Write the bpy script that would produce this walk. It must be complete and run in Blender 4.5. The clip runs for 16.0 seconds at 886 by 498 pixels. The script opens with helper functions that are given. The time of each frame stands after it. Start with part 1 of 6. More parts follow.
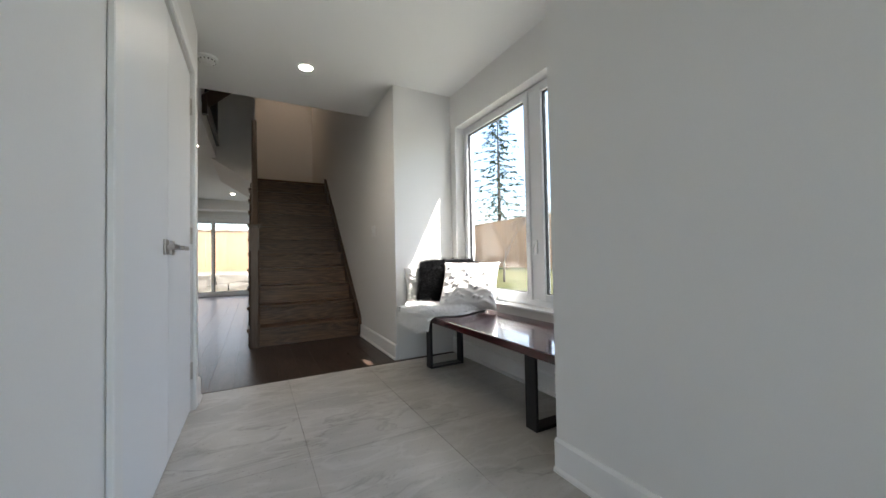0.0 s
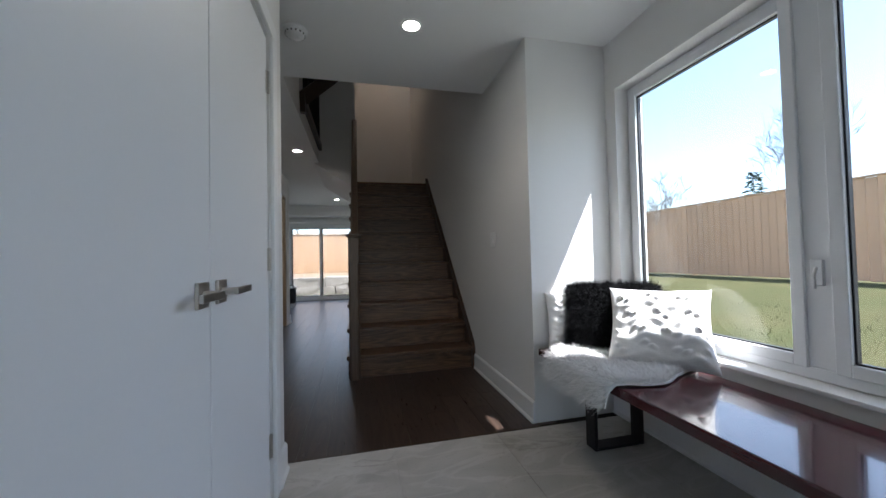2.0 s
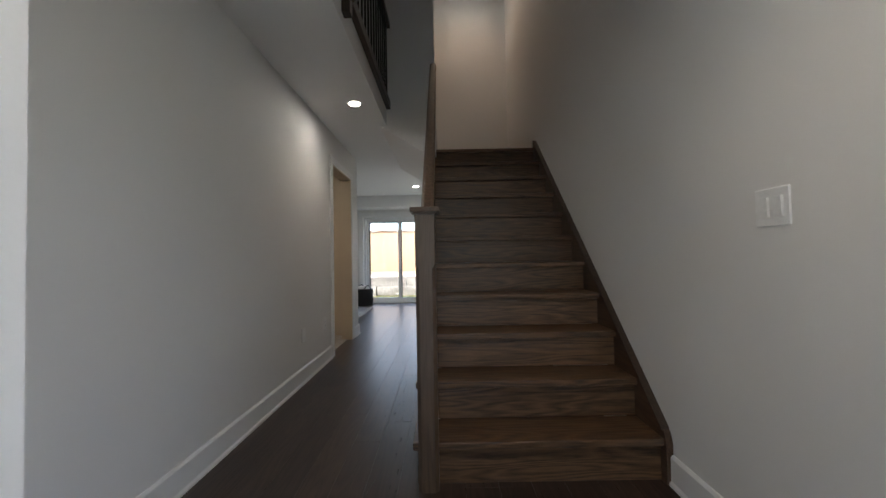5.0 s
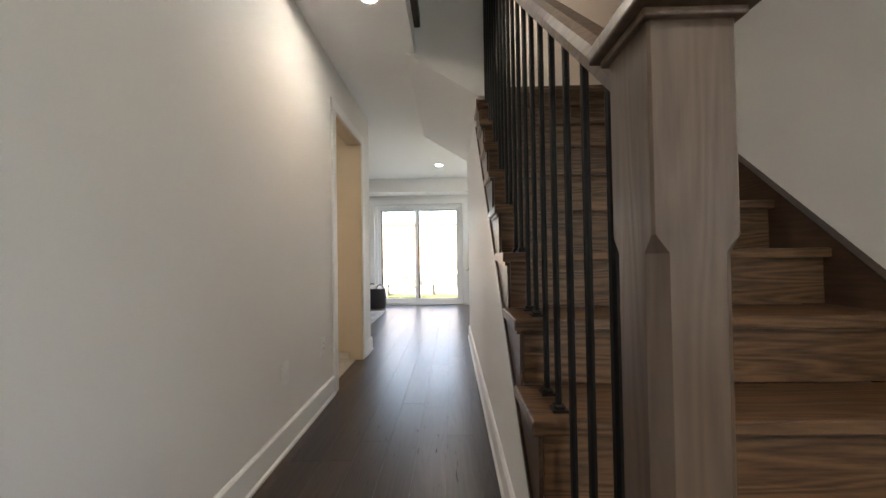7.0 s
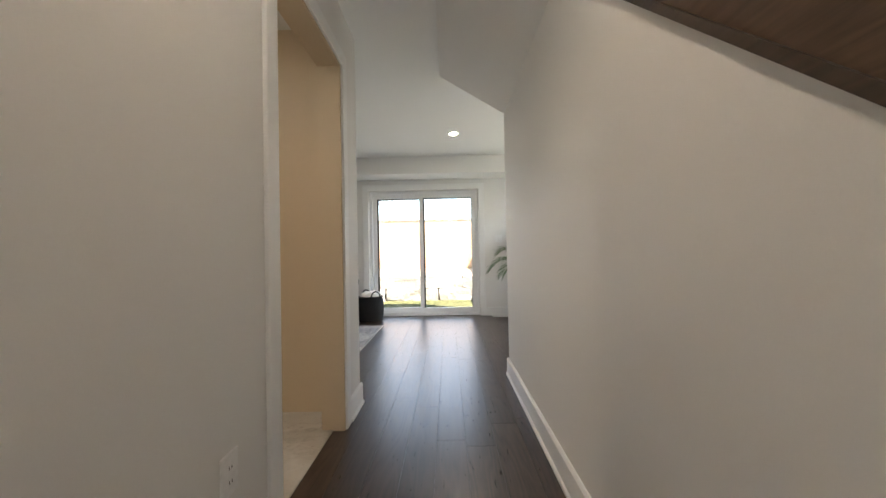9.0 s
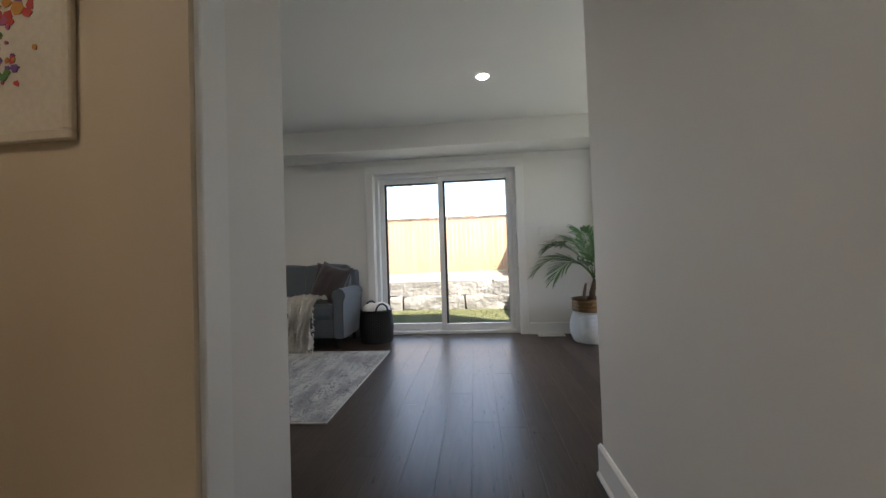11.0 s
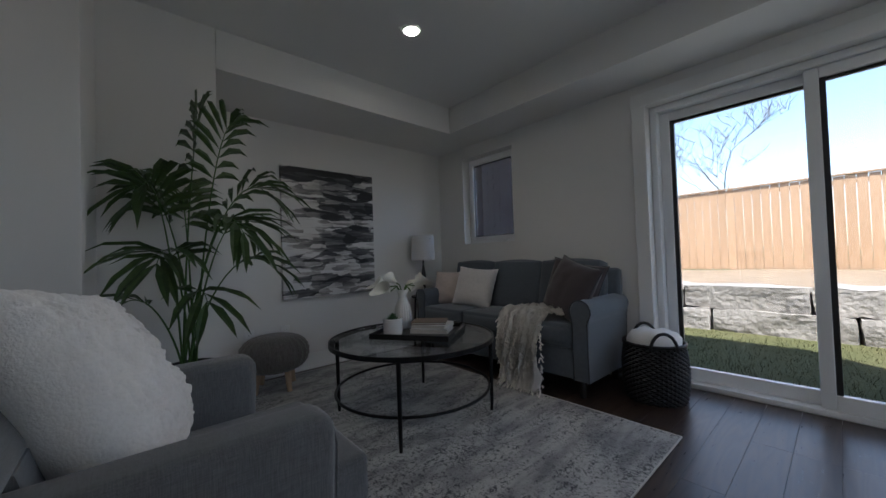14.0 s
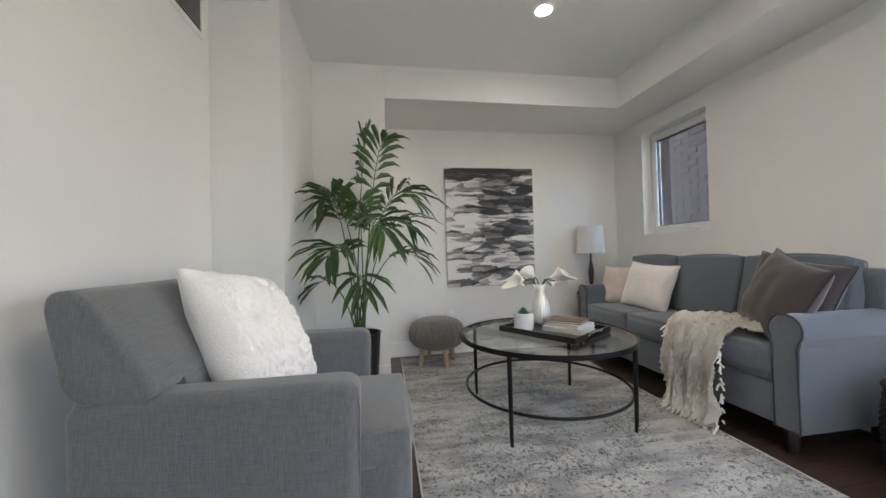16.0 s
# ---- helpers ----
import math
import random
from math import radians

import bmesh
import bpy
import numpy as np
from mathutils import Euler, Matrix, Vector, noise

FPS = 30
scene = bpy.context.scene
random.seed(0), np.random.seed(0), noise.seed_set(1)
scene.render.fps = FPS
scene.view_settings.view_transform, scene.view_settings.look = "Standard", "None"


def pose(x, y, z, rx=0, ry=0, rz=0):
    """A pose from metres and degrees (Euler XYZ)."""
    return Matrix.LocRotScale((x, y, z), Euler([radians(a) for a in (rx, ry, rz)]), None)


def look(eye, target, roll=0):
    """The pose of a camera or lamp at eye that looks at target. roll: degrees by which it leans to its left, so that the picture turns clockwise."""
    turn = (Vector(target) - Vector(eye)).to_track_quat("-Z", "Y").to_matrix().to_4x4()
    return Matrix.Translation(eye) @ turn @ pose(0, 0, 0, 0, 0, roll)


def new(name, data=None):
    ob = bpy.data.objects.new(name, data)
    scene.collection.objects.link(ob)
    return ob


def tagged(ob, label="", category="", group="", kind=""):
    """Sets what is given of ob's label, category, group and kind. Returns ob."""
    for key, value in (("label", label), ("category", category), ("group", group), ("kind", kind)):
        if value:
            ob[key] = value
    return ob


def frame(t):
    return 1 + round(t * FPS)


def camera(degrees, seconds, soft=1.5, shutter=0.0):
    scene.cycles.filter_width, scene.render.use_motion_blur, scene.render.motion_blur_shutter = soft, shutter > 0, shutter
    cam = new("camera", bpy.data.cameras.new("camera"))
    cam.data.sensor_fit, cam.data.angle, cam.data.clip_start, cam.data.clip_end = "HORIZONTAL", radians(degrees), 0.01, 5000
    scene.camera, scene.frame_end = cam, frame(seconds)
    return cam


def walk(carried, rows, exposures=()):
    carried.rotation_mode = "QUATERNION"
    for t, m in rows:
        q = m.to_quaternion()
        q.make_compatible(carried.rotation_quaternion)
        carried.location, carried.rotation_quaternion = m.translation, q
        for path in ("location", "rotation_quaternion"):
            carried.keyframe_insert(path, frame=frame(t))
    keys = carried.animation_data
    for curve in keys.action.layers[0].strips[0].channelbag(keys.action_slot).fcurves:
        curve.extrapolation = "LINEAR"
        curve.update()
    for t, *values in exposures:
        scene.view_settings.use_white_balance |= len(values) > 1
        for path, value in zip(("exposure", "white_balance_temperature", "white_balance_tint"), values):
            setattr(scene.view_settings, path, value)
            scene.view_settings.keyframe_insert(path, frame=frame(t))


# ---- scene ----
cam = camera(102.7, 16.0)
PATH = [
    (0, (3.641, 1.947, 0.889), (4.582, 3.711, 0.938), -1.1),
    (0.5, (3.668, 2.174, 0.96), (4.529, 3.978, 0.998), -1.2),
    (1, (3.665, 2.395, 1.022), (4.413, 4.249, 1.068), -1.2),
    (1.5, (3.661, 2.639, 1.035), (4.259, 4.547, 1.08), -1.3),
    (2, (3.689, 2.86, 1.038), (4.151, 4.805, 1.09), -1.3),
    (2.5, (3.734, 3.102, 1.047), (4.075, 5.072, 1.102), -1.3),
    (3, (3.771, 3.33, 1.042), (3.993, 5.317, 1.097), -1.3),
    (3.5, (3.794, 3.582, 1.047), (3.919, 5.578, 1.099), -1.2),
    (4, (3.805, 3.863, 1.057), (3.871, 5.861, 1.109), -1.1),
    (6.5, (3.465, 5.354, 0.996), (3.428, 7.354, 1.034), -1.0),
    (7, (3.386, 5.665, 0.992), (3.342, 7.664, 1.026), -0.9),
    (7.5, (3.288, 6.001, 0.996), (3.236, 8.0, 1.026), -0.8),
    (8, (3.195, 6.355, 0.993), (3.155, 8.354, 1.022), -0.7),
    (10.5, (3.104, 8.083, 0.961), (3.067, 10.083, 1.001), -2.0),
    (11, (3.091, 8.397, 0.947), (2.918, 10.389, 0.995), -2.0),
    (11.5, (3.039, 8.699, 0.912), (2.726, 10.673, 0.974), -1.8),
    (12, (3.013, 8.974, 0.95), (2.516, 10.91, 0.996), -1.8),
    (12.5, (2.941, 9.253, 0.932), (2.216, 11.116, 0.984), -1.8),
    (13, (2.906, 9.509, 0.962), (1.919, 11.248, 1.003), -1.9),
    (13.5, (2.837, 9.719, 0.972), (1.573, 11.268, 1.013), -1.9),
    (14, (2.776, 9.89, 0.964), (1.282, 11.219, 1.009), -1.9),
    (14.5, (2.757, 10.008, 0.947), (1.066, 11.075, 0.999), -1.9),
    (15, (2.82, 10.088, 0.948), (0.98, 10.871, 0.993), -1.6),
    (15.5, (2.907, 10.185, 0.958), (0.976, 10.705, 0.998), -1.6),
    (16, (2.982, 10.29, 0.963), (1.008, 10.611, 0.994), -1.5),
]
EXPOSURES = [
    (0, 3.5, 6400, 10), (0.5, 3.35, 6250, 10), (1.5, 2.97, 5850, 10), (2.5, 2.9, 5750, 10), (3.5, 3.3, 5800, 10),
    (4.2, 3.25, 5950, 10), (6.5, 4.72, 6350, 10), (8, 4.72, 6750, 10), (10.5, 3.8, 6600, 10), (11.5, 3.5, 6100, 10),
    (12, 3.15, 5850, 10), (12.5, 2.7, 5600, 10), (13.5, 2.45, 5750, 11), (14, 2.8, 5850, 11), (14.5, 3.4, 6100, 11),
    (15, 4.1, 6400, 11), (15.5, 4.7, 6500, 11), (16, 4.8, 6500, 11),
]
walk(cam, [(t, look(eye, target, roll)) for t, eye, target, roll in PATH], EXPOSURES)

# ---- world, sun and lamps ----
SUN_DIR = Vector((-1.0, 0.78, -2.05)).normalized()
world = bpy.data.worlds.new("sky")
scene.world = world
world.use_nodes = True
wn = world.node_tree.nodes
sky = wn.new("ShaderNodeTexSky")
sky.sky_type = "NISHITA"
sky.sun_disc = False
sky.sun_elevation = math.asin(-SUN_DIR.z)
sky.sun_rotation = math.atan2(-SUN_DIR.x, -SUN_DIR.y)
world.node_tree.links.new(sky.outputs["Color"], wn["Background"].inputs["Color"])
wn["Background"].inputs["Strength"].default_value = 0.098
sun_data = bpy.data.lights.new("sun", "SUN")
sun_data.energy, sun_data.angle, sun_data.color = 3.4, radians(0.6), (1.0, 0.95, 0.87)
sun = new("sun", sun_data)
sun.matrix_world = look(-SUN_DIR * 30, (0, 0, 0))


def down_light(x, y, z, watts, colour=(1.0, 0.83, 0.64), cone=130):
    """The lamp inside a recessed ceiling light."""
    data = bpy.data.lights.new("downlight_lamp", "SPOT")
    data.energy, data.color, data.shadow_soft_size = watts, colour, 0.09
    data.spot_size, data.spot_blend = radians(cone), 0.9
    ob = new("downlight_lamp", data)
    ob.location = (x, y, z)
    return ob


def sky_fill_light(x, y, z, turn, width, height, watts, colour=(0.93, 0.97, 1.0)):
    """An area lamp added at a window in place of sky light; turn is the heading, in degrees, that it shines to."""
    data = bpy.data.lights.new("sky_fill_lamp", "AREA")
    data.shape, data.size, data.size_y = "RECTANGLE", width, height
    data.energy, data.color = watts, colour
    ob = new("sky_fill_lamp", data)
    d = Vector((math.cos(radians(turn)), math.sin(radians(turn)), 0))
    ob.matrix_world = look((x, y, z), Vector((x, y, z)) + d)
    return ob


# added fill lamps: foyer window, patio door, east windows, front door
sky_fill_light(5.53, 3.88, 1.32, 180, 1.78, 1.5, 1.25)
sky_fill_light(2.74, 13.0, 1.02, 270, 1.66, 1.9, 0.9)
sky_fill_light(5.38, 11.1, 1.34, 180, 1.9, 1.5, 0.9)
sky_fill_light(4.03, 0.56, 1.1, 90, 1.0, 1.8, 0.3)

# ---- materials ----
def material(name, colour, rough=0.5, metal=0.0, var=0.06, scale=3.0, grain=60.0, bump=0.15, depth=0.002,
             stretch=(1, 1, 1), turn=0.0, second=None, spread=0.5, rand=0.0, coat=0.0, sheen=0.0, rvar=0.08, spec=0.5):
    """A surface with wide and fine variation of colour, roughness and relief, in metres."""
    m = bpy.data.materials.new(name)
    m.use_nodes = True
    n, l = m.node_tree.nodes, m.node_tree.links
    b = n["Principled BSDF"]
    tex = n.new("ShaderNodeTexCoord")
    mp = n.new("ShaderNodeMapping")
    mp.inputs["Scale"].default_value = stretch
    mp.inputs["Rotation"].default_value = (0, 0, radians(turn))
    l.new(tex.outputs["Object"], mp.inputs["Vector"])
    wide, fine = n.new("ShaderNodeTexNoise"), n.new("ShaderNodeTexNoise")
    wide.inputs["Scale"].default_value, wide.inputs["Detail"].default_value = scale, 4
    fine.inputs["Scale"].default_value, fine.inputs["Detail"].default_value = grain, 5
    for t in (wide, fine):
        l.new(mp.outputs["Vector"], t.inputs["Vector"])
    mix = n.new("ShaderNodeMix")
    mix.data_type = "RGBA"
    second = second or [max(0.0, c * (1 - 2.5 * var)) for c in colour]
    mix.inputs[6].default_value = (*colour, 1)
    mix.inputs[7].default_value = (*second, 1)
    add = n.new("ShaderNodeMath")
    add.operation = "MULTIPLY_ADD"
    add.inputs[1].default_value = 0.5
    l.new(wide.outputs["Fac"], add.inputs[0])
    half = n.new("ShaderNodeMath")
    half.operation = "MULTIPLY"
    half.inputs[1].default_value = 0.5
    l.new(fine.outputs["Fac"], half.inputs[0])
    l.new(half.outputs[0], add.inputs[2])
    ramp = n.new("ShaderNodeMapRange")
    ramp.inputs["From Min"].default_value, ramp.inputs["From Max"].default_value = 0.5 - spread / 3, 0.5 + spread / 3
    l.new(add.outputs[0], ramp.inputs["Value"])
    l.new(ramp.outputs[0], mix.inputs[0])
    out = mix.outputs[2]
    if rand:
        info = n.new("ShaderNodeObjectInfo")
        hsv = n.new("ShaderNodeHueSaturation")
        mr = n.new("ShaderNodeMapRange")
        mr.inputs["To Min"].default_value, mr.inputs["To Max"].default_value = 1 - rand, 1 + rand
        l.new(info.outputs["Random"], mr.inputs["Value"])
        l.new(mr.outputs[0], hsv.inputs["Value"])
        l.new(out, hsv.inputs["Color"])
        out = hsv.outputs["Color"]
    l.new(out, b.inputs["Base Color"])
    rr = n.new("ShaderNodeMapRange")
    rr.inputs["To Min"].default_value, rr.inputs["To Max"].default_value = max(0.02, rough - rvar), min(1, rough + rvar)
    l.new(add.outputs[0], rr.inputs["Value"])
    l.new(rr.outputs[0], b.inputs["Roughness"])
    b.inputs["Metallic"].default_value = metal
    b.inputs["Specular IOR Level"].default_value = spec
    b.inputs["Coat Weight"].default_value = coat
    b.inputs["Coat Roughness"].default_value = 0.08
    b.inputs["Sheen Weight"].default_value = sheen
    if bump:
        bp = n.new("ShaderNodeBump")
        bp.inputs["Strength"].default_value, bp.inputs["Distance"].default_value = bump, depth
        l.new(fine.outputs["Fac"], bp.inputs["Height"])
        l.new(bp.outputs[0], b.inputs["Normal"])
    return m


def wood(name, light, dark, along="y", ring=9.0, rough=0.35, rand=0.2, coat=0.0, bands=11.0, pore=0.25):
    """Stained timber: cathedral grain from a stretched, warped wave, with fine pores along the board."""
    m = bpy.data.materials.new(name)
    m.use_nodes = True
    n, l = m.node_tree.nodes, m.node_tree.links
    b = n["Principled BSDF"]
    tex, info = n.new("ShaderNodeTexCoord"), n.new("ShaderNodeObjectInfo")
    off = n.new("ShaderNodeVectorMath")
    off.operation = "MULTIPLY_ADD"
    comb = n.new("ShaderNodeCombineXYZ")
    for k in range(3):
        l.new(info.outputs["Random"], comb.inputs[k])
    l.new(comb.outputs[0], off.inputs[0])
    off.inputs[1].default_value = (37.0, 53.0, 71.0)
    l.new(tex.outputs["Object"], off.inputs[2])
    mp = n.new("ShaderNodeMapping")
    mp.inputs["Scale"].default_value = {"x": (0.09, 1, 1), "y": (1, 0.09, 1), "z": (1, 1, 0.09)}[along]
    l.new(off.outputs[0], mp.inputs["Vector"])
    big = n.new("ShaderNodeTexNoise")
    big.inputs["Scale"].default_value, big.inputs["Detail"].default_value = ring, 2
    l.new(mp.outputs["Vector"], big.inputs["Vector"])
    rings = n.new("ShaderNodeMath")
    rings.operation = "MULTIPLY"
    rings.inputs[1].default_value = bands
    l.new(big.outputs["Fac"], rings.inputs[0])
    frac = n.new("ShaderNodeMath")
    frac.operation = "PINGPONG"
    frac.inputs[1].default_value = 0.5
    l.new(rings.outputs[0], frac.inputs[0])
    fine = n.new("ShaderNodeTexNoise")
    fine.inputs["Scale"].default_value, fine.inputs["Detail"].default_value = 130.0, 4
    l.new(mp.outputs["Vector"], fine.inputs["Vector"])
    add = n.new("ShaderNodeMath")
    add.operation = "ADD"
    l.new(frac.outputs[0], add.inputs[0])
    l.new(fine.outputs["Fac"], add.inputs[1])
    mr = n.new("ShaderNodeMapRange")
    mr.inputs["From Min"].default_value, mr.inputs["From Max"].default_value = 0.35, 1.05
    l.new(add.outputs[0], mr.inputs["Value"])
    mix = n.new("ShaderNodeMix")
    mix.data_type = "RGBA"
    mix.inputs[6].default_value, mix.inputs[7].default_value = (*dark, 1), (*light, 1)
    l.new(mr.outputs[0], mix.inputs[0])
    hsv = n.new("ShaderNodeHueSaturation")
    vr = n.new("ShaderNodeMapRange")
    vr.inputs["To Min"].default_value, vr.inputs["To Max"].default_value = 1 - rand, 1 + rand
    l.new(info.outputs["Random"], vr.inputs["Value"])
    l.new(vr.outputs[0], hsv.inputs["Value"])
    l.new(mix.outputs[2], hsv.inputs["Color"])
    l.new(hsv.outputs["Color"], b.inputs["Base Color"])
    rr = n.new("ShaderNodeMapRange")
    rr.inputs["To Min"].default_value, rr.inputs["To Max"].default_value = rough - 0.08, rough + 0.1
    l.new(fine.outputs["Fac"], rr.inputs["Value"])
    l.new(rr.outputs[0], b.inputs["Roughness"])
    b.inputs["Coat Weight"].default_value = coat
    bp = n.new("ShaderNodeBump")
    bp.inputs["Strength"].default_value, bp.inputs["Distance"].default_value = pore, 0.0015
    l.new(add.outputs[0], bp.inputs["Height"])
    l.new(bp.outputs[0], b.inputs["Normal"])
    return m


def stone_tile():
    """Matt stone-look porcelain: drifting grey clouds with thin darker and paler veins along them."""
    m = bpy.data.materials.new("stone_look_tile")
    m.use_nodes = True
    n, l = m.node_tree.nodes, m.node_tree.links
    b = n["Principled BSDF"]
    geo, mp = n.new("ShaderNodeNewGeometry"), n.new("ShaderNodeMapping")
    mp.inputs["Scale"].default_value = (1.0, 2.6, 1.0)
    mp.inputs["Rotation"].default_value = (0, 0, radians(-28))
    l.new(geo.outputs["Position"], mp.inputs["Vector"])

    def clouds(scale, detail, dist):
        t = n.new("ShaderNodeTexNoise")
        t.inputs["Scale"].default_value, t.inputs["Detail"].default_value, t.inputs["Distortion"].default_value = scale, detail, dist
        l.new(mp.outputs["Vector"], t.inputs["Vector"])
        return t.outputs["Fac"]

    def between(value, lo, hi, a, c):
        r = n.new("ShaderNodeMapRange")
        for k, v in zip(("From Min", "From Max", "To Min", "To Max"), (lo, hi, a, c)):
            r.inputs[k].default_value = v
        l.new(value, r.inputs["Value"])
        return r.outputs[0]

    def vein(value, width):
        d, e = n.new("ShaderNodeMath"), n.new("ShaderNodeMath")
        d.operation, e.operation = "SUBTRACT", "ABSOLUTE"
        d.inputs[1].default_value = 0.5
        l.new(value, d.inputs[0])
        l.new(d.outputs[0], e.inputs[0])
        return between(e.outputs[0], 0.0, width, 1.0, 0.0)

    def mixed(fac, first, second):
        x = n.new("ShaderNodeMix")
        x.data_type = "RGBA"
        l.new(fac, x.inputs[0])
        for k, c in ((6, first), (7, second)):
            if isinstance(c, tuple):
                x.inputs[k].default_value = (*c, 1)
            else:
                l.new(c, x.inputs[k])
        return x.outputs[2]

    base = mixed(between(clouds(1.3, 6, 0.8), 0.34, 0.66, 0, 1), (0.50, 0.48, 0.445), (0.36, 0.345, 0.315))
    gate = between(clouds(0.9, 2, 0.0), 0.46, 0.62, 0.0, 0.55)
    thin = n.new("ShaderNodeMath")
    thin.operation = "MULTIPLY"
    l.new(vein(clouds(1.7, 5, 1.4), 0.03), thin.inputs[0])
    l.new(gate, thin.inputs[1])
    base = mixed(thin.outputs[0], base, (0.22, 0.2, 0.175))
    pale = n.new("ShaderNodeMath")
    pale.operation = "MULTIPLY"
    pale.inputs[1].default_value = 0.4
    l.new(vein(clouds(2.3, 4, 1.0), 0.05), pale.inputs[0])
    base = mixed(pale.outputs[0], base, (0.58, 0.56, 0.53))
    l.new(base, b.inputs["Base Color"])
    fine = n.new("ShaderNodeTexNoise")
    fine.inputs["Scale"].default_value, fine.inputs["Detail"].default_value = 90, 4
    l.new(geo.outputs["Position"], fine.inputs["Vector"])
    l.new(between(fine.outputs["Fac"], 0.3, 0.7, 0.26, 0.38), b.inputs["Roughness"])
    bp = n.new("ShaderNodeBump")
    bp.inputs["Strength"].default_value, bp.inputs["Distance"].default_value = 0.06, 0.0006
    l.new(fine.outputs["Fac"], bp.inputs["Height"])
    l.new(bp.outputs[0], b.inputs["Normal"])
    return m


def glass(name, tint=(1, 1, 1), rough=0.0):
    """Clear sheet glass."""
    m = bpy.data.materials.new(name)
    m.use_nodes = True
    n, l = m.node_tree.nodes, m.node_tree.links
    n.remove(n["Principled BSDF"])
    gl, tr, mix, fr = (n.new(k) for k in ("ShaderNodeBsdfGlossy", "ShaderNodeBsdfTransparent", "ShaderNodeMixShader", "ShaderNodeLayerWeight"))
    pw, ma = n.new("ShaderNodeMath"), n.new("ShaderNodeMath")
    pw.operation, ma.operation = "POWER", "MULTIPLY_ADD"
    pw.inputs[1].default_value, ma.inputs[1].default_value, ma.inputs[2].default_value = 4.0, 0.75, 0.025
    fr.inputs["Blend"].default_value = 0.5
    l.new(fr.outputs["Facing"], pw.inputs[0])
    l.new(pw.outputs[0], ma.inputs[0])
    gl.inputs["Roughness"].default_value = rough
    tr.inputs["Color"].default_value = (*tint, 1)
    l.new(ma.outputs[0], mix.inputs[0])
    l.new(tr.outputs[0], mix.inputs[1])
    l.new(gl.outputs[0], mix.inputs[2])
    l.new(mix.outputs[0], n["Material Output"].inputs["Surface"])
    return m


def glow(name, colour, strength):
    """The lit face of a lamp."""
    m = bpy.data.materials.new(name)
    m.use_nodes = True
    b = m.node_tree.nodes["Principled BSDF"]
    b.inputs["Base Color"].default_value = (*colour, 1)
    b.inputs["Emission Color"].default_value = (*colour, 1)
    b.inputs["Emission Strength"].default_value = strength
    return m


WALL = material("wall_paint", (0.78, 0.77, 0.75), 0.65, rvar=0.02, var=0.012, scale=0.7, grain=240, bump=0.02, depth=0.0004)
CEIL = material("ceiling_paint", (0.8, 0.8, 0.79), 0.75, var=0.012, scale=0.8, grain=300, bump=0.06, depth=0.0006)
TRIM = material("trim_paint", (0.82, 0.82, 0.81), 0.4, rvar=0.02, var=0.01, scale=2, grain=120, bump=0.03, depth=0.0004)
DOOR = material("door_paint", (0.8, 0.81, 0.82), 0.42, rvar=0.01, var=0.006, scale=1.2, grain=90, bump=0.0, depth=0.0004)
VINYL = material("white_vinyl", (0.82, 0.83, 0.84), 0.35, rvar=0.02, var=0.01, scale=4, grain=90, bump=0.02)
FLOORWOOD = wood("dark_floor_wood", (0.056, 0.035, 0.026), (0.023, 0.0155, 0.0125), "y", 8, 0.3, 0.28, pore=0.3)
STAIRWOOD = wood("stained_oak", (0.165, 0.088, 0.043), (0.032, 0.0165, 0.009), "x", 8, 0.38, 0.2, bands=15.0, pore=0.6)
RAILWOOD = wood("rail_oak", (0.15, 0.095, 0.06), (0.07, 0.045, 0.03), "y", 12, 0.5, 0.05)
POSTWOOD = wood("post_oak", (0.115, 0.075, 0.05), (0.072, 0.046, 0.031), "z", 12, 0.35, 0.05)
DARKTRIM = wood("dark_trim_oak", (0.06, 0.038, 0.026), (0.03, 0.02, 0.014), "y", 12, 0.35, 0.05)
GAP = material("joint_dark", (0.018, 0.014, 0.012), 0.8, bump=0)
TILE = stone_tile()
GROUT = material("grout", (0.47, 0.45, 0.415), 0.85, grain=200, bump=0.2)
IRON = material("black_iron", (0.016, 0.016, 0.017), 0.42, 0.6, var=0.1, grain=140, bump=0.1, depth=0.0006)
NICKEL = material("brushed_nickel", (0.55, 0.52, 0.48), 0.3, 1.0, grain=200, bump=0.05, stretch=(1, 12, 1))
BLACKVINYL = material("black_gasket", (0.02, 0.02, 0.022), 0.4, bump=0)
PANE = glass("pane_glass", (0.8, 0.79, 0.77))
LAMPFACE = glow("lamp_face", (1.0, 0.9, 0.76), 14)
# tan with the warm light of the powder-room lamp mixed into it
POWDERTAN = material("warm_cast_tan", (0.6, 0.49, 0.35), 0.65, rvar=0.02, var=0.012, scale=0.7, grain=240, bump=0.02, depth=0.0004)
PLASTIC = material("white_plastic", (0.88, 0.88, 0.87), 0.3, bump=0)


# ---- mesh helpers ----
def box(bm, x0, x1, y0, y1, z0, z1):
    """An axis-aligned block."""
    v = [bm.verts.new((x, y, z)) for z in (z0, z1) for y in (y0, y1) for x in (x0, x1)]
    for f in ((0, 2, 3, 1), (4, 5, 7, 6), (0, 1, 5, 4), (2, 6, 7, 3), (0, 4, 6, 2), (1, 3, 7, 5)):
        bm.faces.new([v[i] for i in f])
    return v


def soft_box(bm, x0, x1, y0, y1, z0, z1, r=0.01, seg=2):
    """A block with rounded edges."""
    tmp = bmesh.new()
    box(tmp, x0, x1, y0, y1, z0, z1)
    bmesh.ops.bevel(tmp, geom=tmp.edges[:], offset=r, segments=seg, profile=0.5, affect="EDGES")
    merge(bm, tmp)


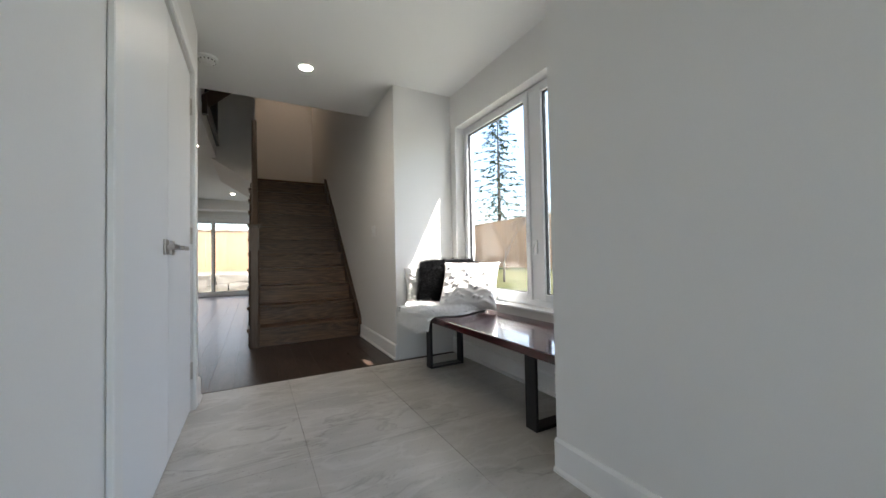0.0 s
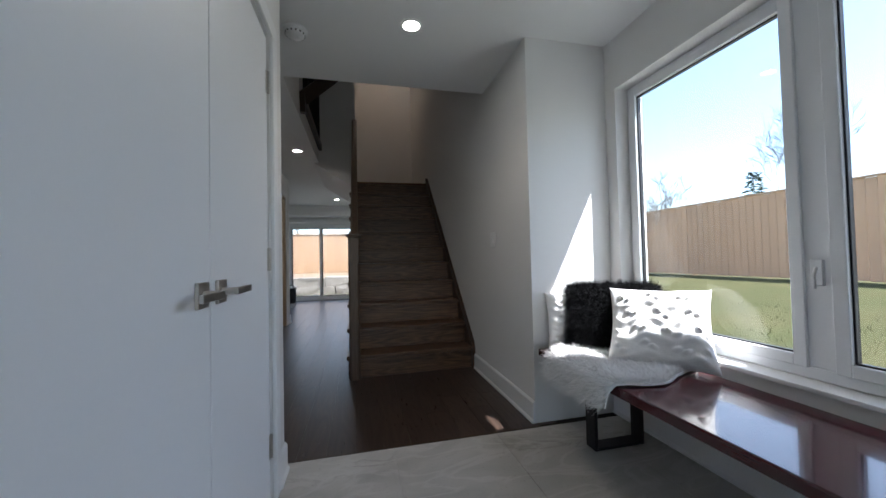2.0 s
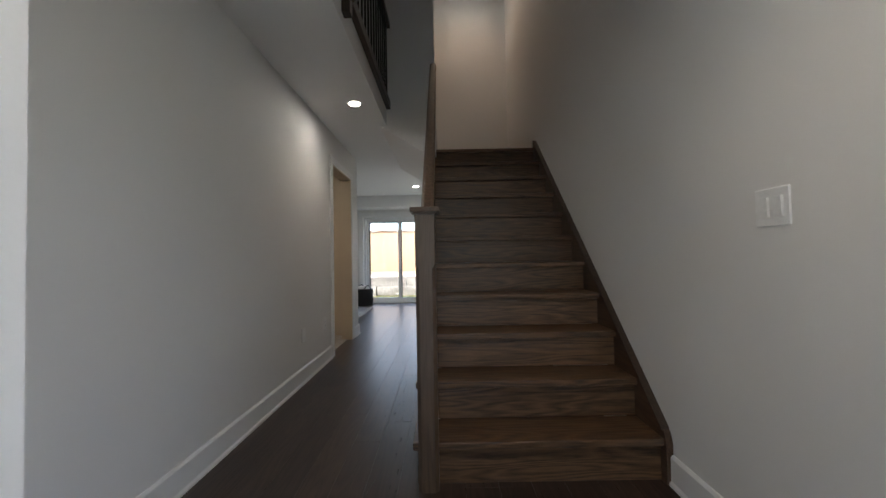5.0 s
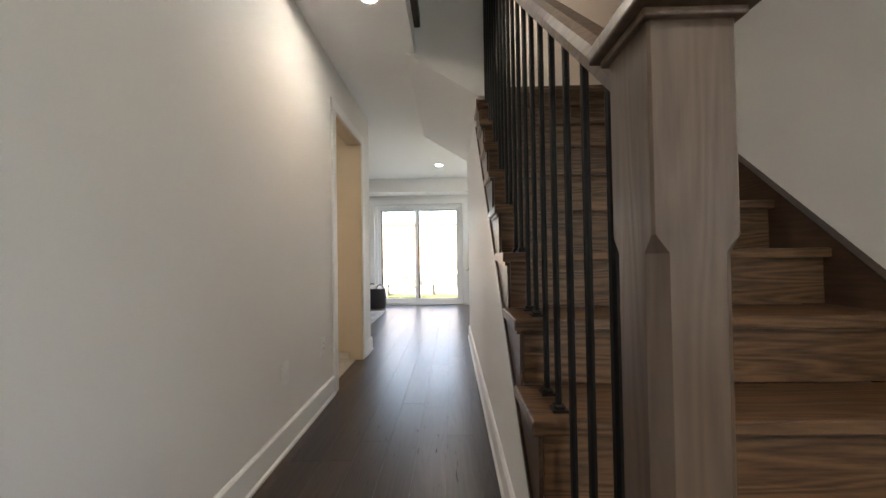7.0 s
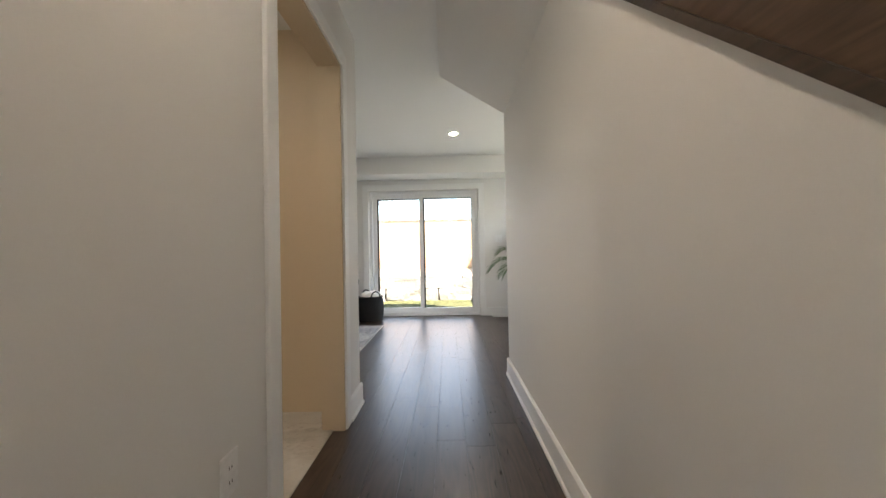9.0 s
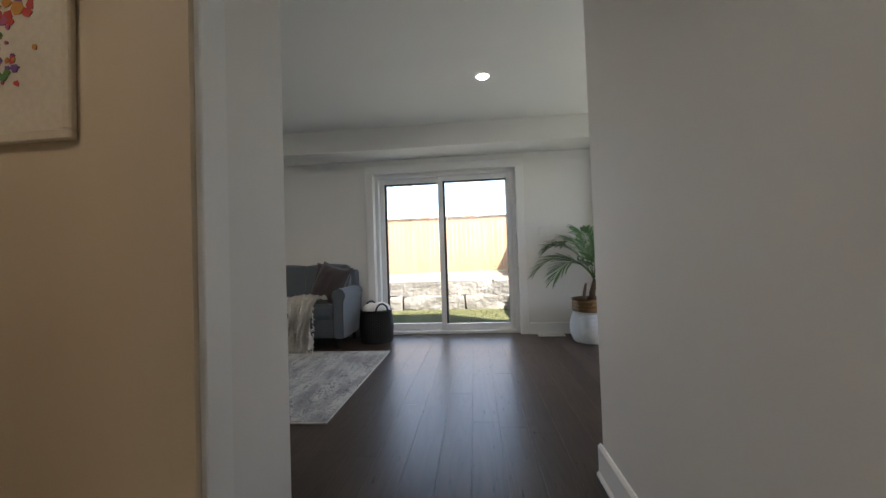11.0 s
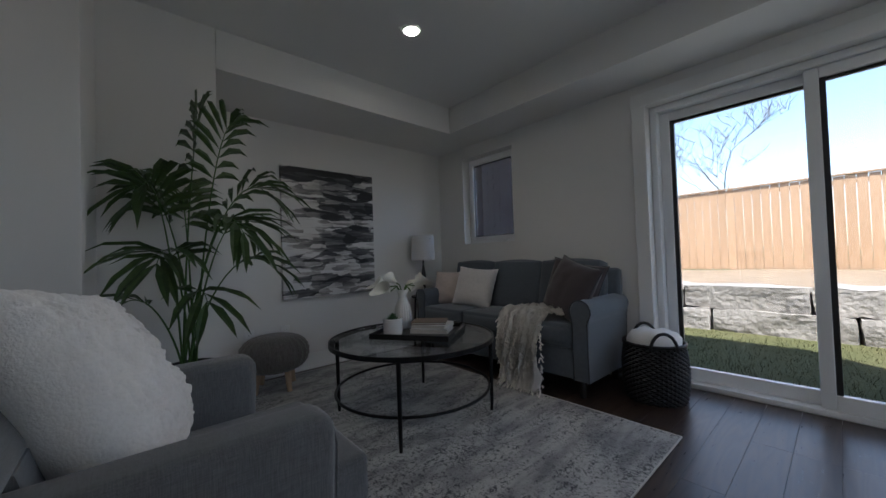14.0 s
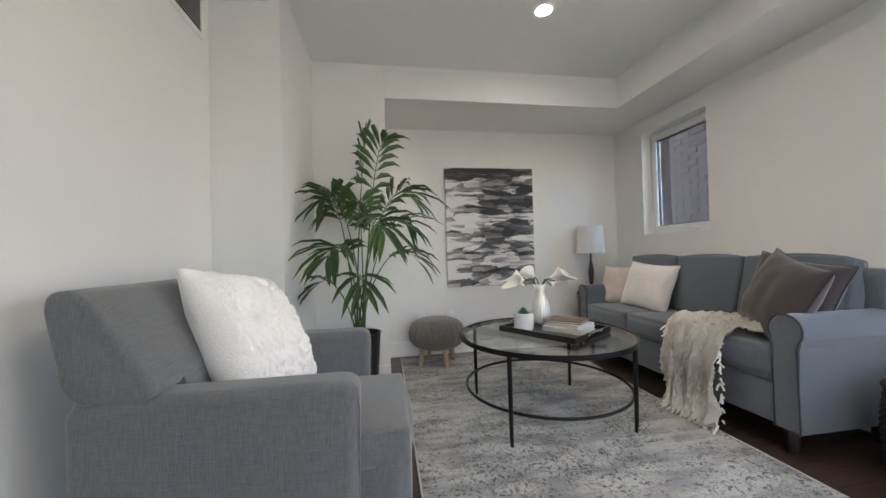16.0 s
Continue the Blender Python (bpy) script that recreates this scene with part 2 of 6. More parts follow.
def merge(bm, tmp, m=None):
    """Adds tmp's geometry to bm, moved by m."""
    if m is not None:
        tmp.transform(m)
    me = bpy.data.meshes.new("tmp")
    tmp.to_mesh(me)
    bm.from_mesh(me)
    bpy.data.meshes.remove(me)
    tmp.free()


def prism(bm, points, axis, a, b):
    """A polygon in the plane across axis, drawn out from a to b."""
    def at(p, c):
        return {"x": (c, p[0], p[1]), "y": (p[0], c, p[1]), "z": (p[0], p[1], c)}[axis]
    lo = [bm.verts.new(at(p, a)) for p in points]
    hi = [bm.verts.new(at(p, b)) for p in points]
    bm.faces.new(lo)
    bm.faces.new(hi[::-1])
    for i in range(len(points)):
        j = (i + 1) % len(points)
        bm.faces.new((lo[j], lo[i], hi[i], hi[j]))


def lathe(bm, profile, seg=32, at=(0, 0, 0)):
    """A turned body from (radius, height) pairs."""
    rings = []
    for r, z in profile:
        if r < 1e-5:
            rings.append([bm.verts.new((at[0], at[1], at[2] + z))])
        else:
            rings.append([bm.verts.new((at[0] + r * math.cos(2 * math.pi * k / seg), at[1] + r * math.sin(2 * math.pi * k / seg), at[2] + z)) for k in range(seg)])
    for a, b in zip(rings, rings[1:]):
        for k in range(seg):
            j = (k + 1) % seg
            if len(a) == 1 and len(b) == 1:
                continue
            if len(a) == 1:
                bm.faces.new((a[0], b[j], b[k]))
            elif len(b) == 1:
                bm.faces.new((a[k], a[j], b[0]))
            else:
                bm.faces.new((a[k], a[j], b[j], b[k]))


def tube(bm, pts, r, seg=8, closed=False):
    """A round bar along a line of points; r may be one radius or one for each point."""
    pts = [Vector(p) for p in pts]
    rs = r if isinstance(r, (list, tuple)) else [r] * len(pts)
    rings, ref = [], None
    n = len(pts)
    for i, p in enumerate(pts):
        a, b = (pts[i - 1], pts[(i + 1) % n]) if closed else (pts[max(i - 1, 0)], pts[min(i + 1, n - 1)])
        d = (b - a).normalized()
        if ref is None:
            ref = Vector((0, 0, 1)) if abs(d.z) < 0.9 else Vector((1, 0, 0))
        u = d.cross(ref).normalized()
        w = u.cross(d).normalized()
        ref = w
        rings.append([bm.verts.new(p + rs[i] * (math.cos(2 * math.pi * k / seg) * u + math.sin(2 * math.pi * k / seg) * w)) for k in range(seg)])
    pairs = list(zip(rings, rings[1:])) + ([(rings[-1], rings[0])] if closed else [])
    for a, b in pairs:
        for k in range(seg):
            j = (k + 1) % seg
            bm.faces.new((a[k], a[j], b[j], b[k]))
    if not closed:
        bm.faces.new(rings[0][::-1])
        bm.faces.new(rings[-1])


def part(name, bm, mat, parent=None, label="", smooth=False, kind=""):
    """Links a bmesh as one mesh object, under a thing or a part."""
    bmesh.ops.recalc_face_normals(bm, faces=bm.faces[:])
    me = bpy.data.meshes.new(name)
    bm.to_mesh(me)
    bm.free()
    if smooth:
        me.polygons.foreach_set("use_smooth", [True] * len(me.polygons))
    for mm in (mat if isinstance(mat, (list, tuple)) else [mat]):
        me.materials.append(mm)
    ob = new(name, me)
    if parent is not None:
        ob.parent = parent
    return tagged(ob, label, kind=kind)


def block(name, x0, x1, y0, y1, z0, z1, mat, parent=None, r=0.0, label="", kind=""):
    bm = bmesh.new()
    if r:
        soft_box(bm, x0, x1, y0, y1, z0, z1, r)
    else:
        box(bm, x0, x1, y0, y1, z0, z1)
    return part(name, bm, mat, parent, label, kind=kind)


def thing(name, label, category, at=(0, 0, 0), rz=0.0, group=""):
    """The empty at a thing's base."""
    ob = new(name)
    ob.empty_display_size = 0.1
    ob.matrix_world = pose(*at, 0, 0, rz)
    return tagged(ob, label, category, group)


def structure(ob, label, category):
    return tagged(ob, label, category, kind="structure")


def wall(name, axis, a, b, u0, u1, z0, z1, holes=(), mat=None, label="smooth off-white painted wall"):
    """A wall across axis from a to b thick, from u0 to u1 long, with openings (u0, u1, z0, z1)."""
    us = sorted({u0, u1, *(c for h in holes for c in h[:2])})
    zs = sorted({z0, z1, *(c for h in holes for c in h[2:])})
    bm = bmesh.new()
    for p, q in zip(us, us[1:]):
        for s, t in zip(zs, zs[1:]):
            if any(h[0] <= p and q <= h[1] and h[2] <= s and t <= h[3] for h in holes):
                continue
            if axis == "x":
                box(bm, a, b, p, q, s, t)
            else:
                box(bm, p, q, a, b, s, t)
    bmesh.ops.remove_doubles(bm, verts=bm.verts[:], dist=1e-5)
    return structure(part(name, bm, mat or WALL), label, "wall")

# ---- the large structure ----
H = 2.44                     # ceiling height
Y_TILE = 4.86                # where the tile meets the timber floor
RISE, RUN, Y0_STAIR = 0.1995, 0.2125, 6.108

# sub-floors, under the tiles and planks
structure(block("floor_foyer", 3.2, 5.6, -0.8, Y_TILE, -0.25, -0.006, GROUT), "light grey grout bed under the foyer tiles", "floor")
structure(block("floor", -0.6, 5.6, Y_TILE, 13.0, -0.25, -0.004, GAP), "dark walnut-stained plank floor with fine joints", "floor")

# foyer
wall("wall_foyer_left", "x", 3.19, 3.31, -0.8, 4.80, 0, H, [(3.21, 4.56, -0.001, 2.05)])
wall("wall_foyer_return", "y", 4.68, 4.80, 2.40, 3.188, 0, H)
wall("wall_foyer_right", "x", 4.75, 4.87, -0.8, 3.05, 0, H)
# unseen front wall, its opening added to let light into the foyer
wall("wall_foyer_front", "y", 0.58, 0.70, 3.312, 4.748, 0, H, [(3.42, 4.64, 0.02, 2.12)])
wall("wall_alcove_end", "y", 2.3, 2.42, 4.872, 5.32, 0, H)
wall("wall_window", "x", 5.32, 5.50, -0.8, 5.02, -0.3, H, [(2.95, 4.81, 0.53, 2.11)])
wall("wall_stair_return", "y", 4.90, 5.02, 4.74, 5.318, 0, H)
wall("wall_stair_right", "x", 4.742, 4.86, 5.022, 9.947, 0, 5.2)
# hall
wall("wall_hall_left", "x", 2.40, 2.52, 4.802, 9.43, 0, H, [(8.30, 9.08, -0.001, 2.085)])
wall("wall_powder_far", "y", 9.31, 9.43, 1.04, 2.398, 0, H)
wall("wall_powder_side", "x", 0.9, 1.0, 7.4, 9.31, 0, H)
wall("wall_powder_near", "y", 7.3, 7.4, 0.9, 2.398, 0, H)
# living room
wall("wall_jog", "x", 0.92, 1.038, 9.31, 9.77, 0, H)
wall("wall_living_south", "y", 9.65, 9.77, 0.23, 0.918, 0, H)
wall("wall_living_west", "x", 0.11, 0.228, 9.65, 10.31, 0, H)
wall("wall_niche_side", "y", 10.19, 10.308, -0.57, 0.108, 0, H)
wall("wall_niche", "x", -0.57, -0.45, 10.31, 13.0, 0, H)
wall("wall_north", "y", 12.73, 12.98, -0.448, 5.12, -0.3, H, [(1.86, 3.62, -0.001, 2.02), (-0.04, 0.65, 1.10, 2.05)])
wall("wall_pier", "y", 12.37, 12.728, 4.68, 5.12, 0, H)
# the first opening is unseen, added to brighten the living room
wall("wall_east", "x", 5.122, 5.36, 9.9, 13.0, -0.3, H, [(10.12, 10.96, 0.55, 2.12), (11.06, 12.20, 0.55, 2.12)])
wall("wall_living_back", "y", 9.85, 9.95, 3.687, 5.12, 0, H)
structure(block("soffit_niche", -0.448, 0.23, 10.312, 12.728, 2.185, H, WALL), "painted drywall soffit along the niche", "soffit")
structure(block("soffit_north", 0.232, 4.678, 12.29, 12.728, 2.185, H, WALL), "painted drywall soffit over the patio door", "soffit")

# unseen blocks added outside to keep direct sun out of two windows
wall("wall_sun_block_1", "y", 2.3, 3.36, 5.502, 6.3, -0.3, 4.2)
wall("wall_sun_block_2", "y", 9.3, 10.6, 5.45, 6.0, -0.3, 4.5)
# thin panel added over the white wall; its tan includes the lamp's warmth
structure(block("wall_powder_lining", 1.002, 2.394, 9.303, 9.3095, 0, H, POWDERTAN), "tan wall of the powder room, lamp's warmth put into its colour", "wall")

# ceilings
structure(block("ceiling_foyer", 2.3, 5.6, -0.9, 5.70, H, 2.62, CEIL), "flat white painted ceiling", "ceiling")
structure(block("ceiling_hall", -0.6, 3.15, 5.702, 9.95, H, 2.62, CEIL), "flat white painted ceiling", "ceiling")
structure(block("ceiling_living", -0.6, 5.4, 9.95, 13.0, H, 2.62, CEIL), "flat white painted ceiling", "ceiling")
structure(block("ceiling_upper", 1.4, 4.9, 4.8, 10.1, 5.2, 5.3, CEIL), "white ceiling of the upper floor", "ceiling")

# upper floor round the stairwell
bm = bmesh.new()
prism(bm, [(1.5, 5.0), (4.74, 5.0), (4.74, 6.83), (3.56, 6.83), (3.15, 6.52), (1.5, 6.52)], "z", 3.12, 3.2)
structure(part("floor_upper", bm, CEIL), "white-painted underside of the upper floor", "floor")
wall("wall_upper_front", "y", 4.9, 5.0, 1.5, 4.74, 2.625, 5.2)
wall("wall_header", "y", 5.58, 5.698, 3.152, 4.74, 2.622, 3.118)
wall("wall_well_left", "x", 3.05, 3.148, 5.0, 6.50, 2.622, 3.118)
wall("wall_house_upper", "y", 10.1, 12.98, -0.6, 5.36, 2.622, 5.8, label="upper storey of the house above the living room")
# unseen slab, added to stop direct sun at the front door
structure(block("front_sun_block", 2.6, 5.3, -1.4, 0.56, 2.45, 2.6, CEIL), "unseen roof slab added outside the front door to block the sun", "roof")
wall("wall_upper_west", "x", 1.4, 1.5, 5.0, 10.0, 2.625, 5.2)
wall("wall_upper_mid", "y", 8.172, 8.29, 1.5, 3.665, 2.64, 5.2)
wall("wall_upper_back", "y", 9.85, 9.95, 1.5, 4.7415, 2.645, 5.2)
wall("wall_landing_back", "y", 9.85, 9.95, 3.672, 4.7415, 2.441, 2.644)
# sloped soffit below the upper flight
bm = bmesh.new()
prism(bm, [(3.08, 2.441), (3.60, 2.12), (3.67, 2.12), (3.67, 2.64), (3.08, 2.64)], "y", 8.172, 9.95)
structure(part("soffit_stair", bm, WALL), "sloped painted soffit below the upper flight", "soffit")
# wall under the flight
SLOPE = RISE / RUN


def nosing(y):
    """Height of the line through the nosings."""
    return (y - Y0_STAIR + 0.03) * SLOPE + RISE


bm = bmesh.new()
prism(bm, [(6.22, 0), (9.95, 0), (9.95, 2.118), (8.28, 2.118), (8.28, nosing(8.28) - 0.34), (6.30, 0.02)], "x", 3.60, 3.685)
structure(part("wall_under_stair", bm, WALL), "painted wall closing the side of the stair", "wall")


# ---- trim of the setting ----
def baseboard(name, axis, wall_at, side, u0, u1, z=0.0, h=0.135):
    """Skirting with a chamfered top and a shoe, on the wall face at wall_at, standing out towards side (+1 or -1)."""
    s = side
    prof = [(wall_at, z), (wall_at + s * 0.024, z), (wall_at + s * 0.024, z + 0.012), (wall_at + s * 0.015, z + 0.022),
            (wall_at + s * 0.015, z + h - 0.012), (wall_at + s * 0.006, z + h), (wall_at, z + h)]
    bm = bmesh.new()
    prism(bm, prof, "y" if axis == "x" else "x", u0, u1)
    return structure(part(name, bm, TRIM), "white painted baseboard with shoe moulding", "baseboard")


baseboard("baseboard_1", "x", 3.31, 1, 4.635, 4.80)
baseboard("baseboard_2", "x", 3.31, 1, -0.8, 3.12)
baseboard("baseboard_3", "x", 4.75, -1, -0.8, 3.05)
baseboard("baseboard_4", "x", 5.32, -1, 2.42, 4.90)
baseboard("baseboard_6", "x", 4.742, -1, 4.90, 6.062)
baseboard("baseboard_7", "x", 2.52, 1, 4.82, 8.218)
baseboard("baseboard_8", "x", 2.52, 1, 9.17, 9.452)
baseboard("baseboard_9", "y", 9.43, 1, 1.04, 2.52)
baseboard("baseboard_10", "x", 3.60, -1, 6.33, 9.972)
baseboard("baseboard_11", "y", 12.73, -1, -0.45, 1.755)
baseboard("baseboard_12", "y", 12.73, -1, 3.725, 4.68)
baseboard("baseboard_13", "x", 4.68, -1, 12.35, 12.705)
baseboard("baseboard_14", "y", 12.37, -1, 4.66, 5.12)
baseboard("baseboard_15", "x", -0.45, 1, 10.31, 12.70)
baseboard("baseboard_16", "x", 0.228, 1, 9.79, 10.312)
baseboard("baseboard_17", "y", 9.77, 1, 0.25, 1.04)
baseboard("baseboard_18", "x", 1.038, 1, 9.455, 9.79)
baseboard("baseboard_19", "x", 5.122, -1, 10.0, 12.345)
baseboard("baseboard_20", "x", 4.742, -1, 8.36, 9.84, 2.168, 0.14)
baseboard("baseboard_21", "y", 4.80, 1, 2.545, 3.31)


def casing(name, axis, face, side, u0, u1, top, w=0.085, bottom=0.0, sill=False):
    """Flat door or window casing round an opening, on the wall face, standing out towards side."""
    a, b = sorted((face + side * 0.001, face + side * 0.018))
    bm = bmesh.new()
    bars = [(u0 - w, u0, bottom, top), (u1, u1 + w, bottom, top), (u0 - w, u1 + w, top, top + w)]
    if sill:
        bars.append((u0 - w, u1 + w, bottom - w, bottom))
    for p, q, s, t in bars:
        if axis == "x":
            soft_box(bm, a, b, p + 0.0005, q - 0.0005, s, t, 0.003, 1)
        else:
            soft_box(bm, p + 0.0005, q - 0.0005, a, b, s, t, 0.003, 1)
    return structure(part(name, bm, TRIM), "white painted flat casing round the opening", "trim")


casing("trim_closet", "x", 3.31, 1, 3.21, 4.56, 2.05, 0.075)
casing("trim_powder", "x", 2.52, 1, 8.30, 9.08, 2.085, 0.08)
casing("trim_patio_door", "y", 12.73, -1, 1.86, 3.62, 2.02, 0.095)
# jamb lining of the powder-room opening, its tan standing in for warm lamplight
bm = bmesh.new()
for y0, y1, z0, z1 in ((8.3005, 8.315, 0, 2.07), (9.065, 9.0795, 0, 2.07), (8.3005, 9.0795, 2.07, 2.0845)):
    box(bm, 2.395, 2.525, y0, y1, z0, z1)
structure(part("trim_powder_jamb", bm, POWDERTAN), "lining of the powder-room opening, warm lamplight put into its tan colour", "trim")
structure(block("floor_powder", 1.0, 2.46, 7.4, 9.31, 0.001, 0.006, TILE), "beige tile floor of the powder room", "floor")
structure(block("threshold", 3.31, 4.75, 4.852, 4.872, -0.003, 0.002, DARKTRIM), "dark timber edge between tile and planks", "trim")


# ---- recessed lights, detector, plates ----
def downlight(x, y, z=H, watts=9.0, colour=(1.0, 0.83, 0.64)):
    t = thing("recessed_light", "lit round recessed ceiling light with white trim", "ceiling light", (x, y, z), group="recessed ceiling lights")
    bm = bmesh.new()
    lathe(bm, [(0.046, -0.001), (0.062, -0.001), (0.06, -0.006), (0.05, -0.009), (0.046, -0.006), (0.046, -0.001)], 32)
    part("trim_ring", bm, PLASTIC, t, smooth=True)
    bm = bmesh.new()
    lathe(bm, [(0, -0.004), (0.0455, -0.004), (0.0455, -0.001), (0, -0.001)], 28)
    part("lens", bm, LAMPFACE, t, "glowing warm-white lens")
    if watts:
        down_light(x, y, z - 0.02, watts, colour)
    return t


downlight(4.016, 4.931, watts=2.4)
downlight(2.95, 7.60, watts=0.45, colour=(1.0, 0.62, 0.36))
downlight(3.217, 11.323, watts=1.7)
downlight(0.977, 11.277, watts=1.5)
downlight(1.7, 8.4, watts=0.8, colour=(1.0, 0.64, 0.34))
downlight(4.1, 9.2, 5.2, 1.7, (1.0, 0.6, 0.32))


def smoke_alarm(x, y):
    t = thing("smoke_alarm", "round white plastic smoke alarm on the ceiling", "smoke alarm", (x, y, H))
    bm = bmesh.new()
    lathe(bm, [(0, -0.001), (0.07, -0.001), (0.07, -0.014), (0.066, -0.018), (0, -0.018)], 32)
    part("base_plate", bm, PLASTIC, t, smooth=False)
    bm = bmesh.new()
    lathe(bm, [(0.058, -0.018), (0.056, -0.032), (0.045, -0.041), (0.02, -0.045), (0, -0.045)], 32)
    part("cover", bm, PLASTIC, t, smooth=True)
    bm = bmesh.new()
    for k in range(14):
        a = 2 * math.pi * k / 14
        tmp = bmesh.new()
        box(tmp, 0.046, 0.058, -0.004, 0.004, -0.034, -0.026)
        merge(bm, tmp, Matrix.Rotation(a, 4, "Z"))
    part("vent_slots", bm, GAP, t)
    bm = bmesh.new()
    lathe(bm, [(0, -0.048), (0.01, -0.048), (0.01, -0.044), (0, -0.044)], 16, (0.02, 0, 0))
    part("test_button", bm, PLASTIC, t)


smoke_alarm(3.335, 5.11)


def plate(name, label, category, m, w, h, kind):
    """A wall plate in its own xz plane, facing +y."""
    t = thing(name, label, category)
    t.matrix_world = m
    bm = bmesh.new()
    soft_box(bm, -w / 2, w / 2, 0.0005, 0.007, -h / 2, h / 2, 0.003, 1)
    part("cover_plate", bm, PLASTIC, t)
    gangs = round(w / 0.055) if kind == "switch" else 1
    for g in range(gangs):
        cx = (g - (gangs - 1) / 2) * 0.046
        if kind == "switch":
            bm = bmesh.new()
            soft_box(bm, cx - 0.0165, cx + 0.0165, 0.006, 0.0085, -0.033, 0.033, 0.001, 1)
            part("rocker_frame", bm, PLASTIC, t)
            bm = bmesh.new()
            prism(bm, [(0.0085, -0.03), (0.0105, -0.03), (0.014, 0.03), (0.0085, 0.03)], "x", cx - 0.0135, cx + 0.0135)
            part("rocker", bm, PLASTIC, t)
        elif kind == "outlet":
            for dz in (-0.019, 0.019):
                bm = bmesh.new()
                soft_box(bm, -0.0165, 0.0165, 0.006, 0.008, dz - 0.014, dz + 0.014, 0.001, 1)
                o = part("socket", bm, PLASTIC, t)
                bm = bmesh.new()
                for dx in (-0.006, 0.006):
                    box(bm, dx - 0.001, dx + 0.001, 0.008, 0.0085, dz - 0.004, dz + 0.005)
                part("slots", bm, GAP, o)
    return t


plate("light_switch", "white double rocker light switch on the stair wall", "light switch", pose(4.742, 5.535, 1.177, 0, 0, 90), 0.118, 0.118, "switch")
plate("light_switch", "white double rocker light switch beside the patio door", "light switch", pose(3.93, 12.73, 1.217, 0, 0, 180), 0.118, 0.118, "switch")
plate("wall_outlet", "white blank wall plate low on the hall wall", "wall outlet", pose(2.52, 7.48, 0.40, 0, 0, -90), 0.075, 0.118, "blank")
plate("wall_outlet", "white duplex outlet low on the hall wall", "wall outlet", pose(2.52, 8.02, 0.40, 0, 0, -90), 0.075, 0.118, "outlet")
plate("wall_outlet", "white duplex outlet on the niche wall", "wall outlet", pose(-0.45, 10.90, 0.36, 0, 0, -90), 0.075, 0.118, "outlet")
plate("wall_outlet", "white duplex outlet on the niche wall", "wall outlet", pose(-0.45, 10.62, 0.36, 0, 0, -90), 0.075, 0.118, "outlet")


def grille(label, m, w, h, n):
    t = thing("wall_vent", label, "vent")
    t.matrix_world = m
    bm = bmesh.new()
    for a, b, c, d in ((-w / 2, w / 2, h / 2 - 0.022, h / 2), (-w / 2, w / 2, -h / 2, -h / 2 + 0.022), (-w / 2, -w / 2 + 0.022, -h / 2 + 0.022, h / 2 - 0.022), (w / 2 - 0.022, w / 2, -h / 2 + 0.022, h / 2 - 0.022)):
        box(bm, a, b, 0.0005, 0.008, c, d)
    part("frame", bm, TRIM, t)
    bm = bmesh.new()
    box(bm, -w / 2 + 0.022, w / 2 - 0.022, 0.0005, 0.0015, -h / 2 + 0.022, h / 2 - 0.022)
    part("backing", bm, GAP, t)
    for k in range(n):
        z = -h / 2 + 0.03 + (h - 0.06) * k / (n - 1)
        bm = bmesh.new()
        prism(bm, [(0.002, z - 0.001), (0.007, z - 0.006), (0.0075, z - 0.004), (0.003, z + 0.002)], "x", -w / 2 + 0.022, w / 2 - 0.022)
        part("slat", bm, TRIM, t)
    return t


grille("white louvred return-air grille high on the wall", pose(1.43, 9.43, 2.20, 0, 0, 0), 0.66, 0.32, 16)
grille("small white louvred grille near the ceiling", pose(1.038, 9.6, 2.345, 0, 0, -90), 0.26, 0.13, 6)
grille("white slotted floor register by the baseboard", pose(3.95, 12.62, 0.001, 90, 0, 0), 0.3, 0.11, 5)


# ---- closet doors ----
def closet_door(name, y0, y1, hinge_high, free_side):
    d = structure(block(name, 3.262, 3.300, y0 + 0.002, y1 - 0.002, 0.008, 2.04, DOOR, r=0.002), "smooth flat white closet door, closed", "door")
    yh = y1 - 0.062 if free_side > 0 else y0 + 0.062
    turn = -1 if free_side > 0 else 1
    bm = bmesh.new()
    soft_box(bm, 3.3005, 3.309, yh - 0.033, yh + 0.033, 0.925, 0.991, 0.0015, 1)
    hd = part("door_handle", bm, NICKEL, d, "brushed nickel lever handle on a square rose")
    bm = bmesh.new()
    tube(bm, [(3.309, yh, 0.958), (3.352, yh, 0.958)], 0.0105, 14)
    part("neck", bm, NICKEL, hd, smooth=False)
    bm = bmesh.new()
    soft_box(bm, 3.343, 3.353, min(yh - turn * 0.012, yh + turn * 0.118), max(yh - turn * 0.012, yh + turn * 0.118), 0.948, 0.968, 0.0015, 1)
    part("lever", bm, NICKEL, hd)
    for z in (0.24, 1.05, 1.84):
        y = y1 - 0.001 if hinge_high else y0 + 0.001
        bm = bmesh.new()
        tube(bm, [(3.306, y, z - 0.05), (3.306, y, z + 0.05)], 0.006, 10)
        box(bm, 3.301, 3.3025, y - 0.02, y + 0.02, z - 0.05, z + 0.05)
        part("hinge", bm, NICKEL, d, "nickel butt hinge")


closet_door("door_1", 3.212, 3.930, False, 1)
closet_door("door_2", 3.932, 4.558, True, -1)
structure(block("closet_back", 2.55, 2.6, 3.0, 4.66, 0, H, WALL), "plain closet back wall", "wall")


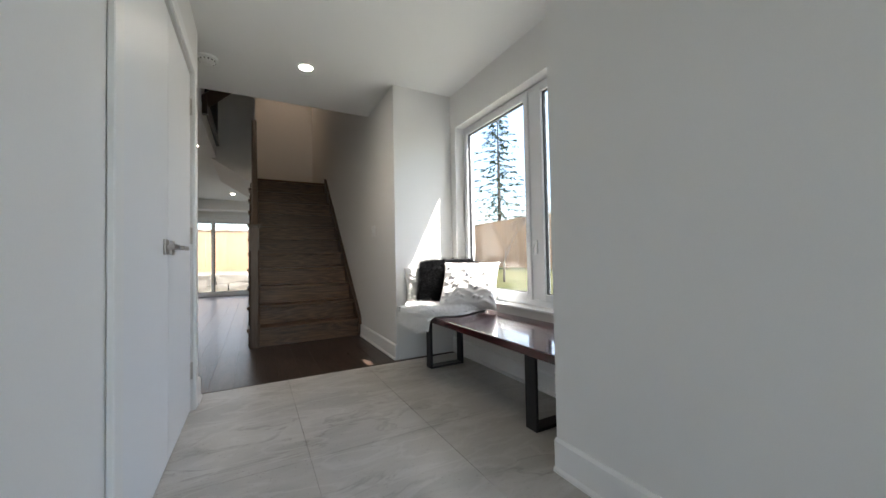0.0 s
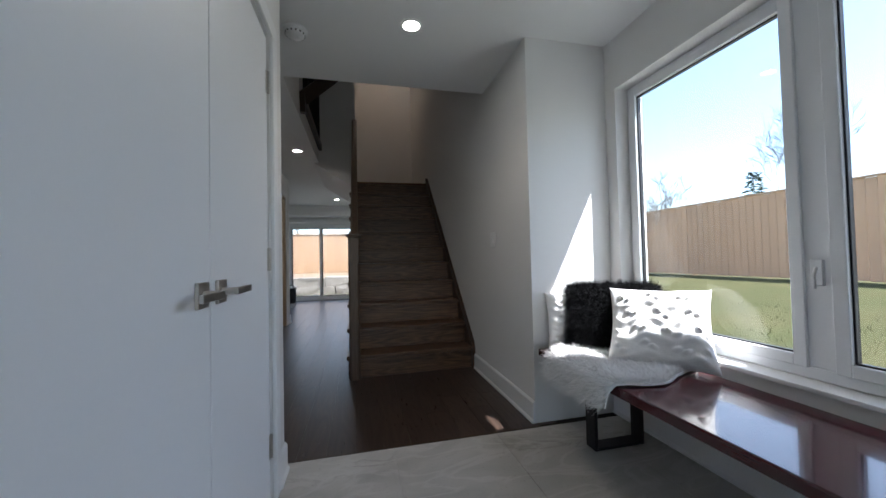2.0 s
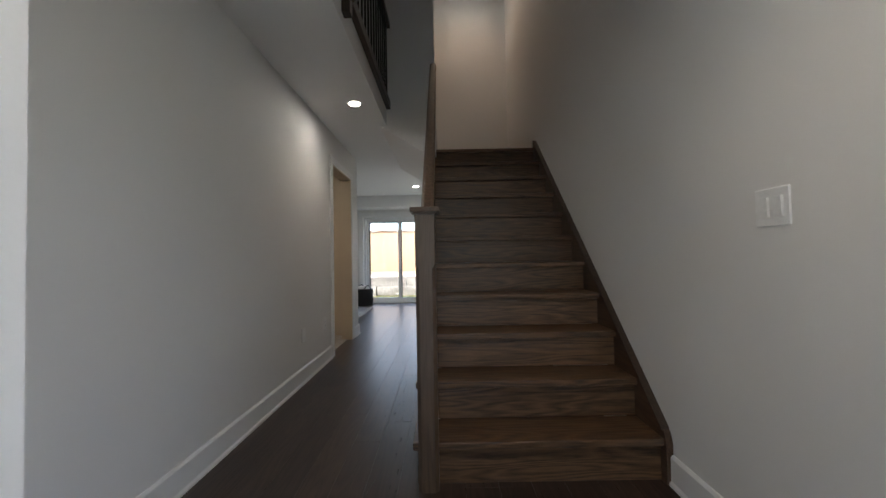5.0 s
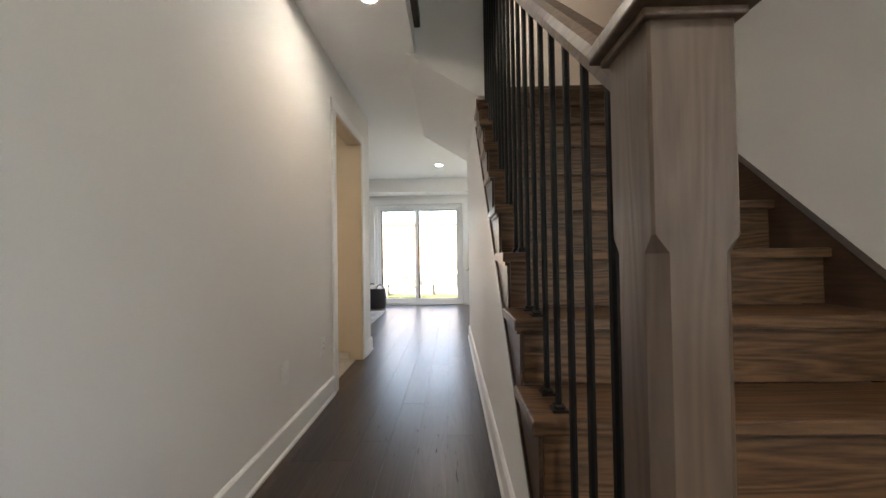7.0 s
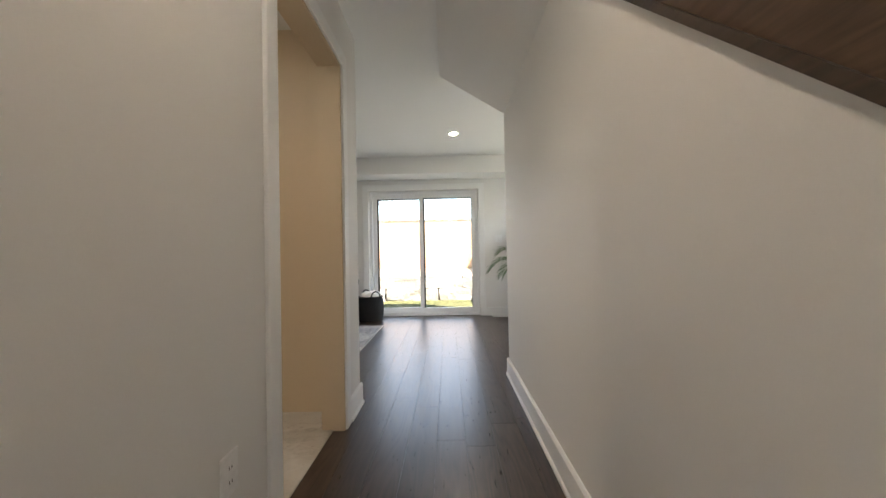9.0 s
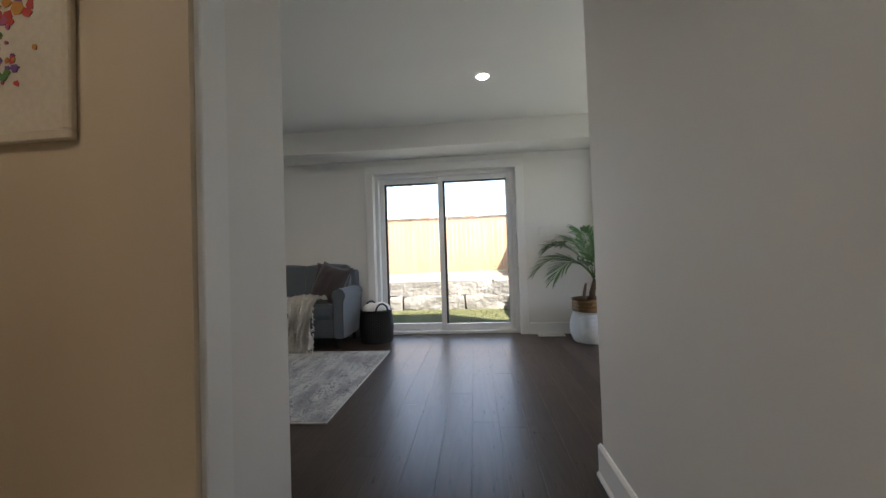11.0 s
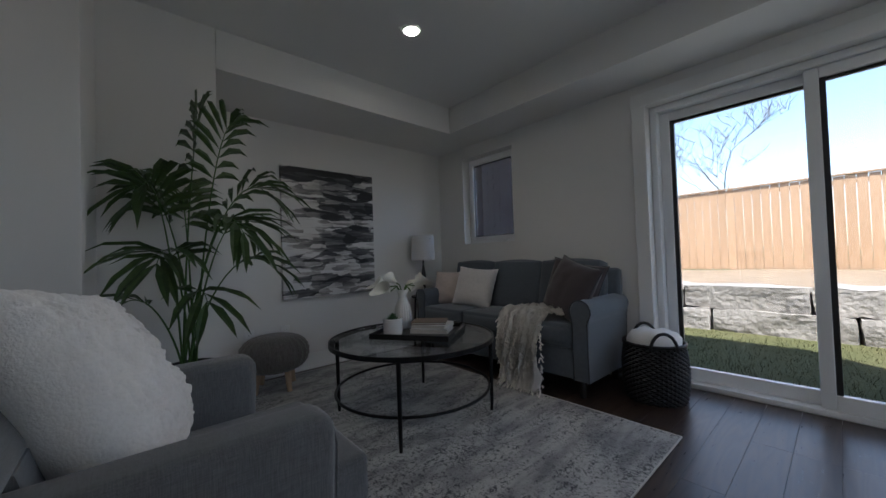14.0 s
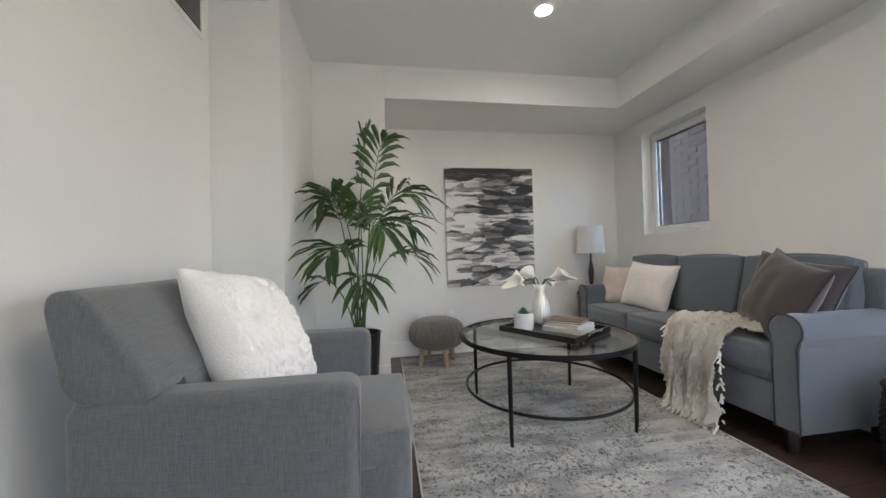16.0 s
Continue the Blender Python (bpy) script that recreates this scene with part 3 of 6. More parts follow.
# ---- windows ----
def casement(parent, name, axis, at, u0, u1, z0, z1, w=0.052, crank=True):
    """One sash with its pane, gasket and crank. at is the room-side face; the sash goes outwards by 0.06."""
    def bx(bm, p, q, s, t, a, b, r=0.003):
        if axis == "x":
            soft_box(bm, a, b, p, q, s, t, r, 1)
        else:
            soft_box(bm, p, q, a, b, s, t, r, 1)
    bm = bmesh.new()
    for p, q, s, t in ((u0, u0 + w, z0, z1), (u1 - w, u1, z0, z1), (u0 + w, u1 - w, z0, z0 + w), (u0 + w, u1 - w, z1 - w, z1)):
        bx(bm, p, q, s, t, at, at + 0.055)
    sash = part(name, bm, VINYL, parent)
    bm = bmesh.new()
    g = 0.007
    for p, q, s, t in ((u0 + w, u0 + w + g, z0 + w, z1 - w), (u1 - w - g, u1 - w, z0 + w, z1 - w), (u0 + w, u1 - w, z0 + w, z0 + w + g), (u0 + w, u1 - w, z1 - w - g, z1 - w)):
        bx(bm, p, q, s, t, at + 0.018, at + 0.04, 0.001)
    part("gasket", bm, BLACKVINYL, sash, "thin black glazing gasket")
    bm = bmesh.new()
    bx(bm, u0 + w, u1 - w, z0 + w, z1 - w, at + 0.026, at + 0.032, 0.0005)
    pane = part("pane", bm, PANE, sash, "clear window glass")
    pane.visible_shadow = False
    return sash


win = structure(new("window_1"), "white vinyl double casement window above the bench", "window")
bm = bmesh.new()
for p, q, s, t in ((2.952, 3.0, 0.532, 2.108), (4.772, 4.808, 0.532, 2.108), (3.0, 4.772, 0.532, 0.58), (3.0, 4.772, 2.075, 2.108), (3.808, 3.905, 0.58, 2.075)):
    soft_box(bm, 5.411, 5.495, p, q, s, t, 0.003, 1)
part("window_frame", bm, VINYL, win)
casement(win, "sash", "x", 5.398, 3.899, 4.779, 0.575, 2.08, 0.046)
casement(win, "sash", "x", 5.398, 2.995, 3.814, 0.575, 2.08, 0.046)
bm = bmesh.new()
soft_box(bm, 5.30, 5.41, 2.93, 4.83, 0.512, 0.5305, 0.004, 2)
part("window_sill", bm, TRIM, win, "white painted window sill")
for cy in (3.42, 4.28):
    bm = bmesh.new()
    soft_box(bm, 5.371, 5.398, cy - 0.05, cy + 0.05, 0.578, 0.60, 0.004, 1)
    tube(bm, [(5.386, cy + 0.02, 0.60), (5.371, cy, 0.612), (5.361, cy - 0.07, 0.604)], 0.006, 8)
    part("crank", bm, VINYL, win, "white folding window crank")
for cz in (0.95,):
    bm = bmesh.new()
    soft_box(bm, 5.395, 5.4105, 3.835, 3.875, cz - 0.05, cz + 0.05, 0.003, 1)
    tube(bm, [(5.395, 3.855, cz + 0.02), (5.379, 3.855, cz - 0.01), (5.381, 3.855, cz - 0.06)], 0.006, 8)
    part("latch", bm, VINYL, win, "white sash latch")

win = structure(new("window_2"), "small white casement window over the sofa, brick outside", "window")
bm = bmesh.new()
for p, q, s, t in ((-0.0385, 0.0, 1.102, 2.048), (0.61, 0.6485, 1.102, 2.048), (0.0, 0.61, 1.102, 1.14), (0.0, 0.61, 2.01, 2.048)):
    soft_box(bm, p, q, 12.83, 12.872, s, t, 0.003, 1)
part("window_frame", bm, VINYL, win)
casement(win, "sash", "y", 12.815, -0.005, 0.615, 1.135, 2.015, 0.04)
bm = bmesh.new()
soft_box(bm, 0.38, 0.48, 12.79, 12.814, 1.108, 1.13, 0.004, 1)
tube(bm, [(0.43, 12.79, 1.13), (0.46, 12.78, 1.138), (0.52, 12.775, 1.13)], 0.006, 8)
part("crank", bm, VINYL, win, "white folding window crank")

win = structure(new("window_3"), "white vinyl casement windows on the east wall, the southern one added for daylight", "window")
bm = bmesh.new()
for p, q, s, t in ((11.062, 11.10, 0.552, 2.118), (12.16, 12.198, 0.552, 2.118), (11.10, 12.16, 0.552, 0.59), (11.10, 12.16, 2.08, 2.118), (11.79, 11.90, 0.59, 2.08)):
    soft_box(bm, 5.29, 5.35, p, q, s, t, 0.003, 1)
part("window_frame", bm, VINYL, win)
casement(win, "sash", "x", 5.285, 11.095, 11.795, 0.585, 2.085, 0.035)
# frame of the unseen southern window, added to let in more daylight
bm = bmesh.new()
for p, q, s, t in ((10.122, 10.16, 0.552, 2.118), (10.92, 10.958, 0.552, 2.118), (10.16, 10.92, 0.552, 0.59), (10.16, 10.92, 2.08, 2.118)):
    soft_box(bm, 5.29, 5.35, p, q, s, t, 0.003, 1)
part("window_frame", bm, VINYL, win)
casement(win, "sash", "x", 5.285, 10.155, 10.925, 0.585, 2.085, 0.035)
casement(win, "sash", "x", 5.285, 11.895, 12.165, 0.585, 2.085, 0.03)
# unseen door, given glass so that daylight reaches the foyer walls
win = structure(new("window_4"), "unseen glazed front door, added to light the foyer", "door")
bm = bmesh.new()
for x0, x1, z0, z1 in ((3.422, 3.52, 0.02, 2.118), (4.54, 4.638, 0.02, 2.118), (3.52, 4.54, 0.02, 0.2), (3.52, 4.54, 2.0, 2.118)):
    soft_box(bm, x0, x1, 0.61, 0.67, z0, z1, 0.004, 1)
part("door_leaf", bm, VINYL, win)
bm = bmesh.new()
box(bm, 3.52, 4.54, 0.637, 0.643, 0.2, 2.0)
part("pane", bm, PANE, win, "clear door glass").visible_shadow = False

# sliding patio door
pd = structure(new("door_3"), "white vinyl sliding patio door, closed, with black glazing edges", "patio door")
bm = bmesh.new()
for x0, x1, z0, z1 in ((1.862, 1.905, 0.001, 2.018), (3.575, 3.618, 0.001, 2.018), (1.905, 3.575, 1.972, 2.018), (1.905, 3.575, 0.001, 0.035)):
    soft_box(bm, x0, x1, 12.80, 12.94, z0, z1, 0.004, 1)
part("door_frame", bm, VINYL, pd)


def slider(x0, x1, y, black_left):
    z0, z1, w = 0.036, 1.971, 0.062
    bm = bmesh.new()
    for p, q, s, t in ((x0, x0 + w, z0, z1), (x1 - w, x1, z0, z1), (x0 + w, x1 - w, z0, z0 + 0.085), (x0 + w, x1 - w, z1 - w, z1)):
        soft_box(bm, p, q, y, y + 0.042, s, t, 0.004, 1)
    sash = part("sliding_panel", bm, VINYL, pd)
    bm = bmesh.new()
    box(bm, x0 + w, x0 + w + 0.026, y + 0.012, y + 0.04, z0 + 0.085, z1 - w)
    box(bm, x0 + w + 0.026, x1 - w, y + 0.02, y + 0.04, z1 - w - 0.02, z1 - w)
    box(bm, x1 - w - 0.006, x1 - w, y + 0.02, y + 0.04, z0 + 0.085, z1 - w - 0.02)
    part("gasket", bm, BLACKVINYL, sash, "black glazing edge")
    bm = bmesh.new()
    box(bm, x0 + w, x1 - w, y + 0.018, y + 0.0195, z0 + 0.085, z1 - w)
    pane = part("pane", bm, PANE, sash, "clear door glass")
    pane.visible_shadow = False
    return sash


slider(1.906, 2.735, 12.872, True)
s2 = slider(2.665, 3.574, 12.824, True)
bm = bmesh.new()
soft_box(bm, 3.53, 3.553, 12.79, 12.8235, 0.92, 1.12, 0.004, 2)
part("door_handle", bm, VINYL, s2, "white pull handle")


# ---- staircase ----
def staircase():
    st = thing("staircase", "dark-stained oak staircase with nosed treads and plank risers", "staircase", (3.6, Y0_STAIR, 0))
    inv = st.matrix_world.inverted()

    def put(ob):
        ob.matrix_parent_inverse = inv
        return ob
    for i in range(11):
        y, z = Y0_STAIR + i * RUN, (i + 1) * RISE
        put(block("riser", 3.602, 4.712, y, y + 0.018, i * RISE + (0.001 if i else 0.0), z - 0.034, STAIRWOOD, st))
        d = RUN - 0.001 if i < 10 else 0.12
        bm = bmesh.new()
        soft_box(bm, 3.570, 4.712, y - 0.032, y + d, z - 0.034, z, 0.005, 2)
        put(part("tread", bm, STAIRWOOD, st))
        bm = bmesh.new()
        prism(bm, [(y - 0.012, z - 0.034), (y + d - 0.04, z - 0.034), (y + d - 0.04, z - 0.048), (y - 0.004, z - 0.048)], "x", 3.581, 3.5895)
        put(part("scotia", bm, STAIRWOOD, st))
    put(block("landing", 3.672, 4.70, Y0_STAIR + 10 * RUN + 0.121, 9.848, 2.137, 11 * RISE, STAIRWOOD, st))
    # open-side stringer cut to the steps, with a cap along its lower edge
    pts = [(Y0_STAIR + 0.0, 0.0)]
    for i in range(11):
        y = Y0_STAIR + i * RUN
        pts += [(y, (i + 1) * RISE - 0.036), (min(y + RUN, 8.28), (i + 1) * RISE - 0.036)]
    y_end = 8.28
    pts[-1] = (y_end, 11 * RISE - 0.036)
    pts += [(y_end, nosing(y_end) - 0.33), (6.24, nosing(6.24) - 0.33 if nosing(6.24) > 0.34 else 0.0), (6.22, 0.0)]
    bm = bmesh.new()
    prism(bm, pts, "x", 3.59, 3.5995)
    put(part("stringer", bm, DARKSIDE, st))
    bm = bmesh.new()
    y_lo = Y0_STAIR - 0.03 + (0.33 - RISE) / SLOPE
    prism(bm, [(y_lo, 0.0), (y_lo + 0.03, 0.0), (y_end, nosing(y_end) - 0.352), (y_end, nosing(y_end) - 0.328)], "x", 3.582, 3.607)
    put(part("stringer_cap", bm, DARKTRIM, st))
    # wall-side skirt
    y1 = Y0_STAIR + 10 * RUN + 0.02
    bm = bmesh.new()
    prism(bm, [(Y0_STAIR - 0.045, 0.0), (Y0_STAIR + 0.15, 0.0), (y1, 2.0), (y1, nosing(y1) + 0.015), (y1 - 0.03, nosing(y1) + 0.02), (Y0_STAIR - 0.03, nosing(Y0_STAIR) + 0.0), (Y0_STAIR - 0.045, nosing(Y0_STAIR) - 0.04)], "x", 4.712, 4.7415)
    put(part("wall_skirt", bm, DARKSIDE, st))
    bm = bmesh.new()
    prism(bm, [(Y0_STAIR - 0.02, nosing(Y0_STAIR) + 0.006), (y1 - 0.03, nosing(y1) + 0.024), (y1 - 0.03, nosing(y1) + 0.036), (Y0_STAIR - 0.02, nosing(Y0_STAIR) + 0.018)], "x", 4.704, 4.7415)
    put(part("skirt_cap", bm, DARKTRIM, st))
    # newel
    bm = bmesh.new()
    h = 0.046
    for z0, z1, c in ((0.0, 0.99, 0.017), (1.01, 1.236, 0.003)):
        prism(bm, [(sx * h - (sx * c if k else 0), sy * h - (0 if k else sy * c)) for sx, sy, k in ((1, 1, 0), (1, 1, 1), (-1, 1, 1), (-1, 1, 0), (-1, -1, 0), (-1, -1, 1), (1, -1, 1), (1, -1, 0))], "z", z0, z1)
    low, high = [[v for v in bm.verts if abs(v.co.z - z) < 1e-4] for z in (0.99, 1.01)]
    ring = sorted(low, key=lambda v: math.atan2(v.co.y, v.co.x))
    upper = sorted(high, key=lambda v: math.atan2(v.co.y, v.co.x))
    for k in range(8):
        bm.faces.new((ring[k], ring[(k + 1) % 8], upper[(k + 1) % 8], upper[k]))
    bm.transform(Matrix.Translation((3.643, 6.085, 0)))
    nw = put(part("newel_post", bm, POSTWOOD, st, "square oak newel post with chamfered corners"))
    bm = bmesh.new()
    soft_box(bm, 3.643 - 0.066, 3.643 + 0.066, 6.085 - 0.066, 6.085 + 0.066, 1.246, 1.268, 0.004, 2)
    soft_box(bm, 3.643 - 0.054, 3.643 + 0.054, 6.085 - 0.054, 6.085 + 0.054, 1.236, 1.2465, 0.003, 2)
    part("newel_cap", bm, POSTWOOD, nw)
    # handrail
    def rail_z(y):
        return 1.20 + (y - 6.12) * SLOPE * 0.977
    prof = [(-0.03, -0.03), (0.03, -0.03), (0.034, -0.005), (0.03, 0.018), (0.016, 0.03), (-0.016, 0.03), (-0.03, 0.018), (-0.034, -0.005)]
    bm = bmesh.new()
    rings = [[bm.verts.new((3.65 + a, y, rail_z(y) + b)) for a, b in prof] for y in (6.118, 8.171)]
    for k in range(8):
        bm.faces.new((rings[0][k], rings[0][(k + 1) % 8], rings[1][(k + 1) % 8], rings[1][k]))
    bm.faces.new(rings[0])
    bm.faces.new(rings[1][::-1])
    put(part("handrail", bm, RAILWOOD, st, "moulded stained oak handrail"))
    # iron balusters, two on each tread
    for i in range(10):
        for f in (0.15, 0.65):
            y = Y0_STAIR + (i + f) * RUN
            if y < 6.145:
                continue
            z = (i + 1) * RISE
            bm = bmesh.new()
            tube(bm, [(3.65, y, z), (3.65, y, rail_z(y) - 0.028)], 0.0085, 8)
            b = put(part("baluster", bm, IRON, st, smooth=False))
            bm = bmesh.new()
            prism(bm, [(-0.019, -0.019), (0.019, -0.019), (0.019, 0.019), (-0.019, 0.019)], "z", 0, 0.006)
            soft_box(bm, -0.014, 0.014, -0.014, 0.014, 0.006, 0.017, 0.004, 1)
            bm.transform(Matrix.Translation((3.65, y, z + 0.0005)))
            part("shoe", bm, IRON, b, "flat square iron shoe")
    return st


DARKSIDE = wood("stringer_oak", (0.105, 0.06, 0.037), (0.05, 0.029, 0.018), "y", 10, 0.4, 0.05)
staircase()


# upper guard round the stairwell
def upper_guard():
    g = thing("stair_guard", "dark oak guard with iron balusters round the upper stairwell", "guard rail", (3.17, 6.53, 2.62))
    inv = g.matrix_world.inverted()

    def put(ob):
        ob.matrix_parent_inverse = inv
        return ob

    def board(a, b, w, h, name):
        a, b = Vector(a), Vector(b)
        d = b - a
        m = Matrix.Translation(a) @ d.to_track_quat("X", "Z").to_matrix().to_4x4()
        bm = bmesh.new()
        soft_box(bm, 0, d.length, -w / 2, w / 2, -h / 2, h / 2, 0.005, 1)
        bm.transform(m)
        put(part(name, bm, DARKTRIM, g))
    board((4.741, 6.85, 3.15), (3.54, 6.85, 3.15), 0.045, 0.13, "fascia_board")
    board((3.56, 6.85, 3.15), (3.17, 6.53, 2.64), 0.06, 0.13, "sloped_rail")
    board((3.17, 6.53, 2.665), (3.17, 8.17, 2.665), 0.045, 0.09, "shoe_rail")
    board((3.17, 6.56, 3.52), (3.17, 8.17, 3.52), 0.06, 0.06, "handrail")
    for k in range(14):
        y = 6.62 + k * 0.112
        bm = bmesh.new()
        tube(bm, [(3.17, y, 2.70), (3.17, y, 3.50)], 0.0085, 6)
        put(part("baluster", bm, IRON, g))
    bm = bmesh.new()
    prism(bm, [(-0.03, -0.03), (0.03, -0.03), (0.03, 0.03), (-0.03, 0.03)], "z", 2.50, 2.70)
    bm.transform(Matrix.Translation((3.17, 6.53, 0)))
    put(part("post_drop", bm, DARKTRIM, g))
    bm = bmesh.new()
    prism(bm, [(-0.02, -0.02), (0.02, -0.02), (0.02, 0.02), (-0.02, 0.02)], "z", 3.04, 3.12)
    bm.transform(Matrix.Translation((4.715, 6.85, 0)))
    put(part("wall_rosette", bm, DARKTRIM, g))


upper_guard()


# ---- soft things ----
def fabric(name, colour, rough=0.9, weave=420.0, var=0.12, bump=0.35, second=None, sheen=0.3):
    """Woven cloth: crossed threads, with slubs along both ways."""
    m = bpy.data.materials.new(name)
    m.use_nodes = True
    n, l = m.node_tree.nodes, m.node_tree.links
    b = n["Principled BSDF"]
    tex = n.new("ShaderNodeTexCoord")
    outs = []
    for sc in ((1, 0.06, 1), (0.06, 1, 0.06), (1, 1, 0.06)):
        mp = n.new("ShaderNodeMapping")
        mp.inputs["Scale"].default_value = sc
        no = n.new("ShaderNodeTexNoise")
        no.inputs["Scale"].default_value, no.inputs["Detail"].default_value = weave, 3
        l.new(tex.outputs["Object"], mp.inputs["Vector"])
        l.new(mp.outputs["Vector"], no.inputs["Vector"])
        outs.append(no.outputs["Fac"])
    a1, a2 = n.new("ShaderNodeMath"), n.new("ShaderNodeMath")
    a1.operation, a2.operation = "ADD", "ADD"
    l.new(outs[0], a1.inputs[0])
    l.new(outs[1], a1.inputs[1])
    l.new(a1.outputs[0], a2.inputs[0])
    l.new(outs[2], a2.inputs[1])
    mr = n.new("ShaderNodeMapRange")
    mr.inputs["From Min"].default_value, mr.inputs["From Max"].default_value = 1.1, 1.9
    l.new(a2.outputs[0], mr.inputs["Value"])
    mix = n.new("ShaderNodeMix")
    mix.data_type = "RGBA"
    mix.inputs[6].default_value = (*[c * (1 - 2.2 * var) for c in colour], 1)
    mix.inputs[7].default_value = (*(second or [min(1, c * (1 + 2 * var)) for c in colour]), 1)
    l.new(mr.outputs[0], mix.inputs[0])
    l.new(mix.outputs[2], b.inputs["Base Color"])
    b.inputs["Roughness"].default_value = rough
    b.inputs["Sheen Weight"].default_value = sheen
    bp = n.new("ShaderNodeBump")
    bp.inputs["Strength"].default_value, bp.inputs["Distance"].default_value = bump, 0.002
    l.new(a2.outputs[0], bp.inputs["Height"])
    l.new(bp.outputs[0], b.inputs["Normal"])
    return m


SOFA = fabric("sofa_fabric", (0.105, 0.125, 0.15), weave=600, var=0.07, bump=0.15)
PIPING = fabric("sofa_piping", (0.03, 0.036, 0.045), weave=600)
CHAIR = fabric("armchair_linen", (0.128, 0.132, 0.137), weave=560, var=0.14, bump=0.3)
CUSHION = fabric("ivory_cushion", (0.72, 0.68, 0.65), weave=500, var=0.05, bump=0.2)
BLUSH = fabric("blush_cushion", (0.64, 0.54, 0.49), weave=500, var=0.06, bump=0.2)
MAUVE = fabric("mauve_velvet", (0.06, 0.046, 0.05), weave=500, var=0.08, bump=0.15, sheen=0.3)
KNITWHITE = fabric("white_knit", (0.76, 0.75, 0.74), weave=300, var=0.04, bump=0.4)
FURWHITE = material("white_fur", (0.94, 0.93, 0.91), 0.85, var=0.04, scale=8, grain=200, bump=0.2, sheen=0.3)
FURBLACK = material("black_fur", (0.009, 0.009, 0.0105), 0.8, spec=0.12, var=0.2, scale=10, grain=200, bump=0.2)
PLUSH = material("plush_ivory", (0.92, 0.9, 0.87), 0.95, var=0.05, scale=14, grain=160, bump=0.7, depth=0.004, sheen=0.4)
THROW = material("cream_throw", (0.97, 0.93, 0.87), 0.95, var=0.05, scale=18, grain=110, bump=0.9, depth=0.01, sheen=0.3)
POUF = fabric("grey_knit", (0.13, 0.12, 0.11), weave=200, var=0.2, bump=0.6)
LEGWOOD = wood("pale_leg_wood", (0.5, 0.36, 0.24), (0.38, 0.26, 0.16), "z", 10, 0.5, 0.05)
BLACKLEG = material("black_leg_wood", (0.014, 0.012, 0.011), 0.4, grain=80, bump=0.1)


def pillow_mesh(w, h, t, n=26, pinch=0.09, relief=None):
    """A stuffed cushion in the xz plane, its base at z = 0, with drawn-out corners."""
    bm = bmesh.new()
    front, back = {}, {}
    for i in range(n + 1):
        for j in range(n + 1):
            u, v = 2 * i / n - 1, 2 * j / n - 1
            k = 1 - pinch * (1 - abs(u) ** 2.0) * abs(v) ** 3
            kk = 1 - pinch * (1 - abs(v) ** 2.0) * abs(u) ** 3
            x, z = u * w / 2 * kk, h / 2 + v * h / 2 * k
            d = t / 2 * max(0.0, (1 - abs(u) ** 2.6) * (1 - abs(v) ** 2.6)) ** 0.55
            d += 0.006 * noise.noise(Vector((u * 3, v * 3, t * 50))) * (1 if d > 0.004 else 0)
            r = relief(u, v) if relief else 0.0
            edge = i in (0, n) or j in (0, n)
            front[i, j] = bm.verts.new((x, -(d + (0 if edge else r)), z))
            back[i, j] = front[i, j] if edge else bm.verts.new((x, d, z))
    for s, flip in ((front, False), (back, True)):
        for i in range(n):
            for j in range(n):
                q = [s[i, j], s[i + 1, j], s[i + 1, j + 1], s[i, j + 1]]
                bm.faces.new(q[::-1] if flip else q)
    return bm


def cushion(label, mat, w, h, t, m, relief=None, n=26, seam=None, name="cushion"):
    t_ob = thing(name, label, "cushion")
    t_ob.matrix_world = m
    part("cover", pillow_mesh(w, h, t, n, relief=relief), mat, t_ob, smooth=True)
    if seam:
        bm = bmesh.new()
        pts = []
        for k in range(64):
            s = k / 16
            e, f = int(s), s % 1
            u, v = [(2 * f - 1, -1), (1, 2 * f - 1), (1 - 2 * f, 1), (-1, 1 - 2 * f)][e]
            a = 1 - 0.09 * (1 - abs(u) ** 2) * abs(v) ** 3
            b = 1 - 0.09 * (1 - abs(v) ** 2) * abs(u) ** 3
            pts.append((u * w / 2 * b, 0, h / 2 + v * h / 2 * a))
        tube(bm, pts, 0.004, 6, True)
        part("piping", bm, seam, t_ob, smooth=True)
    return t_ob


def strands(bm, base, count, length, width, lie=(0, 0, -0.3), curl=0.5, seed=1):
    """Tapering hairs on the faces of base, an own bmesh."""
    rng = random.Random(seed)
    faces = base.faces[:]
    areas = [f.calc_area() for f in faces]
    picks = rng.choices(faces, areas, k=count)
    lie = Vector(lie)
    for f in picks:
        vs = [v.co for v in f.verts]
        a, b = rng.random(), rng.random()
        if a + b > 1:
            a, b = 1 - a, 1 - b
        p = vs[0] + a * (vs[1] - vs[0]) + b * (vs[2] - vs[0])
        nrm = f.normal
        d = (nrm + lie + Vector((rng.uniform(-1, 1), rng.uniform(-1, 1), rng.uniform(-1, 1))) * curl).normalized()
        L = length * rng.uniform(0.55, 1.25)
        side = d.cross(Vector((rng.uniform(-1, 1), rng.uniform(-1, 1), rng.uniform(-1, 1)))).normalized() * width * 0.5
        q = p + d * L * 0.55
        tip = p + d * L * 0.9 + (lie * 0.5 + Vector((rng.uniform(-1, 1), rng.uniform(-1, 1), rng.uniform(-1, 1))) * 0.35) * L
        v = [bm.verts.new(c) for c in (p - side, p + side, q + side * 0.8, q - side * 0.8, tip)]
        bm.faces.new((v[0], v[1], v[2], v[3]))
        bm.faces.new((v[3], v[2], v[4]))


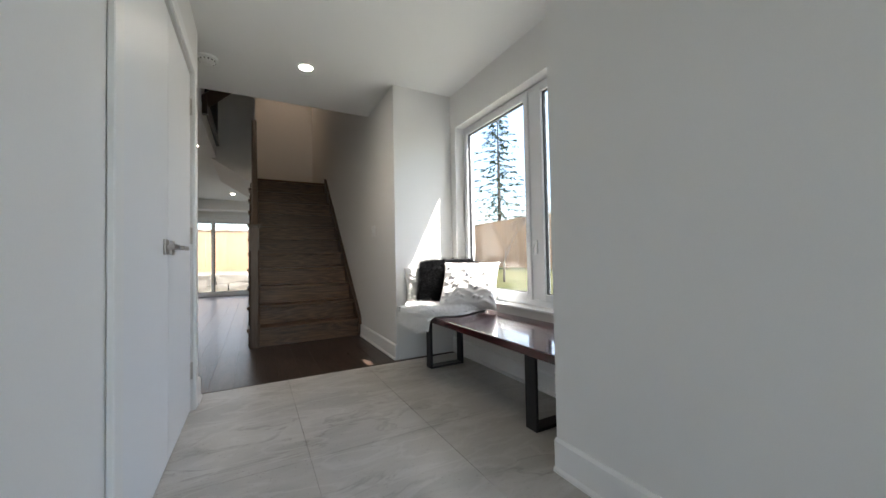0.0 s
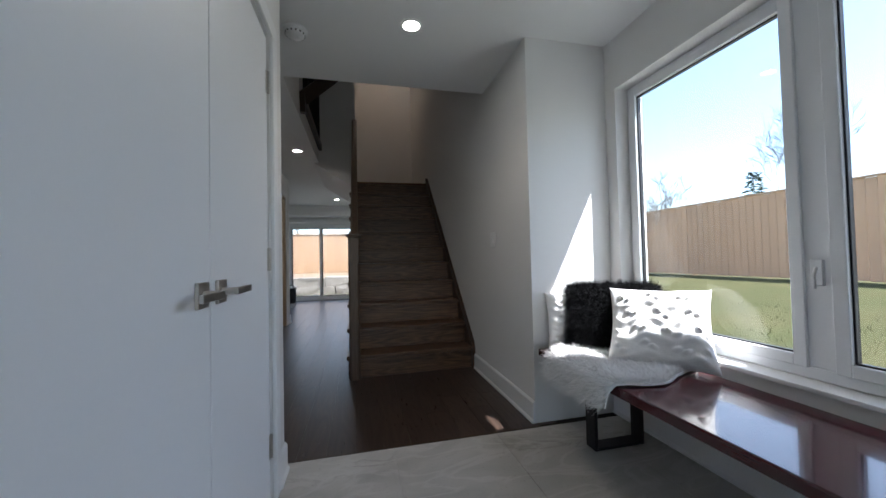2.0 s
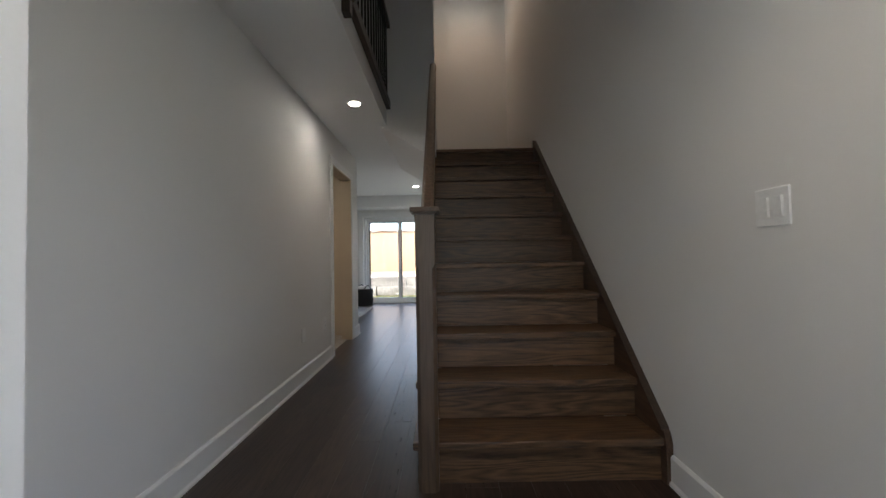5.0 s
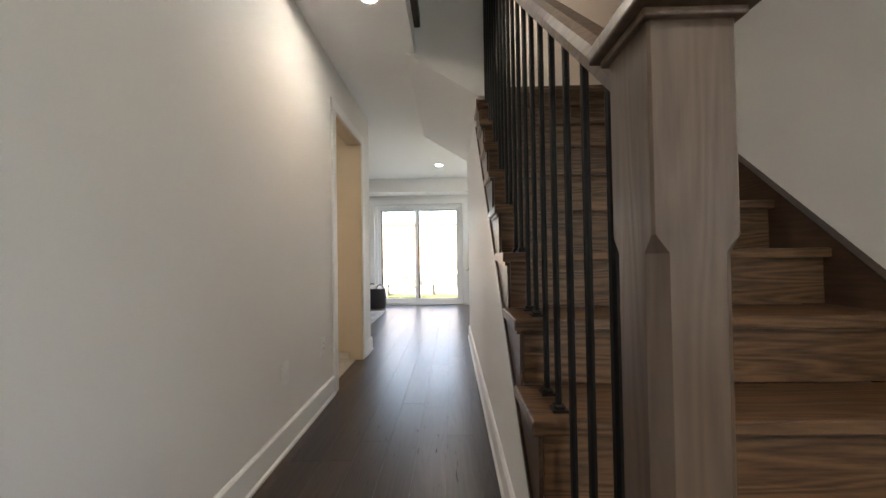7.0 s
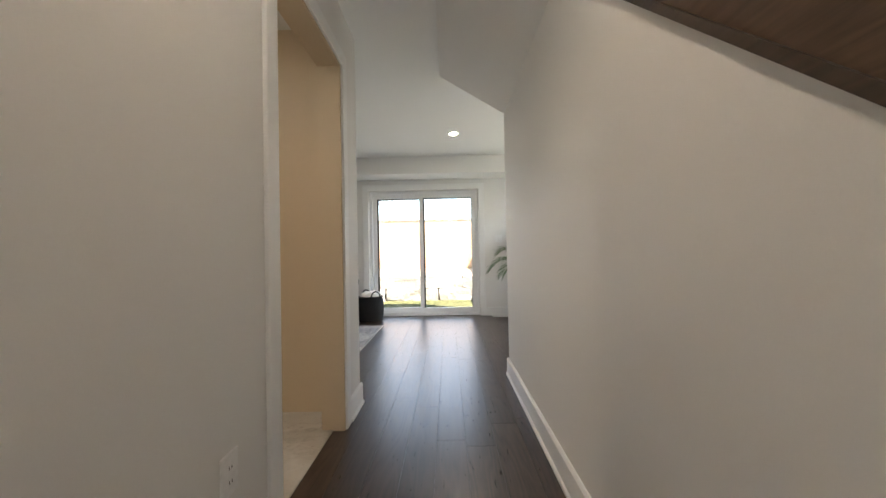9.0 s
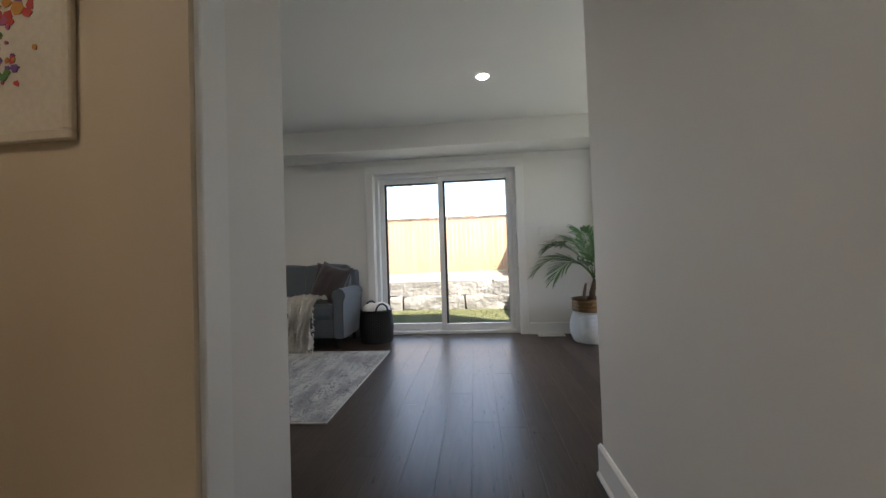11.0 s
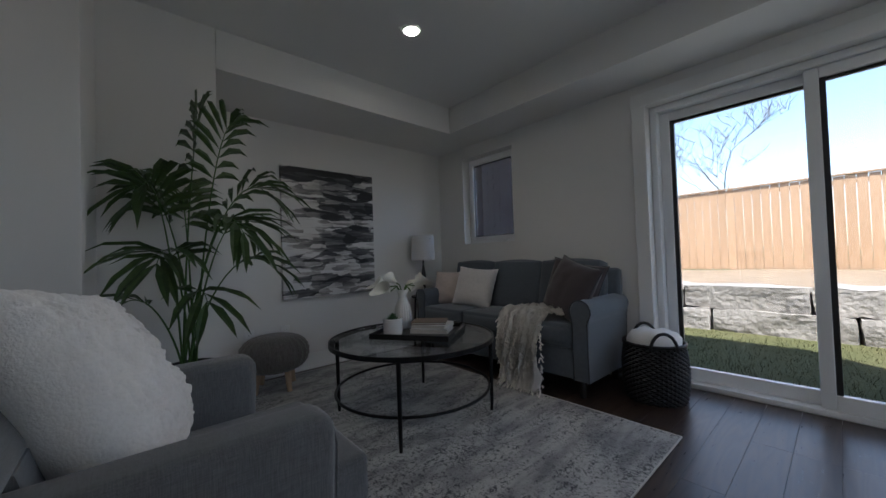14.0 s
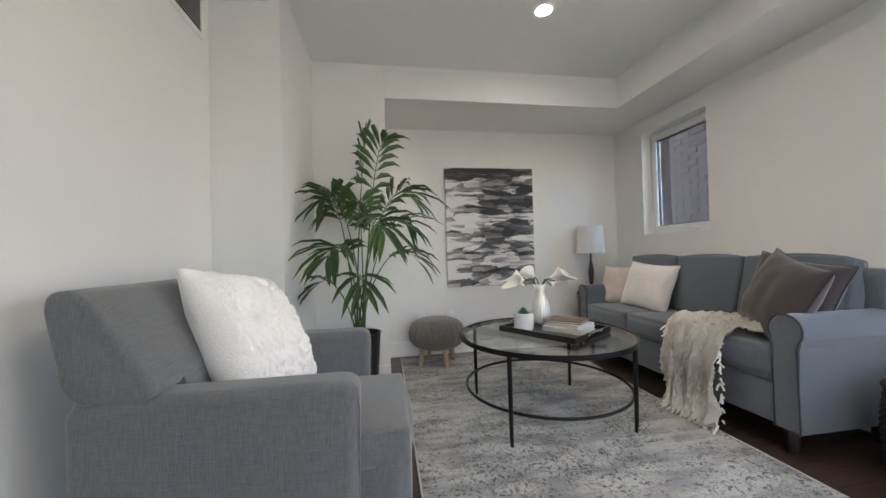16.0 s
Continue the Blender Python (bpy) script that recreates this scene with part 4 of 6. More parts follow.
def fur_cushion(label, mat, w, h, t, m, count, length, width, seed):
    t_ob = thing("cushion", label, "cushion")
    t_ob.matrix_world = m
    base = pillow_mesh(w, h, t, 30)
    base.normal_update()
    for f in base.faces:
        if f.normal.y * f.calc_center_median().y < 0:
            f.normal_flip()
    hair = bmesh.new()
    strands(hair, base, count, length, width, seed=seed)
    part("cover", base, mat, t_ob, smooth=True)
    me = bpy.data.meshes.new("fur")
    hair.to_mesh(me)
    hair.free()
    me.materials.append(mat)
    ob = new("fur", me)
    ob.parent = t_ob
    tagged(ob, "shaggy fur pile", kind="stuff")
    return t_ob


def slab_cushion(name, parent, mat, x0, x1, y0, y1, z0, z1, r=0.05, crown=0.02, tilt=None, seg=4):
    """An upholstered block with full round edges and a crowned face."""
    bm = bmesh.new()
    box(bm, x0, x1, y0, y1, z0, z1)
    bmesh.ops.subdivide_edges(bm, edges=bm.edges[:], cuts=5, use_grid_fill=True)
    c = Vector(((x0 + x1) / 2, (y0 + y1) / 2, (z0 + z1) / 2))
    hs = Vector(((x1 - x0) / 2, (y1 - y0) / 2, (z1 - z0) / 2))
    for v in bm.verts:
        q = Vector([(v.co[k] - c[k]) / hs[k] for k in range(3)])
        for k in range(3):
            o = [q[j] for j in range(3) if j != k]
            fac = max(0, (1 - o[0] ** 2)) * max(0, (1 - o[1] ** 2))
            v.co[k] += q[k] * crown * fac
    sharp = [e for e in bm.edges if e.calc_face_angle(0) > 0.9]
    bmesh.ops.bevel(bm, geom=sharp, offset=r, segments=seg, profile=0.6, affect="EDGES", clamp_overlap=True)
    if tilt:
        bm.transform(tilt)
    return part(name, bm, mat, parent, smooth=True)


def soft_loft(profile, x0, x1, corner=0.03, end=0.03, seg=5, stations=5):
    """An upholstered block along x: a (y, z) profile with rounded corners, drawn in round at both ends."""
    pts = [Vector(p) for p in profile]
    ring = []
    for k, p in enumerate(pts):
        a, b = pts[k - 1], pts[(k + 1) % len(pts)]
        ra = min(corner, (a - p).length * 0.45)
        rb = min(corner, (b - p).length * 0.45)
        u, v = p + (a - p).normalized() * ra, p + (b - p).normalized() * rb
        for q in range(seg):
            f = q / (seg - 1)
            ring.append(u * (1 - f) ** 2 + p * 2 * f * (1 - f) + v * f * f)
    n = len(ring)
    area = sum(ring[k].x * ring[(k + 1) % n].y - ring[(k + 1) % n].x * ring[k].y for k in range(n))
    turn = 1 if area > 0 else -1
    inward = []
    for k in range(n):
        d = (ring[(k + 1) % n] - ring[k - 1]).normalized()
        inward.append(Vector((-d.y, d.x)) * turn)
    xs = [(x0 + end * (1 - math.cos(math.pi / 2 * k / stations)), end * (1 - math.sin(math.pi / 2 * k / stations))) for k in range(stations + 1)]
    xs += [(x1 - (x - x0), inset) for x, inset in reversed(xs)]
    bm = bmesh.new()
    rows = [[bm.verts.new((x, *(ring[k] + inward[k] * inset))) for k in range(n)] for x, inset in xs]
    for a, b in zip(rows, rows[1:]):
        for k in range(n):
            bm.faces.new((a[k], a[(k + 1) % n], b[(k + 1) % n], b[k]))
    bm.faces.new(rows[0][::-1])
    bm.faces.new(rows[-1])
    bmesh.ops.recalc_face_normals(bm, faces=bm.faces[:])
    return bm


# ---- foyer things ----
LACQUER = wood("burgundy_lacquer", (0.062, 0.008, 0.012), (0.03, 0.004, 0.006), "y", 6, 0.14, 0.0, coat=0.5, pore=0.02)
STEEL = material("dark_steel", (0.045, 0.045, 0.05), 0.4, 0.7, var=0.15, grain=60, bump=0.08)


def bench():
    b = thing("bench", "long glossy burgundy wood bench on black steel legs", "bench", (5.02, 3.6, 0))
    bm = bmesh.new()
    soft_box(bm, -0.265, 0.265, -1.15, 1.27, 0.425, 0.468, 0.006, 2)
    part("seat", bm, LACQUER, b)
    for y in (-0.24, 0.96):
        bm = bmesh.new()
        w = 0.04
        soft_box(bm, -0.135, -0.117, y - w, y + w, 0, 0.42, 0.002, 1)
        soft_box(bm, 0.152, 0.17, y - w, y + w, 0, 0.42, 0.002, 1)
        soft_box(bm, -0.117, 0.152, y - w, y + w, 0, 0.016, 0.002, 1)
        soft_box(bm, -0.117, 0.152, y - w, y + w, 0.409, 0.424, 0.002, 1)
        part("leg", bm, STEEL, b, "rectangular black steel leg")


bench()


def cable(u, v):
    """Relief of a cable-knit cover: level plaits that wave up and down, with raised loops between them."""
    c = v * 2.4 + 0.16 * math.sin(u * 7.5)
    k = math.floor(c + 0.5)
    f = c - k
    plait = 0.011 * math.exp(-((f / 0.2) ** 2)) * (0.7 + 0.3 * math.cos(u * 15 + k * 2))
    loop = 0.016 * max(0.0, math.sin(u * 11 + k * 1.7)) ** 3 * math.exp(-(((abs(f) - 0.4) / 0.13) ** 2))
    return 1.5 * (plait + loop) * max(0, 1 - u ** 6) * max(0, 1 - v ** 6)


cushion("white cable-knit cushion on the bench", KNITWHITE, 0.47, 0.44, 0.16, pose(5.08, 4.28, 0.482, -34, 0, -44), cable, 72)
cushion("white knit cushion against the alcove wall", KNITWHITE, 0.36, 0.34, 0.13, pose(4.98, 4.80, 0.47, -8, 0, -8), cable, 48)
fur_cushion("shaggy black fur cushion on the bench", FURBLACK, 0.50, 0.40, 0.16, pose(5.08, 4.60, 0.475, -18, 0, -36), 30000, 0.06, 0.0028, 3)


def sheepskin():
    t = thing("sheepskin", "fluffy white sheepskin draped over the bench edge", "sheepskin", (4.9, 4.52, 0.47))
    bm = bmesh.new()
    n, grid = 22, {}
    for i in range(n + 1):
        for j in range(n + 1):
            u, v = i / n, 2 * j / n - 1
            along = -0.30 + 0.62 * u
            wob = 0.27 * (1 - 0.25 * abs(u - 0.5)) * (1 + 0.12 * math.sin(7 * u + 2 * v))
            y = v * wob - 0.06 - 0.05 * u
            x = 0.36 - 0.62 * u
            z = 0.016 + 0.012 * noise.noise(Vector((x * 9, y * 9, 1)))
            edge = -0.155
            if x < edge:
                over = edge - x
                z -= over * 0.95 + 0.012
                x = edge - 0.02 - 0.18 * over
            grid[i, j] = bm.verts.new((x, y, z))
    for i in range(n):
        for j in range(n):
            bm.faces.new((grid[i, j], grid[i + 1, j], grid[i + 1, j + 1], grid[i, j + 1]))
    bmesh.ops.recalc_face_normals(bm, faces=bm.faces[:])
    if sum(f.normal.z for f in bm.faces) < 0:
        bmesh.ops.reverse_faces(bm, faces=bm.faces[:])
    bm.normal_update()
    hair = bmesh.new()
    strands(hair, bm, 26000, 0.055, 0.0026, lie=(-0.4, -0.1, -0.35), curl=0.4, seed=5)
    bmesh.ops.solidify(bm, geom=bm.faces[:], thickness=0.01)
    me = bpy.data.meshes.new("hide")
    bm.to_mesh(me)
    bm.free()
    me.materials.append(FURWHITE)
    new("hide", me).parent = t
    me = bpy.data.meshes.new("fur")
    hair.to_mesh(me)
    hair.free()
    me.materials.append(FURWHITE)
    ob = new("fur", me)
    ob.parent = t
    tagged(ob, "long white wool pile", kind="stuff")


sheepskin()

# ---- powder room picture ----
PAPER = material("print_paper", (0.68, 0.61, 0.49), 0.8, bump=0.05)
FRAMEWHITE = material("cream_frame", (0.64, 0.56, 0.43), 0.5, bump=0.05)


def picture(label, m, w, h):
    p = thing("framed_picture", label, "picture")
    p.matrix_world = m
    bm = bmesh.new()
    f = 0.028
    for a, b, c, d in ((-w / 2, w / 2, -h / 2, -h / 2 + f), (-w / 2, w / 2, h / 2 - f, h / 2), (-w / 2, -w / 2 + f, -h / 2 + f, h / 2 - f), (w / 2 - f, w / 2, -h / 2 + f, h / 2 - f)):
        soft_box(bm, a, b, -0.022, -0.001, c, d, 0.004, 1)
    part("frame", bm, FRAMEWHITE, p)
    bm = bmesh.new()
    box(bm, -w / 2 + f, w / 2 - f, -0.008, -0.002, -h / 2 + f, h / 2 - f)
    part("print", bm, PAPER, p)
    rng = random.Random(4)
    tints = [(0.5, 0.06, 0.05), (0.55, 0.25, 0.05), (0.16, 0.08, 0.25), (0.08, 0.2, 0.05), (0.4, 0.1, 0.2), (0.1, 0.1, 0.3)]
    groups = [bmesh.new() for _ in tints]
    for k in range(150):
        c = rng.randrange(6)
        cx, cz = rng.gauss(0, 0.06), rng.gauss(-0.03, 0.065)
        if cz > 0.06:
            c = rng.choice((0, 1, 2))
        r = rng.uniform(0.005, 0.016) * (1.5 if cz > 0.03 else 1)
        pts = [(cx + r * rng.uniform(0.6, 1.2) * math.cos(a * 1.05), cz + r * rng.uniform(0.6, 1.2) * math.sin(a * 1.05)) for a in range(6)]
        prism(groups[c], pts, "y", -0.0092 - 0.0001 * k / 15, -0.0078)
    for g, c in zip(groups, tints):
        part("painted_flowers", g, material("print_ink", c, 0.8, bump=0), p, "small painted flowers", kind="stuff")


picture("cream-framed print of small bright flowers", pose(1.685, 9.3025, 1.625, 0, 0, 0), 0.60, 0.62)


# ---- living-room furniture ----
def sofa():
    s = thing("sofa", "blue-grey fabric sofa with rolled arms and dark piping", "sofa", (0.79, 12.39, 0))
    x0, x1 = -0.91, 0.91       # outer width
    yf, yb = -0.31, 0.31
    bm = bmesh.new()
    soft_box(bm, x0 + 0.06, x1 - 0.06, yf + 0.012, yb - 0.004, 0.12, 0.33, 0.015, 2)
    part("base", bm, SOFA, s)
    for sx in (-1, 1):
        bm = bmesh.new()
        prof = [(-0.052, 0.12), (0.052, 0.12), (0.05, 0.50)]
        for k in range(15):
            a = -0.75 + (math.pi + 1.2) * k / 14
            prof.append((0.004 + 0.072 * math.cos(a), 0.575 + 0.075 * math.sin(a)))
        prof += [(-0.052, 0.50)]
        cx = x1 - 0.076
        prism(bm, [(sx * (p + cx), q) for p, q in prof], "y", yf, yb)
        bmesh.ops.bevel(bm, geom=[e for e in bm.edges if abs(e.verts[0].co.y - e.verts[1].co.y) < 1e-6], offset=0.008, segments=2, affect="EDGES")
        arm = part("arm", bm, SOFA, s, smooth=True)
        arm.modifiers.new("weighted_normal", "WEIGHTED_NORMAL")
        bm = bmesh.new()
        tube(bm, [(sx * (p + cx), yf - 0.001, q) for p, q in prof], 0.005, 6, True)
        part("piping", bm, PIPING, arm)
    w = (x1 - x0 - 0.256) / 3
    for k in range(3):
        a = x0 + 0.128 + k * w
        slab_cushion("seat_cushion", s, SOFA, a + 0.003, a + w - 0.003, yf + 0.002, yb - 0.16, 0.315, 0.485, 0.035, 0.016)
        m = Matrix.Translation((0, 0.15, 0.46)) @ Matrix.Rotation(radians(-13), 4, "X") @ Matrix.Translation((0, -0.15, -0.46))
        slab_cushion("back_cushion", s, SOFA, a + 0.003, a + w - 0.003, 0.06, 0.21, 0.475, 0.90, 0.05, 0.024, m)
    bm = bmesh.new()
    soft_box(bm, x0 + 0.03, x1 - 0.03, 0.225, yb - 0.003, 0.30, 0.84, 0.035, 3)
    part("back", bm, SOFA, s)
    for cx in (x0 + 0.1, x1 - 0.1):
        for cy in (yf + 0.06, yb - 0.06):
            bm = bmesh.new()
            lathe(bm, [(0, 0), (0.02, 0), (0.028, 0.125), (0, 0.125)], 12, (cx, cy, 0))
            part("leg", bm, BLACKLEG, s)


sofa()
cushion("blush linen cushion in the sofa corner", BLUSH, 0.38, 0.36, 0.15, pose(0.10, 12.33, 0.475, -20, 0, 24))
cushion("ivory linen cushion on the sofa", CUSHION, 0.45, 0.40, 0.16, pose(0.42, 12.30, 0.475, -20, 4, 8))
cushion("mauve velvet cushion leaning on the sofa arm", MAUVE, 0.45, 0.43, 0.15, pose(1.38, 12.33, 0.49, -17, 10, -4), seam=PIPING)
cushion("mauve velvet cushion on the sofa", MAUVE, 0.47, 0.43, 0.18, pose(1.38, 12.24, 0.505, -21, 13, -29), seam=PIPING)


def throw():
    t = thing("throw_blanket", "cream chunky knitted throw hanging over the sofa front", "blanket", (1.2, 12.08, 0))
    path = [(0.26, 0.24, 0.51), (0.17, 0.18, 0.515), (0.08, 0.10, 0.515), (0.01, 0.03, 0.51), (-0.02, -0.02, 0.475), (-0.01, -0.045, 0.40), (-0.005, -0.05, 0.30), (0.0, -0.06, 0.20), (0.01, -0.075, 0.10), (0.02, -0.11, 0.035)]
    n, mcols = 110, 72
    bm = bmesh.new()
    grid = {}
    for i in range(n + 1):
        f = i / n * (len(path) - 1)
        k = min(int(f), len(path) - 2)
        g = f - k
        p = Vector(path[k]).lerp(Vector(path[k + 1]), g)
        hang = max(0.0, min(1.0, (0.5 - p.z) / 0.15))
        for j in range(mcols + 1):
            v = 2 * j / mcols - 1
            half = (0.15 + 0.05 * min(1.0, i / 32)) - 0.02 * hang
            fold = 0.04 * math.sin(8.0 * v + 1.3 * math.sin(i * 0.08)) + 0.018 * math.sin(17 * v + i * 0.055)
            rag = 0.02 * noise.noise(Vector((v * 6, i * 0.025, 2)))
            x = p.x + v * half + 0.01 * noise.noise(Vector((i * 0.1, v * 2, 5)))
            y = p.y - hang * (0.03 + abs(fold)) + rag * hang - (1 - hang) * 0.07 * v * min(1.0, max(0.0, p.y / 0.12))
            z = p.z + (1 - hang) * (0.02 + abs(fold) * 0.8)
            bump = 0.009 * noise.noise(Vector((x * 75, y * 75, z * 75))) + 0.006 * math.sin(j * 1.4) * math.sin(i * 0.9)
            grid[i, j] = bm.verts.new((x, y + bump, z + bump + (0.025 * v * v if i == n else 0)))
    for i in range(n):
        for j in range(mcols):
            bm.faces.new((grid[i, j], grid[i + 1, j], grid[i + 1, j + 1], grid[i, j + 1]))
    bmesh.ops.solidify(bm, geom=bm.faces[:], thickness=0.008)
    part("cloth", bm, THROW, t, smooth=True)
    rng = random.Random(8)
    bm = bmesh.new()
    for j in range(90):
        v = rng.uniform(-1, 1)
        side = rng.random() < 0.45
        if side:
            z = rng.uniform(0.05, 0.5)
            s = rng.choice((-1, 1))
            p = (s * 0.175 + 0.0, -0.08, z)
            q = (s * rng.uniform(0.18, 0.195), -0.085 + rng.uniform(-0.03, 0.02), z - rng.uniform(0.01, 0.035))
        else:
            p = (0.02 + v * 0.175, -0.12, 0.045)
            q = (0.02 + v * 0.19, -0.15 + rng.uniform(-0.03, 0.01), 0.014)
        mid = tuple((a + b) / 2 + rng.uniform(-0.006, 0.006) for a, b in zip(p, q))
        tube(bm, [p, mid, q], 0.0055, 5)
    part("fringe", bm, THROW, t, "knotted cream fringe", kind="stuff")


throw()


def armchair():
    c = thing("armchair", "grey linen armchair with square arms and black tapered legs", "armchair", (1.70, 9.95, 0))
    bm = bmesh.new()
    soft_box(bm, -0.24, 0.24, -0.34, 0.30, 0.16, 0.34, 0.02, 2)
    part("base", bm, CHAIR, c)
    for sx in (-1, 1):
        lo, hi = sorted((sx * 0.25, sx * 0.367))
        arm = part("arm", soft_loft([(-0.375, 0.16), (0.25, 0.16), (0.268, 0.65), (-0.385, 0.65)], lo, hi, 0.05, 0.03), CHAIR, c, smooth=True)
        bm = bmesh.new()
        tube(bm, [(sx * 0.352, 0.258, 0.20), (sx * 0.352, 0.2655, 0.58), (sx * 0.345, 0.258, 0.63)], 0.0025, 6)
        part("seam", bm, CHAIR, arm, "welted seam down the arm front")
    slab_cushion("seat_cushion", c, CHAIR, -0.248, 0.248, -0.24, 0.40, 0.345, 0.468, 0.04, 0.022)
    slab_cushion("front_rail", c, CHAIR, -0.249, 0.249, 0.20, 0.402, 0.165, 0.43, 0.03, 0.008)
    # backrest: a wedge that rides over the arms, and its foot between them
    part("backrest", soft_loft([(-0.375, 0.635), (-0.425, 0.90), (-0.345, 0.905), (-0.245, 0.76), (-0.17, 0.64)], -0.366, 0.366, 0.07, 0.016, 6, 6), CHAIR, c, smooth=True)
    bm = bmesh.new()
    prism(bm, [(-0.36, 0.40), (-0.36, 0.66), (-0.19, 0.66), (-0.12, 0.40)], "x", -0.246, 0.246)
    part("lumbar", bm, CHAIR, c)
    bm = bmesh.new()
    prism(bm, [(-0.33, 0.18), (-0.33, 0.645), (-0.386, 0.645), (-0.386, 0.18)], "x", -0.30, 0.30)
    bmesh.ops.bevel(bm, geom=bm.edges[:], offset=0.015, segments=2, affect="EDGES")
    part("back", bm, CHAIR, c)
    for sx in (-1, 1):
        for y in (-0.33, 0.29):
            bm = bmesh.new()
            prism(bm, [(-0.03, -0.03), (0.03, -0.03), (0.03, 0.03), (-0.03, 0.03)], "z", 0.10, 0.165)
            for v in bm.verts:
                v.co.z = 0.0 if v.co.z < 0.12 else v.co.z
                if v.co.z == 0:
                    v.co.x *= 0.6
                    v.co.y *= 0.6
            bm.transform(Matrix.Translation((sx * 0.30, y, 0)))
            part("leg", bm, BLACKLEG, c)


armchair()


def swirl(u, v):
    """Relief of matted plush: soft tufts with finer ruffles on them."""
    p = Vector((u * 5.2, v * 5.2, 3.0))
    q = p + Vector((noise.noise(p * 0.8), noise.noise(p * 0.8 + Vector((7, 0, 0))), 0)) * 0.8
    return (0.020 * abs(noise.noise(q)) + 0.010 * noise.noise(q * 2.6) + 0.005 * noise.noise(q * 6)) * (1 - abs(u) ** 8) * (1 - abs(v) ** 8)


cushion("plush ivory faux-fur cushion on the armchair", PLUSH, 0.45, 0.50, 0.23, pose(1.72, 9.95, 0.48, -29, 8, 167), swirl, 110)

def rug_material():
    """Distressed oriental rug: grey medallions worn through to a pale ground."""
    m = bpy.data.materials.new("distressed_rug")
    m.use_nodes = True
    n, l = m.node_tree.nodes, m.node_tree.links
    b = n["Principled BSDF"]
    tex = n.new("ShaderNodeTexCoord")

    def noisy(scale, detail, stretch=(1, 1, 1), dist=0.0):
        mp = n.new("ShaderNodeMapping")
        mp.inputs["Scale"].default_value = stretch
        l.new(tex.outputs["Object"], mp.inputs["Vector"])
        no = n.new("ShaderNodeTexNoise")
        no.inputs["Scale"].default_value, no.inputs["Detail"].default_value, no.inputs["Distortion"].default_value = scale, detail, dist
        l.new(mp.outputs["Vector"], no.inputs["Vector"])
        return no.outputs["Fac"]

    def ramp(value, lo, hi):
        r = n.new("ShaderNodeMapRange")
        r.inputs["From Min"].default_value, r.inputs["From Max"].default_value = lo, hi
        l.new(value, r.inputs["Value"])
        return r.outputs[0]

    def calc(op, a, c):
        q = n.new("ShaderNodeMath")
        q.operation = op
        for k, s in enumerate((a, c)):
            if isinstance(s, (int, float)):
                q.inputs[k].default_value = s
            else:
                l.new(s, q.inputs[k])
        return q.outputs[0]
    motif = calc("MAXIMUM", ramp(noisy(16, 3, dist=3.0), 0.52, 0.6), ramp(noisy(34, 3, dist=4.0), 0.53, 0.62))
    wear = calc("ADD", ramp(noisy(2.6, 6), 0.36, 0.54), calc("MULTIPLY", ramp(noisy(4, 5, (9, 1, 1)), 0.46, 0.62), 0.9))
    speck = ramp(noisy(120, 4), 0.36, 0.56)
    dark = calc("MULTIPLY", calc("MULTIPLY", motif, wear), speck)
    mix2 = n.new("ShaderNodeMix")
    mix2.data_type = "RGBA"
    mix2.inputs[6].default_value, mix2.inputs[7].default_value = (0.42, 0.41, 0.39, 1), (0.14, 0.14, 0.145, 1)
    l.new(calc("MULTIPLY", ramp(noisy(3.0, 6, (3, 1, 1)), 0.42, 0.64), 0.85), mix2.inputs[0])
    mix3 = n.new("ShaderNodeMix")
    mix3.data_type = "RGBA"
    mix3.clamp_factor = True
    mix3.inputs[7].default_value = (0.035, 0.036, 0.042, 1)
    l.new(mix2.outputs[2], mix3.inputs[6])
    l.new(calc("MULTIPLY", dark, 0.95), mix3.inputs[0])
    l.new(mix3.outputs[2], b.inputs["Base Color"])
    b.inputs["Roughness"].default_value = 0.95
    b.inputs["Sheen Weight"].default_value = 0.3
    bp = n.new("ShaderNodeBump")
    bp.inputs["Strength"].default_value, bp.inputs["Distance"].default_value = 0.5, 0.003
    l.new(noisy(300, 3), bp.inputs["Height"])
    l.new(bp.outputs[0], b.inputs["Normal"])
    return m


RUG = rug_material()
rug = thing("rug", "worn grey and ivory patterned rug on the dark floor", "rug", (0.93, 11.2, 0))
bm = bmesh.new()
soft_box(bm, -1.265, 1.265, -0.785, 0.785, 0.0005, 0.011, 0.004, 2)
part("weave", bm, RUG, rug)
EDGE = fabric("rug_binding", (0.55, 0.53, 0.5), weave=300)
bm = bmesh.new()
tube(bm, [(-1.268, -0.788, 0.0065), (1.268, -0.788, 0.0065), (1.268, 0.788, 0.0065), (-1.268, 0.788, 0.0065)], 0.0055, 8, True)
part("binding", bm, EDGE, rug, "pale bound edge")

TABLEGLASS = glass("table_glass", (0.93, 0.95, 0.94))


